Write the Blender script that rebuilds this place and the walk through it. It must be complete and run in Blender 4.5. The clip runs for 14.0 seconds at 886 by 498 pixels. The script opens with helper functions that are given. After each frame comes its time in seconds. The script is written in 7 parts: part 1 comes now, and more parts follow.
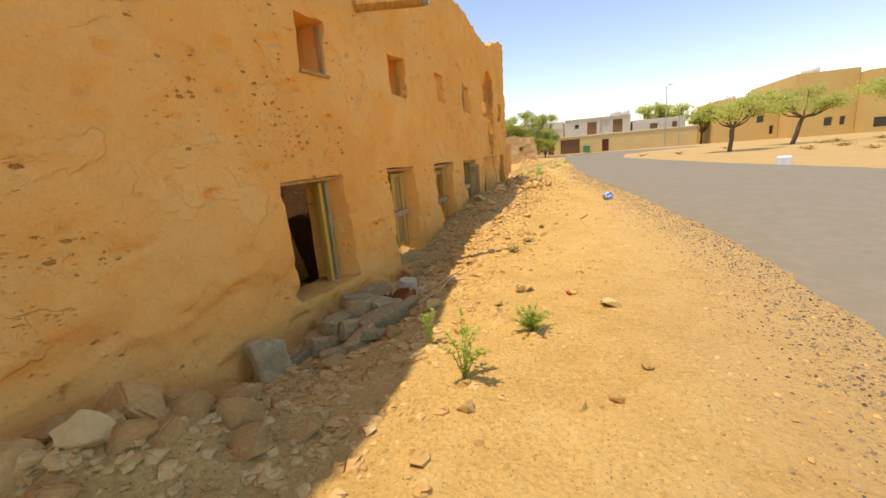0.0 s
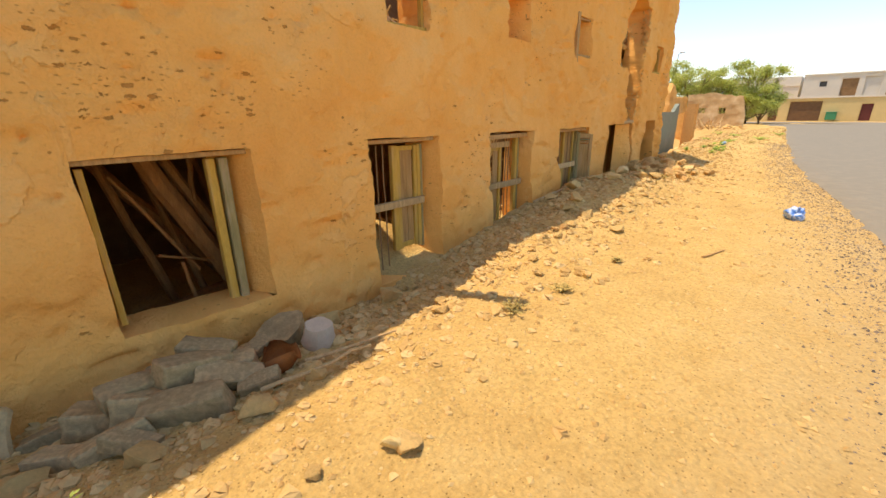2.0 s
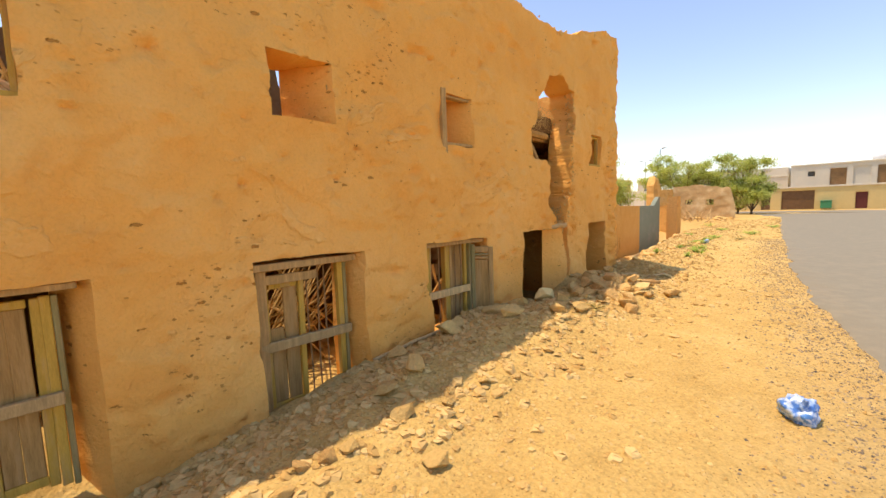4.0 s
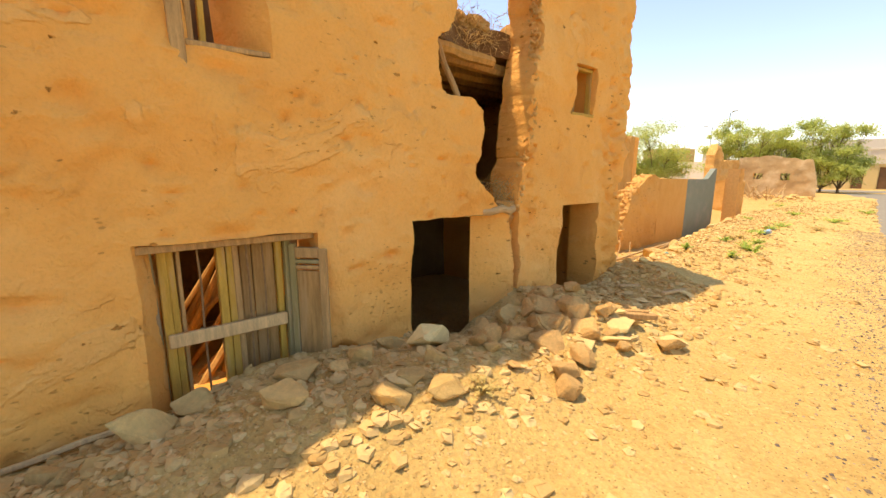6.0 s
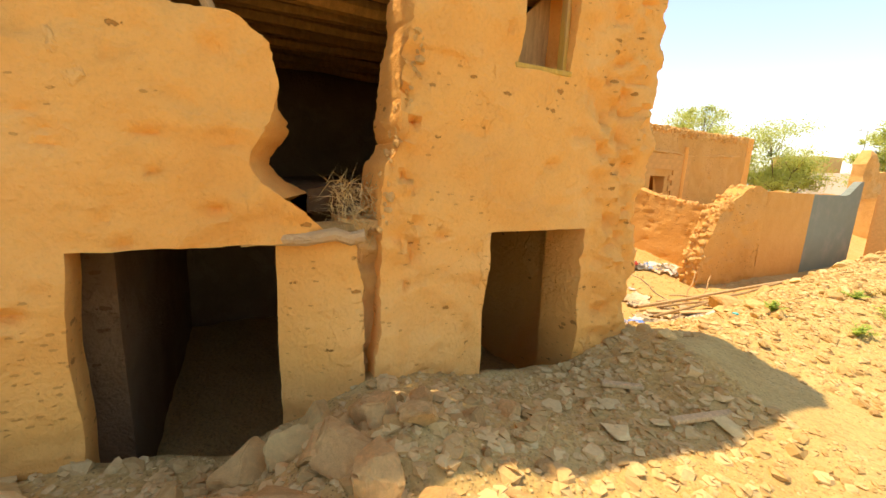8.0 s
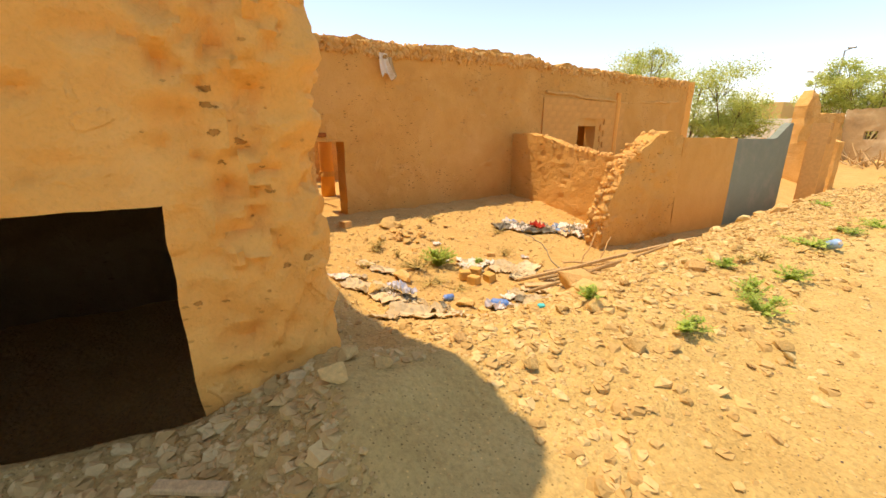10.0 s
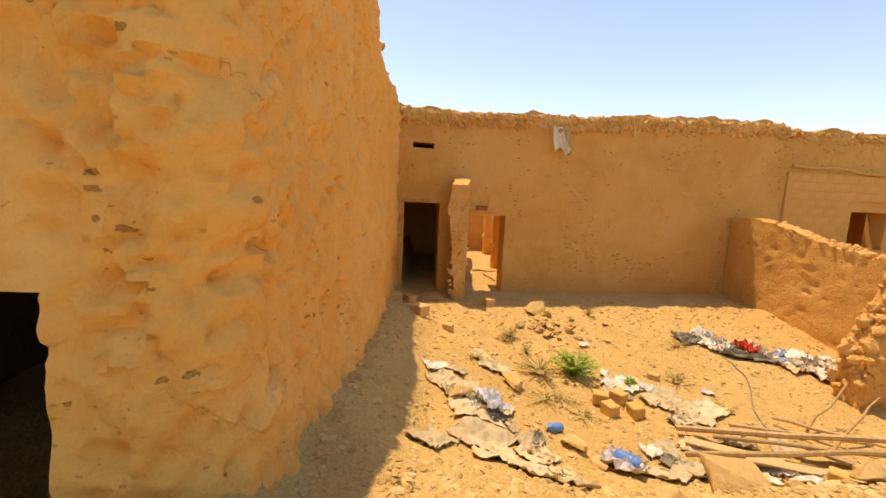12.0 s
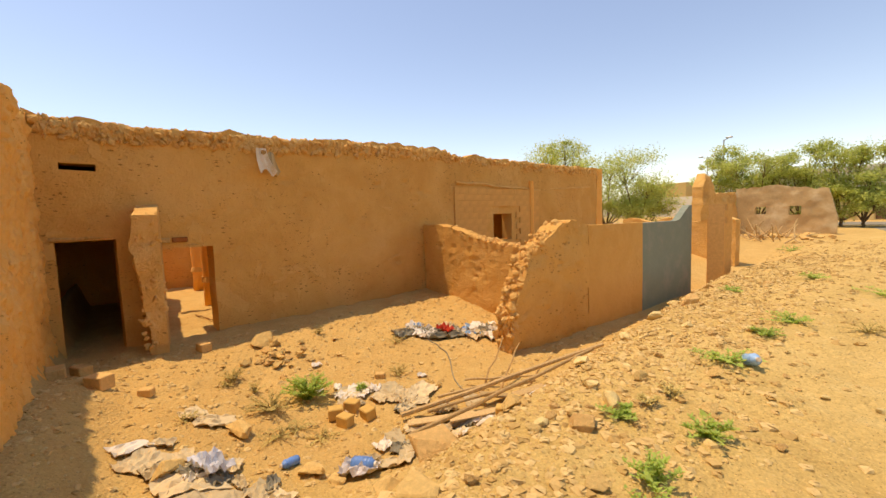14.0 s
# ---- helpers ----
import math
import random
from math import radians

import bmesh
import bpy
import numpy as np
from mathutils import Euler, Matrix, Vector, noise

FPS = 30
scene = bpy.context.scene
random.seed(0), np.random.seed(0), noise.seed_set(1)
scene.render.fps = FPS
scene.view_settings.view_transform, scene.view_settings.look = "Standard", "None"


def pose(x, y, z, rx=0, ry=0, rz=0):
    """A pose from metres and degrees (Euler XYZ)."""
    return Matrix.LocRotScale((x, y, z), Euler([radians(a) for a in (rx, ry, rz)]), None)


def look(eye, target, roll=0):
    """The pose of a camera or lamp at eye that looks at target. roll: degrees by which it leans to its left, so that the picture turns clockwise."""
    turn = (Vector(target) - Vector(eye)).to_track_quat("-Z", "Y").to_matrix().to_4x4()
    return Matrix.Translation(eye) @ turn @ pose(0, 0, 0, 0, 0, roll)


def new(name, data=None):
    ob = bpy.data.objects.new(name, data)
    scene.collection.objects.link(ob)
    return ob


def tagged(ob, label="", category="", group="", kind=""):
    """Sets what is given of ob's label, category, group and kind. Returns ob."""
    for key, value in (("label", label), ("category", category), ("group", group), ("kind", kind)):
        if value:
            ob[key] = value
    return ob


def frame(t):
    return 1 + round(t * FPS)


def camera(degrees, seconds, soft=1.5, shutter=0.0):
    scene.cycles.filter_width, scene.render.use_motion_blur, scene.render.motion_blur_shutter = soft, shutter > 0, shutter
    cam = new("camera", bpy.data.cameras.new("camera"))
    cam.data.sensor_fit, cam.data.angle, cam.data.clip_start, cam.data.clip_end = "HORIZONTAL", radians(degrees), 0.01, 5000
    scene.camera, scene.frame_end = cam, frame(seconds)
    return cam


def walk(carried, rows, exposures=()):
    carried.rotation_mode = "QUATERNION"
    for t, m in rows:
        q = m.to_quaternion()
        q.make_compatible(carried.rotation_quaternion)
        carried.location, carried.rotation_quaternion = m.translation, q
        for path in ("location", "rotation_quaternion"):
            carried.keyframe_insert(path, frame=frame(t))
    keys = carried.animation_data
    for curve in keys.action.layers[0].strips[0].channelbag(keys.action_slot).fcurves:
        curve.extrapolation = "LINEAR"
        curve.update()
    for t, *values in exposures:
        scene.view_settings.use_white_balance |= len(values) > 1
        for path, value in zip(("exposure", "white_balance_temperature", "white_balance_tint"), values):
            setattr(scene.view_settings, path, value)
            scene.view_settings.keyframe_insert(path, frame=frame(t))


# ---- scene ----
cam = camera(95.3, 14.0)
PATH = [
    (0, (2.942, 0.479, 1.381), (2.263, 2.307, 0.936), -4.8),
    (0.5, (3.232, 1.167, 1.405), (2.536, 2.965, 0.876), -2.2),
    (1, (3.39, 1.945, 1.44), (2.442, 3.586, 0.8), -1.3),
    (1.5, (3.447, 2.733, 1.483), (2.333, 4.274, 0.864), -1.5),
    (2, (3.559, 3.562, 1.513), (2.256, 4.94, 0.879), -0.8),
    (2.5, (3.629, 4.396, 1.53), (2.294, 5.748, 0.905), -0.9),
    (3, (3.699, 5.322, 1.539), (2.424, 6.759, 0.981), 1.3),
    (3.5, (3.568, 6.206, 1.634), (2.221, 7.647, 1.302), 0.0),
    (4, (3.495, 7.055, 1.65), (2.106, 8.48, 1.451), -1.9),
    (4.2, (3.453, 7.413, 1.627), (2.053, 8.815, 1.356), -2.3),
    (6.3, (2.882, 10.774, 1.681), (1.308, 11.946, 1.298), 2.0),
    (6.5, (2.777, 11.081, 1.665), (1.127, 12.157, 1.323), 3.3),
    (7, (2.553, 11.761, 1.653), (0.879, 12.781, 1.255), 2.3),
    (7.5, (2.492, 12.454, 1.675), (0.764, 13.376, 1.271), 2.3),
    (8, (2.375, 13.107, 1.691), (0.623, 13.994, 1.308), 2.5),
    (8.5, (2.381, 13.845, 1.65), (0.71, 14.853, 1.214), 1.9),
    (8.7, (2.378, 14.128, 1.644), (0.748, 15.184, 1.165), 1.5),
    (10.8, (2.016, 16.626, 1.592), (0.294, 17.474, 1.029), 0.1),
    (11, (1.958, 16.808, 1.623), (0.181, 17.565, 1.106), 2.0),
    (11.5, (1.79, 17.083, 1.706), (-0.146, 17.457, 1.37), 4.4),
    (12, (1.67, 17.252, 1.754), (-0.314, 17.283, 1.497), 2.6),
    (12.5, (1.626, 17.345, 1.777), (-0.369, 17.391, 1.652), 1.8),
    (13, (1.636, 17.409, 1.815), (-0.297, 17.921, 1.75), 1.0),
    (13.5, (1.699, 17.469, 1.824), (-0.021, 18.484, 1.725), -0.2),
    (14, (1.767, 17.495, 1.814), (0.188, 18.712, 1.653), -2.0),
]
walk(cam, [(t, look(eye, target, roll)) for t, eye, target, roll in PATH], [(0, 1.05, 7500, 20), (2, 1.25, 7300, 20), (4, 1.23, 7500, 20), (6.5, 1.55, 8000, 20), (8.5, 1.66, 8000, 20), (11, 1.13, 8100, 20), (12.5, 1.2, 8200, 20), (14, 0.95, 8200, 19)])

# ---- world, sun ----
SUN_DIR = Vector((0.256, 0.165, -1.0)).normalized()
sun_data = bpy.data.lights.new("sun", "SUN")
sun_data.energy, sun_data.angle, sun_data.color = 2.05, radians(0.6), (1.0, 0.90, 0.74)
sun = new("sun", sun_data)
sun.matrix_world = Matrix.Translation((0, 0, 30)) @ SUN_DIR.to_track_quat("-Z", "Y").to_matrix().to_4x4()
world = bpy.data.worlds.new("sky")
scene.world = world
world.use_nodes = True
wn = world.node_tree
sky = wn.nodes.new("ShaderNodeTexSky")
sky.sky_type, sky.sun_disc = "NISHITA", False
sky.sun_elevation = math.asin(-SUN_DIR.z)
sky.sun_rotation = math.atan2(-SUN_DIR.x, -SUN_DIR.y)
sky.air_density, sky.dust_density, sky.ozone_density = 1.0, 0.3, 2.5
bg = wn.nodes["Background"]
bg.inputs["Strength"].default_value = 0.114
wn.links.new(sky.outputs["Color"], bg.inputs["Color"])


# ---- materials ----
def nodes_of(name, rough=0.9, spec=0.2):
    m = bpy.data.materials.new(name)
    m.use_nodes = True
    nt = m.node_tree
    b = nt.nodes["Principled BSDF"]
    b.inputs["Roughness"].default_value = rough
    b.inputs["Specular IOR Level"].default_value = spec
    return m, nt, b


def tex_noise(nt, vec, scale, detail=6.0, rough=0.6, dist=0.0):
    n = nt.nodes.new("ShaderNodeTexNoise")
    n.inputs["Scale"].default_value, n.inputs["Detail"].default_value = scale, detail
    n.inputs["Roughness"].default_value, n.inputs["Distortion"].default_value = rough, dist
    nt.links.new(vec, n.inputs["Vector"])
    return n.outputs["Fac"]


def ramp(nt, fac, *stops):
    r = nt.nodes.new("ShaderNodeValToRGB")
    while len(r.color_ramp.elements) < len(stops):
        r.color_ramp.elements.new(0.5)
    for e, (p, c) in zip(r.color_ramp.elements, stops):
        e.position, e.color = p, (*c, 1) if len(c) == 3 else c
    nt.links.new(fac, r.inputs["Fac"])
    return r.outputs["Color"]


def mix(nt, a, b, fac, mode="MIX"):
    m = nt.nodes.new("ShaderNodeMix")
    m.data_type, m.blend_type = "RGBA", mode
    for v, s in ((fac, m.inputs[0]), (a, m.inputs[6]), (b, m.inputs[7])):
        if isinstance(v, (int, float)):
            s.default_value = v
        elif isinstance(v, tuple):
            s.default_value = (*v, 1)
        else:
            nt.links.new(v, s)
    return m.outputs[2]


def math_node(nt, op, a, b=0.0):
    m = nt.nodes.new("ShaderNodeMath")
    m.operation = op
    for v, s in ((a, m.inputs[0]), (b, m.inputs[1])):
        if isinstance(v, (int, float)):
            s.default_value = v
        else:
            nt.links.new(v, s)
    return m.outputs[0]


def bump(nt, b, height, dist=0.02, strength=0.6):
    n = nt.nodes.new("ShaderNodeBump")
    n.inputs["Distance"].default_value, n.inputs["Strength"].default_value = dist, strength
    nt.links.new(height, n.inputs["Height"])
    nt.links.new(n.outputs["Normal"], b.inputs["Normal"])


def coords(nt, kind="Object", stretch=None):
    v = nt.nodes.new("ShaderNodeTexCoord").outputs[kind]
    if stretch:
        mp = nt.nodes.new("ShaderNodeMapping")
        mp.inputs["Scale"].default_value = stretch
        nt.links.new(v, mp.inputs["Vector"])
        v = mp.outputs["Vector"]
    return v


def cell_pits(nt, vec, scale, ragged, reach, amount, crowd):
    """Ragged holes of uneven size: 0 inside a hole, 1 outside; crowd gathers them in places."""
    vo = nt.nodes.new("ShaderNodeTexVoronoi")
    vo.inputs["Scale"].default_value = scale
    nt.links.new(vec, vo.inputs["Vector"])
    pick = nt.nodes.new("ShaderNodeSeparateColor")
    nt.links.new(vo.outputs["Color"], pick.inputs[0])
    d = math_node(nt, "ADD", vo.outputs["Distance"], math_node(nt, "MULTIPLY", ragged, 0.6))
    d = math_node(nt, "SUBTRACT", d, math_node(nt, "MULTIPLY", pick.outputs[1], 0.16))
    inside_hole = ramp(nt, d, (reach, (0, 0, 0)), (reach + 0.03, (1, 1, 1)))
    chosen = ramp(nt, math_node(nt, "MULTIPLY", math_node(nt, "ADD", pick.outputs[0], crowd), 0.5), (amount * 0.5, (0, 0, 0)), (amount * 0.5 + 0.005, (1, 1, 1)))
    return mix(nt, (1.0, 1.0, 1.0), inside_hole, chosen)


def mud_material(name, dark, mid, light, scale=1.0, pitted=1.0):
    """Sun-dried mud plaster: calm tone, flaked coats with crisp lips, ragged pits and thin cracks."""
    m, nt, b = nodes_of(name, 0.95, 0.1)
    v = coords(nt)
    big = tex_noise(nt, v, 0.55 * scale, 5, 0.6, 0.6)
    medium = tex_noise(nt, v, 3.2 * scale, 8, 0.65)
    fine = tex_noise(nt, v, 42 * scale, 6, 0.7)
    rag = tex_noise(nt, v, 48, 4, 0.6)
    col = ramp(nt, big, (0.30, dark), (0.50, mid), (0.72, light))
    col = mix(nt, col, ramp(nt, medium, (0.3, dark), (0.55, mid), (0.8, light)), 0.3)
    coat = tex_noise(nt, v, 1.1 * scale, 7, 0.55, 0.5)
    flake = ramp(nt, coat, (0.60, (0, 0, 0)), (0.618, (1, 1, 1)))
    flake2 = ramp(nt, tex_noise(nt, v, 2.3 * scale, 6, 0.5, 0.3), (0.64, (0, 0, 0)), (0.66, (1, 1, 1)))
    col = mix(nt, col, mix(nt, col, light, 0.35), flake)
    col = mix(nt, col, ramp(nt, fine, (0.28, (0.88, 0.87, 0.85)), (0.5, (1, 1, 1)), (0.78, (1.05, 1.05, 1.03))), 0.7, "MULTIPLY")
    squat = nt.nodes.new("ShaderNodeMapping")
    squat.inputs["Scale"].default_value = (1.0, 1.0, 2.3)
    nt.links.new(v, squat.inputs["Vector"])
    flat = squat.outputs["Vector"]
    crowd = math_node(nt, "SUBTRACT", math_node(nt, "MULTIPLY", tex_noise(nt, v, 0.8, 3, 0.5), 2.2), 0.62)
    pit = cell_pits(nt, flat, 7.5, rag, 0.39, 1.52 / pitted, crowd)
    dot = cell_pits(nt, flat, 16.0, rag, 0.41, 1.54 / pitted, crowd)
    # earth darkens the pits: the shade of the hollows put into the colour
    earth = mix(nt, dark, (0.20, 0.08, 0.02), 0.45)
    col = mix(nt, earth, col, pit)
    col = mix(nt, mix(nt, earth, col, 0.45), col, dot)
    wind = tex_noise(nt, v, 1.5 * scale, 5, 0.55, 0.6)
    line = ramp(nt, math_node(nt, "ABSOLUTE", math_node(nt, "SUBTRACT", wind, 0.47)), (0.0, (0, 0, 0)), (0.0035, (1, 1, 1)))
    line = mix(nt, line, (1.0, 1.0, 1.0), ramp(nt, tex_noise(nt, v, 1.9 * scale, 3, 0.5), (0.62, (1, 1, 1)), (0.66, (0, 0, 0))))
    col = mix(nt, mix(nt, dark, col, 0.5), col, line)
    nt.links.new(col, b.inputs["Base Color"])
    lump = tex_noise(nt, v, 12.0 * scale, 6, 0.6, 0.6)
    h = math_node(nt, "ADD", math_node(nt, "MULTIPLY", medium, 0.4), math_node(nt, "MULTIPLY", fine, 0.15))
    for layer, amount in ((lump, 0.36), (pit, 0.9), (dot, 0.45), (line, 0.12), (flake, 0.16), (flake2, 0.10)):
        h = math_node(nt, "ADD", h, math_node(nt, "MULTIPLY", layer, amount))
    bump(nt, b, h, 0.07, 1.0)
    return m


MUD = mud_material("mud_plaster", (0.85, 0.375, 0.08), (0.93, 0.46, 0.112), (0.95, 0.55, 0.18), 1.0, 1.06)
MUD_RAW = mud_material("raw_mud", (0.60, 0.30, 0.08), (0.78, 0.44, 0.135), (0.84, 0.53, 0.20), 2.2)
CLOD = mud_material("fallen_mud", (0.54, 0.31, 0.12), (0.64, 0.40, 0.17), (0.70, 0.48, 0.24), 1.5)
# inner walls and ceilings: room shade is put into this darker mud colour
MUD_SHADED = mud_material("shade_darkened_mud", (0.18, 0.095, 0.036), (0.25, 0.14, 0.058), (0.31, 0.185, 0.085), 2.0)
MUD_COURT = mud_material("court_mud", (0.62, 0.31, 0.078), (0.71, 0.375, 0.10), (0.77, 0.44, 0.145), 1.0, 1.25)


def sand_material():
    m, nt, b = nodes_of("sandy_ground", 0.95, 0.1)
    v = coords(nt)
    big = tex_noise(nt, v, 0.35, 5, 0.6, 0.4)
    medium = tex_noise(nt, v, 2.6, 8, 0.7)
    fine = tex_noise(nt, v, 30, 8, 0.75)
    col = ramp(nt, big, (0.3, (0.55, 0.36, 0.12)), (0.5, (0.67, 0.452, 0.155)), (0.75, (0.73, 0.53, 0.21)))
    col = mix(nt, col, ramp(nt, medium, (0.3, (0.48, 0.305, 0.09)), (0.55, (0.67, 0.452, 0.155)), (0.78, (0.76, 0.595, 0.26))), 0.5)
    vo = nt.nodes.new("ShaderNodeTexVoronoi")
    vo.inputs["Scale"].default_value = 26
    nt.links.new(v, vo.inputs["Vector"])
    grit = ramp(nt, vo.outputs["Distance"], (0.0, (1.18, 1.16, 1.1)), (0.18, (1.05, 1.04, 1.0)), (0.32, (0.92, 0.90, 0.86)))
    col = mix(nt, col, grit, 0.5, "MULTIPLY")
    col = mix(nt, col, ramp(nt, fine, (0.3, (0.70, 0.68, 0.64)), (0.52, (1, 1, 1)), (0.8, (1.2, 1.2, 1.18))), 0.9, "MULTIPLY")
    vp = nt.nodes.new("ShaderNodeTexVoronoi")
    vp.inputs["Scale"].default_value = 55
    nt.links.new(v, vp.inputs["Vector"])
    pk = nt.nodes.new("ShaderNodeSeparateColor")
    nt.links.new(vp.outputs["Color"], pk.inputs[0])
    speck = ramp(nt, vp.outputs["Distance"], (0.22, (1, 1, 1)), (0.34, (0, 0, 0)))
    tone = ramp(nt, pk.outputs[0], (0.0, (0.45, 0.42, 0.38)), (0.16, (0.62, 0.6, 0.56)), (0.22, (1, 1, 1)), (0.84, (1, 1, 1)), (1.0, (1.35, 1.33, 1.25)))
    col = mix(nt, col, mix(nt, (1.0, 1.0, 1.0), tone, speck), 1.0, "MULTIPLY")
    # tyre-packed grey grit beside the asphalt, red earth in the court
    sep = nt.nodes.new("ShaderNodeSeparateXYZ")
    nt.links.new(v, sep.inputs["Vector"])
    red = ramp(nt, math_node(nt, "ADD", math_node(nt, "MULTIPLY", sep.outputs["X"], -0.09), math_node(nt, "MULTIPLY", medium, 0.5)),
               (0.32, (0, 0, 0)), (0.55, (1, 1, 1)))
    col = mix(nt, col, mix(nt, col, (0.55, 0.30, 0.10), 0.35), red)
    packed = ramp(nt, math_node(nt, "ADD", math_node(nt, "MULTIPLY", sep.outputs["X"], 0.16), math_node(nt, "MULTIPLY", medium, 0.3)),
                  (0.62, (0, 0, 0)), (0.90, (0.6, 0.6, 0.6)))
    col = mix(nt, col, (0.46, 0.33, 0.16), packed)
    nt.links.new(col, b.inputs["Base Color"])
    h = math_node(nt, "ADD", medium, math_node(nt, "MULTIPLY", fine, 0.5))
    h = math_node(nt, "SUBTRACT", h, math_node(nt, "MULTIPLY", vo.outputs["Distance"], 0.35))
    bump(nt, b, h, 0.042, 0.9)
    return m


SAND = sand_material()


def plain(name, color, rough=0.8, var=0.18, scale=6.0, bumpd=0.004, spec=0.3, metal=0.0, stretch=None, per_object=0.0, dirt=None):
    """A plain surface with broken colour at two scales and fine relief."""
    m, nt, b = nodes_of(name, rough, spec)
    b.inputs["Metallic"].default_value = metal
    v = coords(nt, "Object", stretch)
    n1, n2 = tex_noise(nt, v, scale, 6, 0.65), tex_noise(nt, v, scale * 9, 5, 0.7)
    lo = tuple(c * (1 - var) for c in color)
    hi = tuple(min(1, c * (1 + var)) for c in color)
    col = ramp(nt, n1, (0.3, lo), (0.55, color), (0.75, hi))
    col = mix(nt, col, ramp(nt, n2, (0.3, (1 - var, 1 - var, 1 - var)), (0.7, (1 + var * 0.5,) * 3)), 0.7, "MULTIPLY")
    if dirt:
        col = mix(nt, col, dirt, ramp(nt, tex_noise(nt, v, scale * 0.5, 8, 0.7), (0.5, (0, 0, 0)), (0.68, (0.85, 0.85, 0.85))))
    if per_object:
        oi = nt.nodes.new("ShaderNodeObjectInfo")
        f = ramp(nt, oi.outputs["Random"], (0.0, (1 - per_object,) * 3), (1.0, (1 + per_object, 1 + per_object, 1 + per_object * 1.1)))
        col = mix(nt, col, f, 1.0, "MULTIPLY")
    nt.links.new(col, b.inputs["Base Color"])
    bump(nt, b, math_node(nt, "ADD", n1, math_node(nt, "MULTIPLY", n2, 0.4)), bumpd, 0.8)
    return m


DUST = (0.55, 0.37, 0.17)
ROCK = plain("limestone", (0.74, 0.485, 0.17), 0.92, 0.16, 7, 0.03, 0.15, per_object=0.18)
ROCK_PALE = plain("pale_limestone", (0.78, 0.575, 0.235), 0.9, 0.12, 6, 0.015, 0.15, per_object=0.1)
ROCK_RED = plain("mud_clod", (0.74, 0.45, 0.16), 0.95, 0.18, 9, 0.04, 0.1, per_object=0.15)
CONCRETE = plain("grey_concrete", (0.46, 0.335, 0.15), 0.92, 0.3, 8, 0.014, 0.2, per_object=0.12, dirt=DUST)
WOOD = plain("weathered_wood", (0.52, 0.31, 0.115), 0.85, 0.3, 5, 0.006, 0.2, stretch=(6, 6, 0.7))
WOOD_GREY = plain("grey_driftwood", (0.58, 0.385, 0.165), 0.88, 0.28, 5, 0.006, 0.2, stretch=(6, 6, 0.7), per_object=0.2)
WOOD_YELLOW = plain("yellow_painted_wood", (0.62, 0.37, 0.06), 0.75, 0.22, 4, 0.004, 0.3, stretch=(6, 6, 0.8), dirt=(0.44, 0.28, 0.12))
WOOD_BLUE = plain("faded_blue_painted_wood", (0.34, 0.27, 0.10), 0.75, 0.22, 4, 0.004, 0.3, stretch=(6, 6, 0.8), dirt=(0.42, 0.30, 0.17))
WOOD_DARK = plain("brown_boards", (0.46, 0.26, 0.085), 0.85, 0.3, 4, 0.005, 0.2, stretch=(7, 7, 0.6), dirt=(0.44, 0.28, 0.12))
POLE = plain("palm_log", (0.56, 0.30, 0.085), 0.9, 0.28, 6, 0.012, 0.15, stretch=(3, 3, 0.6), per_object=0.15)
STRAW = plain("dry_straw", (0.64, 0.43, 0.16), 0.9, 0.25, 10, 0.004, 0.15, per_object=0.1)
# darker copy of palm_log; its colour carries the gloom of the first room
POLE_DARK = plain("shade_darkened_palm_log", (0.34, 0.155, 0.045), 0.9, 0.3, 6, 0.014, 0.15, stretch=(3, 3, 0.6), per_object=0.2)
PALE_RIB = plain("bleached_palm_rib", (0.72, 0.58, 0.38), 0.85, 0.2, 10, 0.003, 0.2, per_object=0.15)
IRON = plain("rusty_iron", (0.34, 0.20, 0.085), 0.8, 0.3, 20, 0.002, 0.25, 0.1)
GREY_PAINT = plain("grey_painted_render", (0.235, 0.265, 0.19), 0.85, 0.08, 2.0, 0.004, 0.25, dirt=(0.34, 0.29, 0.22))
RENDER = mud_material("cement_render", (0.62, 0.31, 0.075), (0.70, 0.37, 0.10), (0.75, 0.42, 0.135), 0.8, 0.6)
BLOCK = plain("tan_concrete_block", (0.72, 0.375, 0.105), 0.92, 0.1, 3, 0.008, 0.15, per_object=0.025)
MORTAR = plain("mortar", (0.62, 0.33, 0.11), 0.95, 0.15, 12, 0.008, 0.1)
ASPHALT = plain("worn_asphalt", (0.25, 0.228, 0.168), 1.0, 0.06, 5.0, 0.006, 0.05, dirt=(0.275, 0.245, 0.175))


def leafy(name, color, var=0.3, scale=3.0):
    """Thin leaves that let some light through."""
    m = plain(name, color, 0.7, var, scale, 0.002, 0.25, per_object=0.18)
    nt = m.node_tree
    b = nt.nodes["Principled BSDF"]
    tr = nt.nodes.new("ShaderNodeBsdfTranslucent")
    tr.inputs["Color"].default_value = (*[min(1, c * 1.5) for c in color], 1)
    mx = nt.nodes.new("ShaderNodeMixShader")
    mx.inputs[0].default_value = 0.45
    nt.links.new(b.outputs[0], mx.inputs[1]), nt.links.new(tr.outputs[0], mx.inputs[2])
    nt.links.new(mx.outputs[0], nt.nodes["Material Output"].inputs["Surface"])
    return m


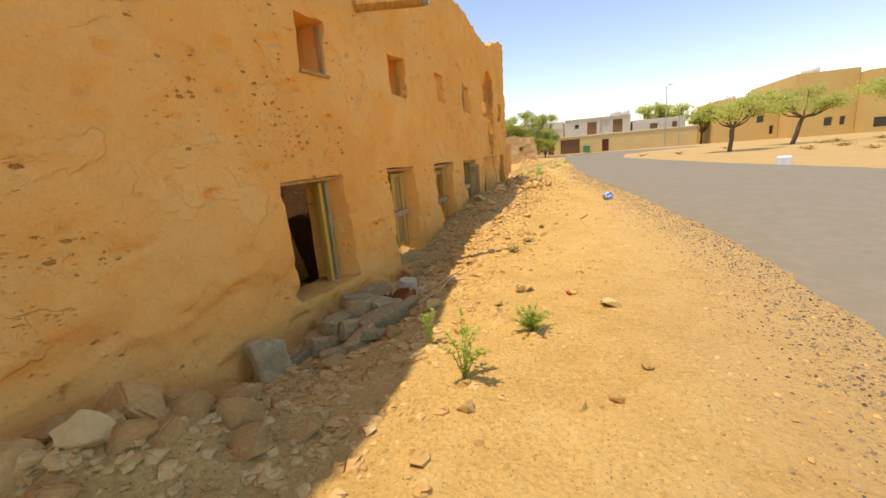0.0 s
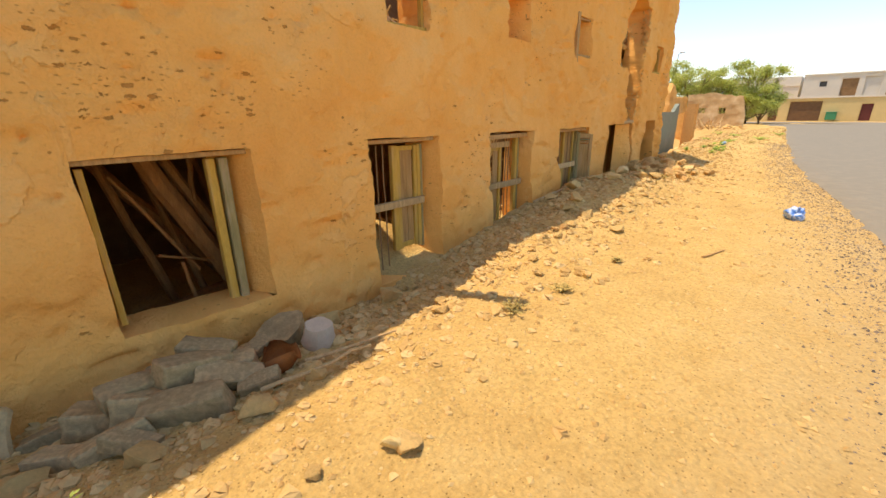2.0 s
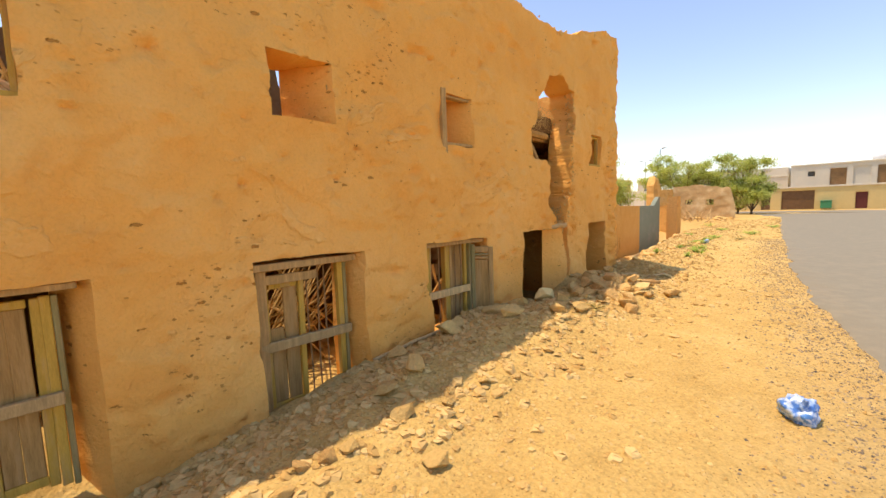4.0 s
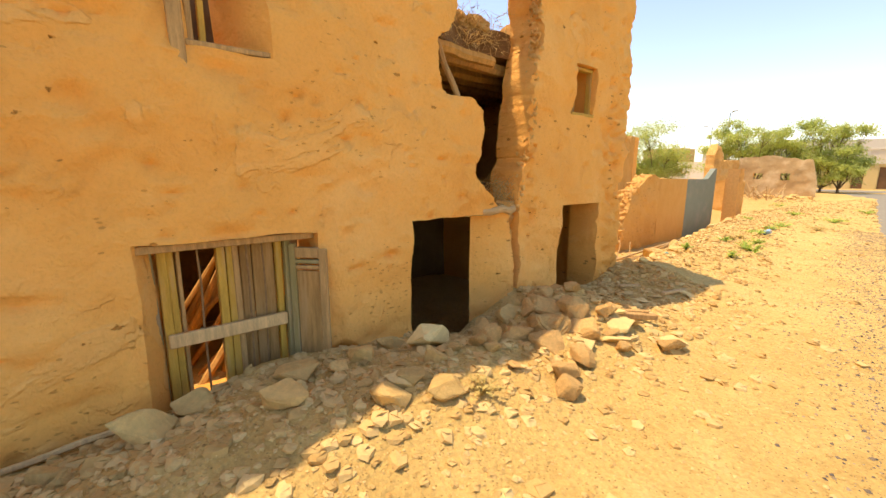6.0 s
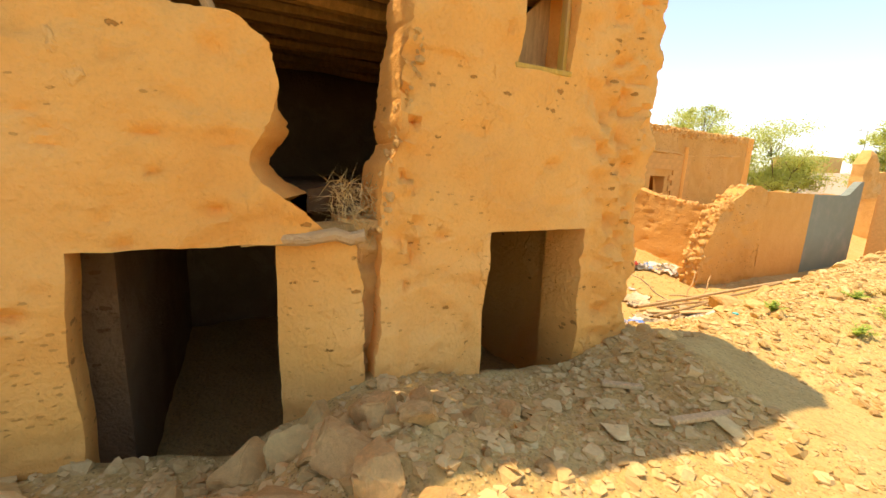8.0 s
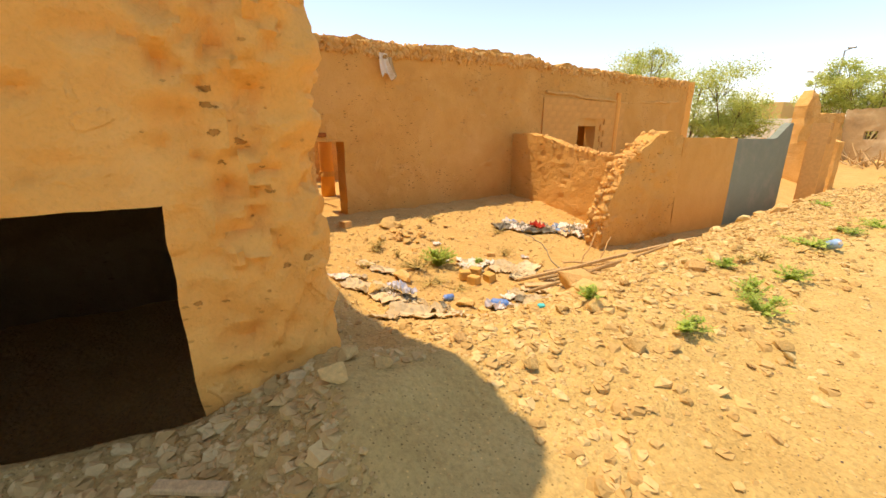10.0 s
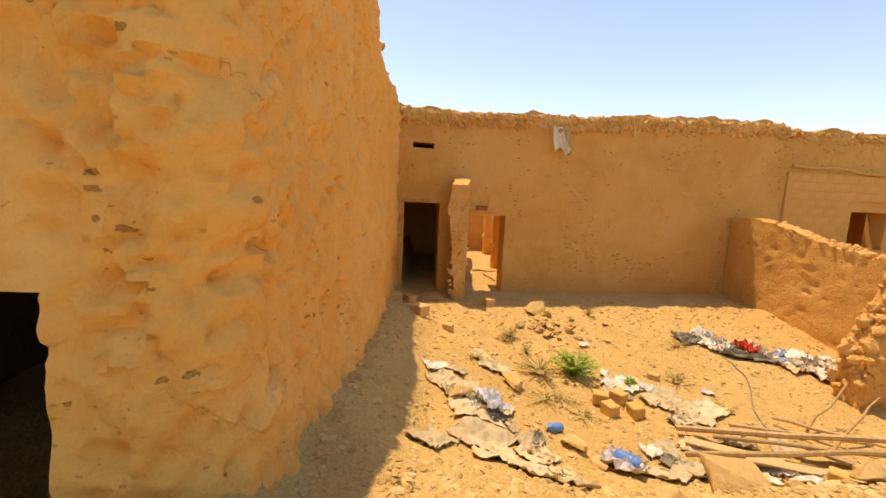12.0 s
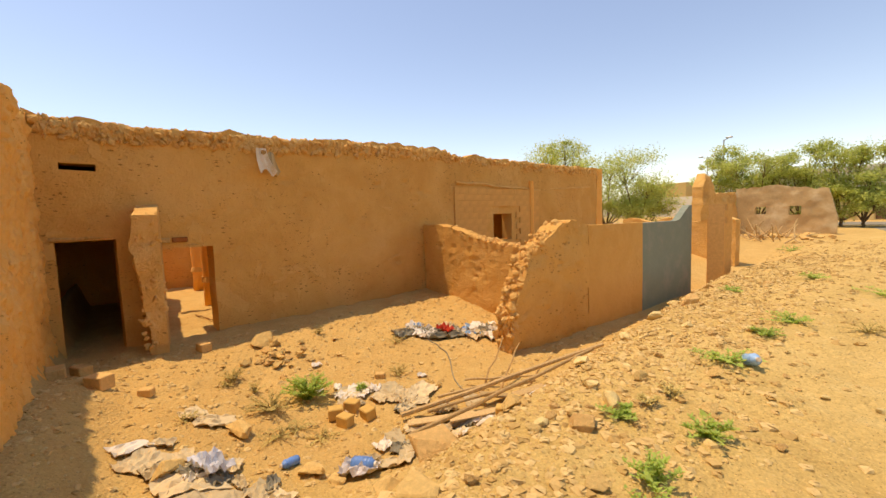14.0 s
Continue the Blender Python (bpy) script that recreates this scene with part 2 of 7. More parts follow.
LEAF = leafy("green_leaf", (0.42, 0.52, 0.12))
LEAF_TREE = leafy("tree_leaf", (0.44, 0.48, 0.13), 0.35, 1.5)
LEAF_DRY = plain("dry_weed", (0.60, 0.45, 0.14), 0.85, 0.3, 3, 0.002, 0.2, per_object=0.2)
BARK = plain("bark", (0.20, 0.13, 0.07), 0.95, 0.3, 8, 0.02, 0.1, stretch=(3, 3, 0.8))
VILLA_CREAM = plain("cream_render", (0.66, 0.60, 0.46), 0.9, 0.06, 0.8, 0.004)
VILLA_OCHRE = plain("ochre_render", (0.60, 0.42, 0.15), 0.9, 0.06, 0.5, 0.004)
COMPOUND = plain("yellow_render", (0.60, 0.46, 0.20), 0.9, 0.08, 0.7, 0.004)
DARK_GLASS = plain("dark_glazing", (0.05, 0.04, 0.03), 0.25, 0.2, 3, 0.0, 0.5)
DOOR_BROWN = plain("brown_door", (0.16, 0.085, 0.035), 0.6, 0.2, 3, 0.002)
DOOR_RED = plain("dark_red_door", (0.13, 0.03, 0.02), 0.6, 0.2, 3, 0.002)
WHITE = plain("white_paint", (0.78, 0.78, 0.76), 0.6, 0.05, 3, 0.002)
GALV = plain("galvanised_steel", (0.42, 0.42, 0.40), 0.5, 0.1, 5, 0.001, 0.5, 0.6)
CARD = plain("sun_bleached_cardboard", (0.60, 0.47, 0.26), 0.92, 0.15, 5, 0.004, 0.1, per_object=0.18, dirt=DUST)
PLASTIC_W = plain("white_plastic_sheet", (0.76, 0.68, 0.53), 0.6, 0.1, 6, 0.004, 0.4, dirt=DUST)
PLASTIC_B = plain("blue_plastic", (0.12, 0.27, 0.58), 0.35, 0.25, 9, 0.004, 0.5)
CLAY = plain("fired_clay", (0.40, 0.12, 0.022), 0.8, 0.35, 9, 0.006, 0.2, dirt=(0.20, 0.09, 0.035))
RAG = plain("grey_rag", (0.27, 0.24, 0.16), 0.95, 0.25, 9, 0.01, 0.1)
BRICK = plain("yellow_brick", (0.60, 0.36, 0.10), 0.9, 0.12, 9, 0.006, 0.15, per_object=0.1)


# ---- building helpers ----
def from_lists(name, verts, faces, material, parent=None, smooth=False):
    me = bpy.data.meshes.new(name)
    me.from_pydata([tuple(v) for v in verts], [], faces)
    me.materials.append(material)
    if smooth:
        me.polygons.foreach_set("use_smooth", [True] * len(me.polygons))
    me.update()
    ob = new(name, me)
    if parent:
        ob.parent = parent
    return ob


def part(name, bm, material, parent=None, label="", smooth=False):
    me = bpy.data.meshes.new(name)
    bm.to_mesh(me)
    bm.free()
    me.materials.append(material)
    if smooth:
        me.polygons.foreach_set("use_smooth", [True] * len(me.polygons))
    ob = new(name, me)
    if parent:
        ob.parent = parent
    if label:
        ob["label"] = label
    return ob


def shared(name, mesh, parent=None, m=None):
    ob = new(name, mesh)
    if parent:
        ob.parent = parent
    if m is not None:
        ob.matrix_basis = m
    return ob


def empty(name, x, y, z, label, category, group="", kind=""):
    e = new(name)
    e.location = (x, y, z)
    e.empty_display_size = 0.1
    return tagged(e, label, category, group, kind)


def box_bm(x0, x1, y0, y1, z0, z1, bevel=0.006, bm=None):
    bm = bm or bmesh.new()
    r = bmesh.ops.create_cube(bm, size=1.0)
    for v in r["verts"]:
        v.co = Vector(((x0 + x1) / 2 + v.co.x * (x1 - x0), (y0 + y1) / 2 + v.co.y * (y1 - y0), (z0 + z1) / 2 + v.co.z * (z1 - z0)))
    if bevel:
        es = list({e for v in r["verts"] for e in v.link_edges})
        bmesh.ops.bevel(bm, geom=es, offset=bevel, segments=1, affect="EDGES")
    return bm


def limb(bm, a, b, r0, r1, sides=7, wob=0.0, rings=1):
    """A tapered round pole from a to b, gently crooked."""
    a, b = Vector(a), Vector(b)
    d = (b - a).normalized()
    u = d.orthogonal().normalized()
    w = d.cross(u)
    last = None
    for k in range(rings + 1):
        t = k / rings
        c = a.lerp(b, t)
        if 0 < k < rings:
            c = c + u * random.uniform(-wob, wob) + w * random.uniform(-wob, wob)
        r = r0 + (r1 - r0) * t
        ring = [bm.verts.new(c + (u * math.cos(q) + w * math.sin(q)) * r * random.uniform(0.92, 1.08)) for q in (2 * math.pi * i / sides for i in range(sides))]
        if last:
            for i in range(sides):
                bm.faces.new((last[i], last[(i + 1) % sides], ring[(i + 1) % sides], ring[i]))
        else:
            bm.faces.new(ring[::-1])
        last = ring
    bm.faces.new(last)
    return bm


def smooth01(a, b, x):
    t = np.clip((np.asarray(x, float) - a) / (b - a), 0, 1)
    return t * t * (3 - 2 * t)


class Fuzz:
    """Smooth value noise on arrays."""

    def __init__(self, seed):
        self.tab = np.random.RandomState(seed).rand(256, 256)

    def one(self, u, v):
        iu, iv = np.floor(u).astype(int), np.floor(v).astype(int)
        fu, fv = u - iu, v - iv
        fu, fv = fu * fu * (3 - 2 * fu), fv * fv * (3 - 2 * fv)
        t = self.tab
        a, b = t[iu % 256, iv % 256], t[(iu + 1) % 256, iv % 256]
        c, d = t[iu % 256, (iv + 1) % 256], t[(iu + 1) % 256, (iv + 1) % 256]
        return (a * (1 - fu) + b * fu) * (1 - fv) + (c * (1 - fu) + d * fu) * fv - 0.5

    def __call__(self, u, v, scale, octaves=3):
        u, v = np.asarray(u, float) * scale, np.asarray(v, float) * scale
        s, amp = 0.0, 1.0
        for k in range(octaves):
            s = s + self.one(u + 17.3 * k, v + 9.1 * k) * amp
            u, v, amp = u * 2.03, v * 2.03, amp * 0.5
        return s


FZ = Fuzz(3)


def knots(pairs):
    xs, zs = [p[0] for p in pairs], [p[1] for p in pairs]
    return lambda x: np.interp(x, xs, zs)


def inside(poly, s, z):
    """Whether points lie in a polygon."""
    hit = np.zeros(np.shape(s), bool)
    n = len(poly)
    for i in range(n):
        (x1, y1), (x2, y2) = poly[i], poly[(i + 1) % n]
        cross = ((y1 > z) != (y2 > z)) & (s < (x2 - x1) * (z - y1) / (y2 - y1 + 1e-9) + x1)
        hit ^= cross
    return hit


def grid_lines(lo, hi, step, extra):
    xs = sorted([e for e in extra if lo < e < hi] + [lo, hi])
    out = []
    for a, b in zip(xs, xs[1:]):
        n = max(1, round((b - a) / step))
        out += [a + (b - a) * i / n for i in range(n)]
    return np.array(out + [hi])


def mud_wall(name, place, length, z0, top, thick, holes=(), broken=(), splay=(), step=0.06, rough=1.0, material=None, seed=1, pits=0, face=None, top_rough=0.05, kind="structure", label="", s_start=0.0, gouges=(), thin=()):
    """A thick wall that follows a line. place(s) gives x, y and the outward normal; holes are rectangles, broken ones polygons, in (s, z).
    splay: (s, width, reach): the back of the jamb at s moves by width, fading over reach."""
    rnd = np.random.RandomState(seed)
    ss = grid_lines(s_start, length, step, [e for h in holes for e in h[:2]])
    zmax = float(np.max(top(ss))) + 0.15
    zs = grid_lines(z0, zmax, step, [e for h in holes for e in h[2:4]])
    S, Z = np.meshgrid(ss, zs, indexing="ij")
    crest = top(ss) + FZ(ss + 31 * seed, ss * 0 + seed, 2.2, 4) * top_rough * 2
    Zc = np.minimum(Z, crest[:, None])
    fz = Fuzz(seed)
    off = fz(S, Zc, 0.7, 2) * 0.09 * rough + fz(S, Zc, 3.0, 4) * 0.06 * rough
    for _ in range(pits):
        cs, cz = rnd.uniform(s_start, length), rnd.uniform(z0 + 0.3, zmax)
        big = rnd.rand() < 0.35
        ra, rb, dp = rnd.uniform(0.05, 0.16) if big else rnd.uniform(0.025, 0.05), rnd.uniform(0.03, 0.06) if big else rnd.uniform(0.02, 0.035), rnd.uniform(0.02, 0.05)
        i0, i1 = np.searchsorted(ss, (cs - 0.25, cs + 0.25))
        j0, j1 = np.searchsorted(zs, (cz - 0.2, cz + 0.2))
        ds, dz = (S[i0:i1, j0:j1] - cs) / ra, (Zc[i0:i1, j0:j1] - cz) / rb
        off[i0:i1, j0:j1] -= dp * np.exp(-(ds * ds + dz * dz) ** 2)
    for cs, cz, ra, rb, dp in gouges:
        i0, i1 = np.searchsorted(ss, (cs - 0.3, cs + 0.3))
        j0, j1 = np.searchsorted(zs, (cz - 0.3, cz + 0.3))
        ds, dz = (S[i0:i1, j0:j1] - cs) / ra, (Zc[i0:i1, j0:j1] - cz) / rb
        off[i0:i1, j0:j1] -= dp * np.exp(-(ds * ds + dz * dz) ** 2)
    if face:
        off += face(S, Zc, fz)
    # the jambs and edges wander a little
    ws, wz = fz(Zc + 40, S, 2.5, 3) * 0.035 * rough, fz(S + 80, Zc, 2.5, 3) * 0.03 * rough
    Sf, Zf = S + ws, Zc + np.where(Z < crest[:, None] - 0.01, wz, 0)
    Sb = Sf.copy()
    for s_at, width, reach, *limit in splay:
        side = 1 if reach > 0 else -1
        d = (S - s_at) * side
        Sb += np.where((d > -0.01) & (d < abs(reach)), width * (1 - np.clip(d / abs(reach), 0, 1)) * (smooth01(limit[0] + 0.1, limit[0] - 0.15, Z) if limit else 1), 0)
    ns, nz = len(ss), len(zs)
    cs, cz = (S[:-1, :-1] + S[1:, 1:]) / 2, (Z[:-1, :-1] + Z[1:, 1:]) / 2
    keep = Z[:-1, :-1] < np.maximum(crest[:-1], crest[1:])[:, None] - 0.005
    for h in holes:
        keep &= ~((cs > h[0]) & (cs < h[1]) & (cz > h[2]) & (cz < h[3]))
    for poly in broken:
        jag_s, jag_z = fz(cs + 7, cz, 3.5, 2) * 0.2 * smooth01(1.2, 1.6, cz), fz(cs, cz + 7, 6.0, 3) * 0.12 * smooth01(1.2, 1.6, cz)
        keep &= ~inside(poly, cs + jag_s, cz + jag_z)
    if broken:
        gone = np.zeros((ns + 1, nz + 1), bool)
        cut = np.zeros((ns - 1, nz - 1), bool)
        for poly in broken:
            cut |= inside(poly, cs + jag_s, cz + jag_z)
        gone[1:-1, 1:-1] = cut
        around = gone[:-1, :-1].astype(int) + gone[1:, :-1] + gone[:-1, 1:] + gone[1:, 1:]
        rim = (around > 0) & (around < 4)
        for h in holes:
            rim &= ~((np.abs(S - np.clip(S, h[0], h[1])) < 0.01) & (np.abs(Z - np.clip(Z, h[2], h[3])) < 0.01))
        for _ in range(9):
            acc_s, acc_z, cnt = np.zeros_like(Sf), np.zeros_like(Sf), np.zeros_like(Sf)
            for di, dj in ((1, 0), (-1, 0), (0, 1), (0, -1)):
                r2 = np.roll(rim, (di, dj), (0, 1))
                acc_s += np.roll(Sf, (di, dj), (0, 1)) * r2
                acc_z += np.roll(Zf, (di, dj), (0, 1)) * r2
                cnt += r2
            ok = rim & (cnt > 1)
            Sf = np.where(ok, 0.5 * Sf + 0.5 * acc_s / np.maximum(cnt, 1), Sf)
            Zf = np.where(ok, 0.5 * Zf + 0.5 * acc_z / np.maximum(cnt, 1), Zf)
        jit = rnd.rand(ns, nz) - 0.5
        Sf = Sf + np.where(rim, jit * 0.015, 0)
        Sb = Sf + (Sb - (S + ws))
    px, py, nx, ny = place(Sf)
    qx, qy, mx, my = place(Sb)
    deep = np.full_like(S, thick)
    for s_at, reach, depth in thin:
        d = (S - s_at) / reach
        deep = np.where((d > -0.01) & (d < 1), depth + (thick - depth) * np.clip(d, 0, 1), deep)
    front = np.stack((px + nx * off, py + ny * off, Zf), -1).reshape(-1, 3)
    back = np.stack((qx - mx * deep, qy - my * deep, Zf), -1).reshape(-1, 3)
    n = ns * nz
    faces = []
    K = np.pad(keep, 1)
    for i, j in zip(*np.nonzero(keep)):
        a, b, c, d = i * nz + j, (i + 1) * nz + j, (i + 1) * nz + j + 1, i * nz + j + 1
        faces.append((a, b, c, d))
        faces.append((n + d, n + c, n + b, n + a))
        if not K[i, j + 1]:
            faces.append((a, d, n + d, n + a))
        if not K[i + 2, j + 1]:
            faces.append((c, b, n + b, n + c))
        if not K[i + 1, j]:
            faces.append((b, a, n + a, n + b))
        if not K[i + 1, j + 2]:
            faces.append((d, c, n + c, n + d))
    ob = from_lists(name, np.concatenate((front, back)), faces, material or MUD)
    bm = bmesh.new()
    bm.from_mesh(ob.data)
    bmesh.ops.delete(bm, geom=[v for v in bm.verts if not v.link_faces], context="VERTS")
    bmesh.ops.recalc_face_normals(bm, faces=bm.faces)
    bm.to_mesh(ob.data)
    bm.free()
    ob.data.polygons.foreach_set("use_smooth", [True] * len(ob.data.polygons))
    ob.data.set_sharp_from_angle(angle=radians(50))
    return tagged(ob, label, "wall" if label else "", "", kind)


def straight(x0, y0, x1, y1, flip=1):
    """place() for a straight wall; the outward side is to the right of its run, or to the left with flip -1."""
    d = math.hypot(x1 - x0, y1 - y0)
    dx, dy = (x1 - x0) / d, (y1 - y0) / d
    nx, ny = dy * flip, -dx * flip

    def place(s):
        s = np.asarray(s, float)
        return x0 + dx * s, y0 + dy * s, nx + 0 * s, ny + 0 * s
    return place, d


def lumps(name, places, jitter, mat, seed):
    """Many small faceted lumps in one mesh, each at a matrix."""
    bm = bmesh.new()
    bmesh.ops.create_icosphere(bm, subdivisions=1, radius=1.0)
    bm.verts.index_update()
    base = np.array([v.co[:] for v in bm.verts])
    tri = np.array([[v.index for v in f.verts] for f in bm.faces])
    bm.free()
    rnd = np.random.RandomState(seed)
    mats = np.array([[list(r) for r in m] for m in places])
    v = np.einsum("nij,kj->nki", mats[:, :3, :3], base) + mats[:, None, :3, 3]
    v = v + rnd.uniform(-jitter, jitter, v.shape)
    f = tri[None] + len(base) * np.arange(len(places))[:, None, None]
    return from_lists(name, v.reshape(-1, 3).tolist(), f.reshape(-1, 3).tolist(), mat)


def crumbs(name, spots, size, mat, label, seed=1):
    """Lumps stuck along a broken edge."""
    rnd = random.Random(seed)
    at = []
    for p in spots:
        r = size * rnd.uniform(0.3, 1.0)
        at.append(Matrix.LocRotScale(Vector(p) + Vector((rnd.uniform(-1, 1), rnd.uniform(-1, 1), rnd.uniform(-1, 0.6))) * size * 0.5, Euler((rnd.random() * 6, rnd.random() * 6, rnd.random() * 6)),
                                     (r * rnd.uniform(0.8, 1.7), r * rnd.uniform(0.8, 1.7), r * rnd.uniform(0.6, 1.1))))
    return tagged(lumps(name, at, size * 0.16, mat, seed), label, "rubble", "", "stuff")


# ---- ground ----
WALL_FOOT = knots([(-12, -0.1), (1.4, -0.12), (2.6, -0.42), (5.2, -0.45), (6, -0.48), (7.4, -0.3), (8.4, -0.12), (9.4, 0.04), (10.4, 0.12),
                   (11.0, 0.25), (12.2, 0.18), (13.0, 0.02), (13.85, 0.38), (14.6, 0.22), (15.6, 0.16), (16.2, 0.36), (18, 0.30), (60, 0.2)])
EDGE_L = knots([(-40, 6.5), (-5, 5.2), (3.9, 4.85), (5.5, 4.8), (7.8, 4.55), (10.6, 4.1), (13.2, 3.6), (17, 3.02), (22, 2.5), (32, 1.6), (45, 0.5), (60, -3.0)])
EDGE_R = knots([(-40, 17), (-5, 15), (10, 11.4), (15, 10.3), (20.7, 8.6), (36, 5.6), (46, 6.5), (52, 11), (60, 16)])


def street_level(y):
    return -0.10 + 0.25 * smooth01(2, 14, y)


def ground_z(x, y, rough=True):
    x, y = np.asarray(x, float), np.asarray(y, float)
    s = street_level(y)
    w = smooth01(0.0, 2.2, x)
    z = WALL_FOOT(y) * (1 - w) + s * w
    z = z + 0.17 * np.exp(-((x - 1.0) / 0.6) ** 2) * smooth01(5.5, 8, y) * (1 - smooth01(12.5, 15, y))
    # rubble fallen by the broken bay
    z = z + 0.36 * np.exp(-((x - 0.6) / 0.5) ** 2 - ((y - 1.65) / 0.7) ** 2)
    z = z + 0.12 * np.exp(-((x - 0.75) / 0.5) ** 2 - ((y - 13.6) / 0.9) ** 2) + 0.10 * np.exp(-((x - 0.6) / 0.5) ** 2 - ((y - 16.5) / 0.6) ** 2)
    # inside the building
    indoor = smooth01(0.0, -0.45, x) * (1 - smooth01(15.9, 16.2, y))
    floor_z = -0.5 + 0.42 * np.exp(-((x + 1.0) / 0.9) ** 2) * smooth01(6, 7, y) * (1 - smooth01(11.6, 12.4, y))
    z = z * (1 - indoor) + floor_z * indoor
    z = z + 0.34 * np.exp(-((x + 0.75) / 0.55) ** 2 - ((y - 6.6) / 0.5) ** 2)
    # the sunken court and the bank up to the street
    deep = -0.42 - 0.50 * smooth01(16.6, 19.5, y)
    deep = deep + (0.2 - deep) * smooth01(33, 44, y)
    back = np.where(y < 31, -0.42, 0.1)
    t = smooth01(-3.0, -7.6, x)
    low = deep * (1 - t) + np.maximum(back, deep) * t
    xr = x + 0.14 * np.clip(y - 18.5, 0, 11)
    k = smooth01(0.3, -2.1, xr)
    court = (s + 0.13 * np.exp(-((x - 0.3) / 0.8) ** 2)) * (1 - k) + low * k
    court = court + 0.15 * np.exp(-((xr + 0.35) / 0.5) ** 2) * smooth01(18.0, 20.0, y) * (1 - smooth01(30, 36, y))
    # earth banked against the side wall
    bank = (1 - smooth01(16.5, 17.3, y)) * smooth01(0.2, -0.5, x) * (1 - smooth01(-4.5, -7.2, x))
    court = court * (1 - bank) + (0.10 + 0.035 * x) * bank
    c = smooth01(16.15, 16.9 - 0.42 * smooth01(0.1, -0.6, x), y)
    z = z * (1 - c) + court * c
    # the far side of the street lies a little lower, the distance is level
    z = z + (0.0 - z) * smooth01(48, 70, np.abs(y)) * 0.9
    if rough:
        r = 0.55 + 0.9 * smooth01(2.2, 1.0, x)
        z = z + (FZ(x, y, 0.5, 3) * 0.05 + FZ(x, y, 2.6, 4) * 0.045 * r + FZ(x + 50, y, 9.0, 3) * 0.016 * r) * (1 - 0.7 * smooth01(30, 80, np.abs(y)))
    on_road = smooth01(-0.05, 0.35, x - EDGE_L(y)) * smooth01(-0.05, 0.35, EDGE_R(y) - x) * (1 - smooth01(56, 58, y))
    return z * (1 - on_road) + (s - 0.07) * on_road


def gz(x, y):
    return float(ground_z(x, y))


def spread(lo, hi, step, far):
    core = list(np.arange(lo, hi + 1e-6, step))
    d, up, dn = step, hi, lo
    while up < far:
        d *= 1.16
        up, dn = up + d, dn - d
        core.append(min(up, far))
        core.insert(0, max(dn, -far))
    return np.array(core)


def build_ground():
    xs, ys = spread(-9.0, 5.0, 0.065, 2500), spread(0.9, 25.0, 0.06, 2500)
    X, Y = np.meshgrid(xs, ys, indexing="ij")
    verts = np.stack((X, Y, ground_z(X, Y)), -1).reshape(-1, 3)
    ny = len(ys)
    faces = [(i * ny + j, (i + 1) * ny + j, (i + 1) * ny + j + 1, i * ny + j + 1) for i in range(len(xs) - 1) for j in range(ny - 1)]
    ob = from_lists("ground", verts, faces, SAND, smooth=True)
    tagged(ob, "dry yellow sandy ground strewn with grit", "ground", "", "structure")


build_ground()


def build_road():
    vs, fs = [], []
    ys = np.concatenate((np.arange(-40, 0, 2.0), np.arange(0, 30, 0.12), np.arange(30, 57, 0.6)))
    cols = 26
    for y in ys:
        a = float(EDGE_L(y)) + 0.5 * float(FZ(y, 0, 0.8, 2)) * 0.25 + float(FZ(y, 3.0, 4.0, 3)) * 0.11
        b = float(EDGE_R(y)) + float(FZ(y, 9.0, 2.0, 3)) * 0.12
        for k in range(cols + 1):
            u = k / cols
            x = a + (b - a) * u
            lip = -0.05 if k in (0, cols) else (0.0 if k in (1, cols - 1) else 0.0)
            x = a + 0.06 if k == 1 else x
            vs.append((x, y, float(street_level(y)) + 0.012 * math.sin(u * math.pi) + lip + 0.006 * float(FZ(x, y, 0.6, 2))))
    n = cols + 1
    for j in range(len(ys) - 1):
        for k in range(cols):
            fs.append((j * n + k, j * n + k + 1, (j + 1) * n + k + 1, (j + 1) * n + k))
    ob = from_lists("road", vs, fs, ASPHALT, smooth=True)
    tagged(ob, "worn grey asphalt street with crumbling sandy edge", "road", "", "structure")


build_road()


def build_far_road():
    line = [(-60, 68), (-20, 65.5), (4, 62.5), (12, 56), (18, 46), (24, 36), (34, 26), (60, 14)]
    vs, fs = [], []
    for i, (x, y) in enumerate(line):
        a, b = line[max(0, i - 1)], line[min(len(line) - 1, i + 1)]
        dx, dy = b[0] - a[0], b[1] - a[1]
        l = math.hypot(dx, dy)
        for o in (-3.0, 3.0):
            px, py = x - dy / l * o, y + dx / l * o
            vs.append((px, py, 0.13))
    for i in range(len(line) - 1):
        fs.append((2 * i, 2 * i + 2, 2 * i + 3, 2 * i + 1))
    ob = from_lists("far_road", vs, fs, ASPHALT)
    bm = bmesh.new()
    bm.from_mesh(ob.data)
    r = bmesh.ops.extrude_face_region(bm, geom=bm.faces[:])
    for v in r["geom"]:
        if isinstance(v, bmesh.types.BMVert):
            v.co.z -= 0.3
    bmesh.ops.recalc_face_normals(bm, faces=bm.faces)
    bm.to_mesh(ob.data)
    bm.free()
    tagged(ob, "grey asphalt cross street before the compounds", "road", "", "structure")


build_far_road()

